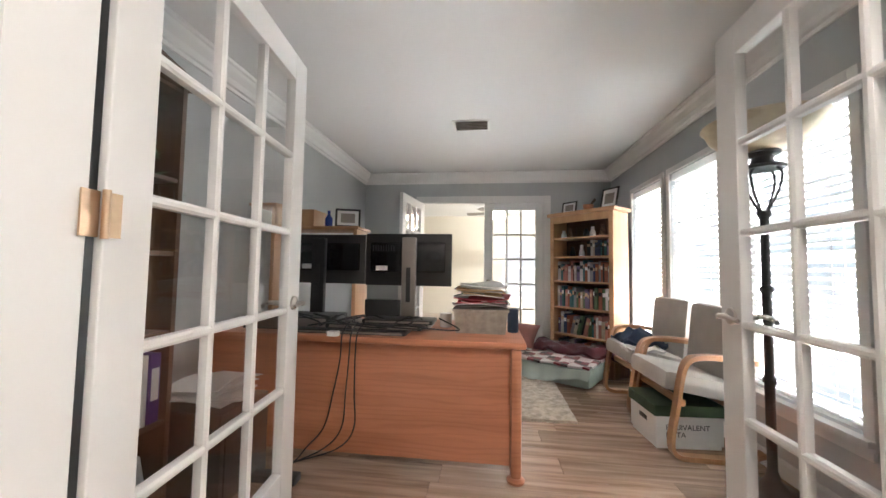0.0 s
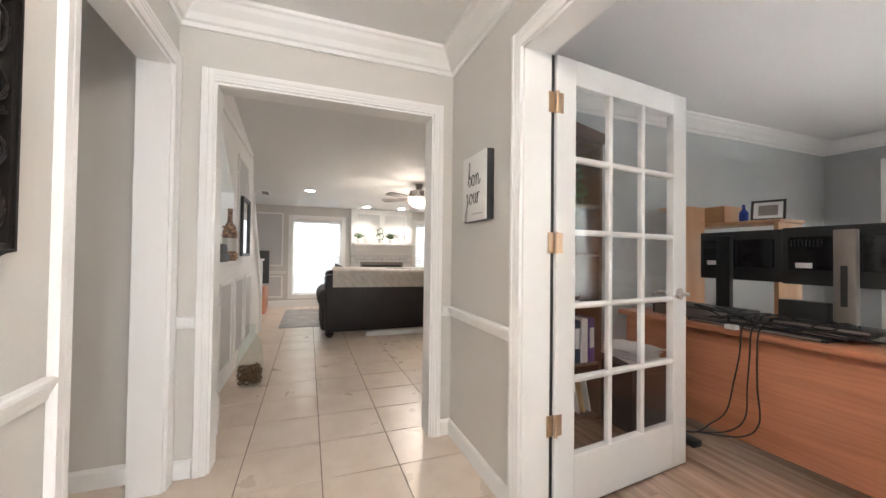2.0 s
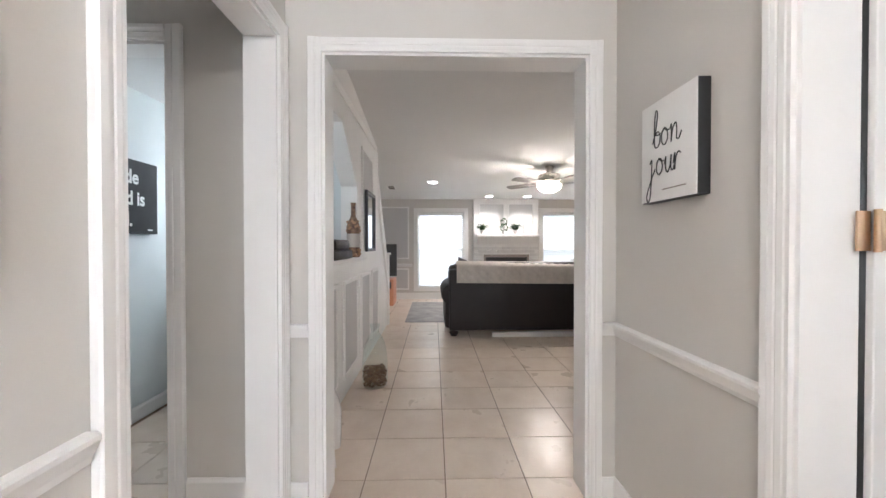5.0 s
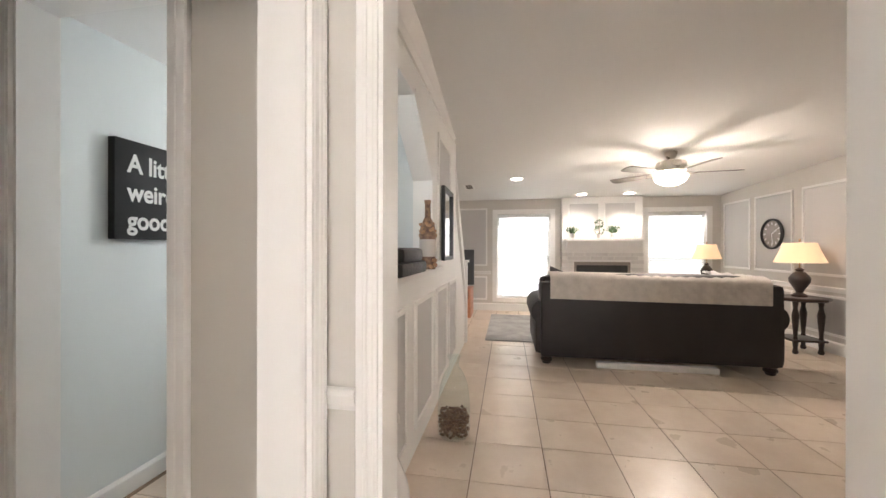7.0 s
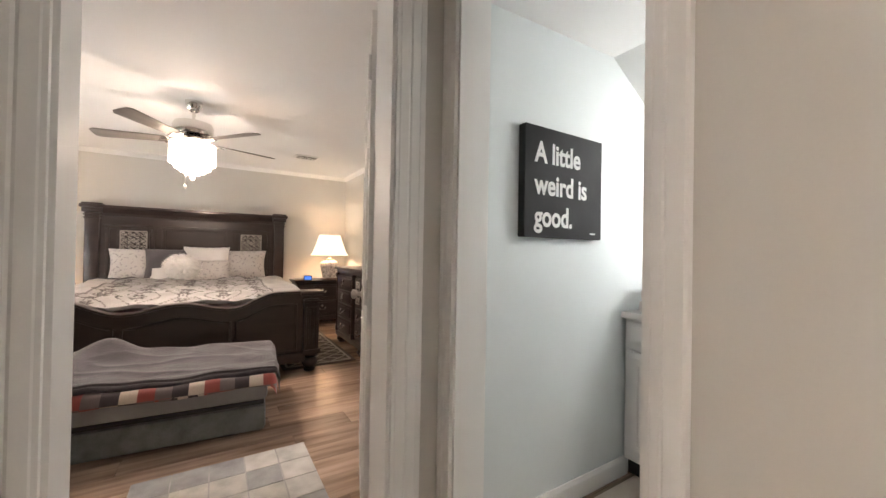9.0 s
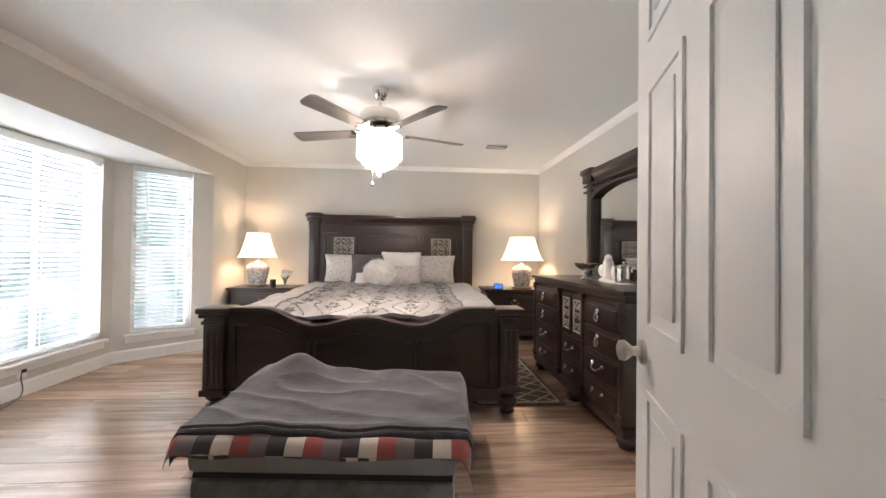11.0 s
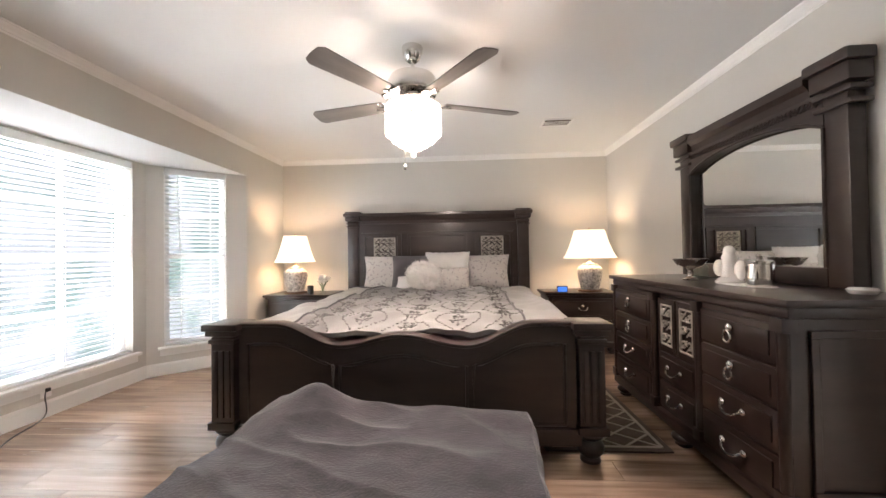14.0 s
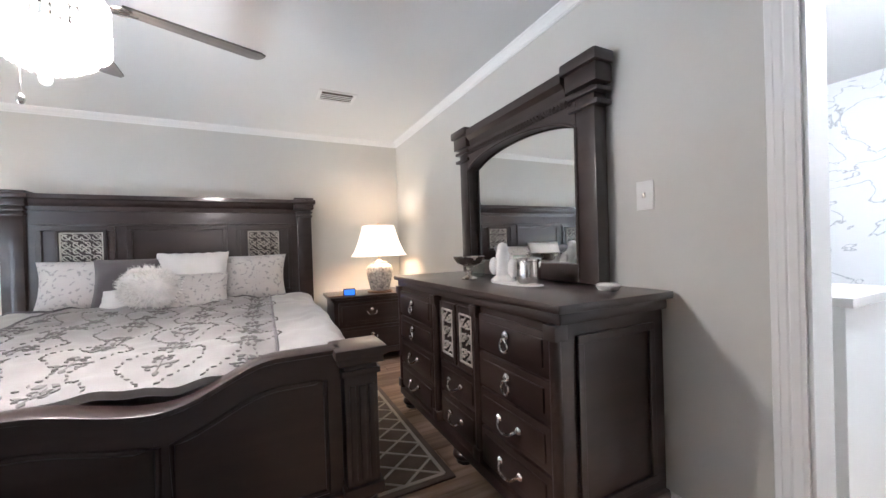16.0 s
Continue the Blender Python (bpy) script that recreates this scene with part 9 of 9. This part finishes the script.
part("light_bowl", Shape().lathe([(0.02, zb - 0.125), (0.08, zb - 0.115), (0.13, zb - 0.08), (0.15, zb - 0.03), (0.14, zb - 0.01)], 24), M["bowl"], dfan, "lit frosted glass bowl")
lamp_light("dining_fan_bulb", (0.62, 7.4, CEIL + zb - 0.22), 9, (1, 0.86, 0.70), 0.10)
dt = thing("dining_table", pose(0.9, 7.6, 0), "white painted dining table in the far room", "table")
part("tabletop", Shape().rbox(-0.7, 0.7, -0.45, 0.45, 0.72, 0.76, 0.008), M["vanity"], dt)
for x in (-0.6, 0.6):
    for y in (-0.37, 0.37):
        part("leg", Shape().lathe([(0.025, 0), (0.035, 0.1), (0.025, 0.3), (0.04, 0.6), (0.035, 0.72)], 12, pose(x, y, 0)), M["vanity"], dt)


# ---- floor pieces ----
tiles = bpy.data.objects["floor_tile_bed"]
TX, TY = 0.385, 0.398
tile_mesh = Shape().box(0.003, TX - 0.003, 0.003, TY - 0.003, -0.02, 0.0).mesh("tile", M["tile"])
for i in range(-18, 11):
    for j in range(-7, 10):
        x, y = -0.932 + i * TX, 0.271 + j * TY
        living = x < -1.40 and LIV_W - 0.2 < x and y < LIV_N and (x < -4.8 or y > -0.6)
        bath = -3.4 < x <= -1.29 and -1.8 < y < -0.9
        hall = -1.45 < x < HALL_E - 0.1 and -0.60 < y < 1.0
        vest = -1.45 < x < 0.0 and -1.75 < y <= -0.5
        if not (living or bath or hall or vest):
            continue
        o = new("tile", tile_mesh)
        o.parent = tiles
        o.matrix_basis = pose(x, y, 0)


def planks(parent, x0, x1, y0, y1, seed, inside=None):
    rnd = random.Random(seed)
    w, n = 0.18, 1.22
    row = 0
    y = y0
    while y < y1:
        yy = min(y + w, y1)
        x = x0 - rnd.uniform(0, n)
        while x < x1:
            a, b = max(x, x0), min(x + n, x1)
            if inside:
                lim = inside((y + yy) / 2)
                b = min(b, lim)
            if b - a > 0.03:
                me = Shape().box(0.0008, b - a - 0.0008, 0.0008, yy - y - 0.0008, -0.012, 0.0).mesh("plank", M["plank"])
                o = new("plank", me)
                o.parent = parent
                o.matrix_basis = pose(a, y, 0)
            x += n
        y = yy
        row += 1


def bay_edge(y):
    if BAY[1][1] < y < BAY[0][1]:
        return BAY[0][0] + (BAY[0][1] - y) / (BAY[0][1] - BAY[1][1]) * (BAY[1][0] - BAY[0][0])
    if BAY[2][1] <= y <= BAY[1][1]:
        return BAY[1][0]
    if BAY[3][1] < y < BAY[2][1]:
        return BAY[3][0] + (y - BAY[3][1]) / (BAY[2][1] - BAY[3][1]) * (BAY[2][0] - BAY[3][0])
    return BED_E


planks(bpy.data.objects["floor_bedroom"], BED_W, 2.5, BED_S, -1.735, 3, bay_edge)
planks(bpy.data.objects["floor_office"], OFF_W, OFF_E, 1.068, OFF_N + 0.1, 4)
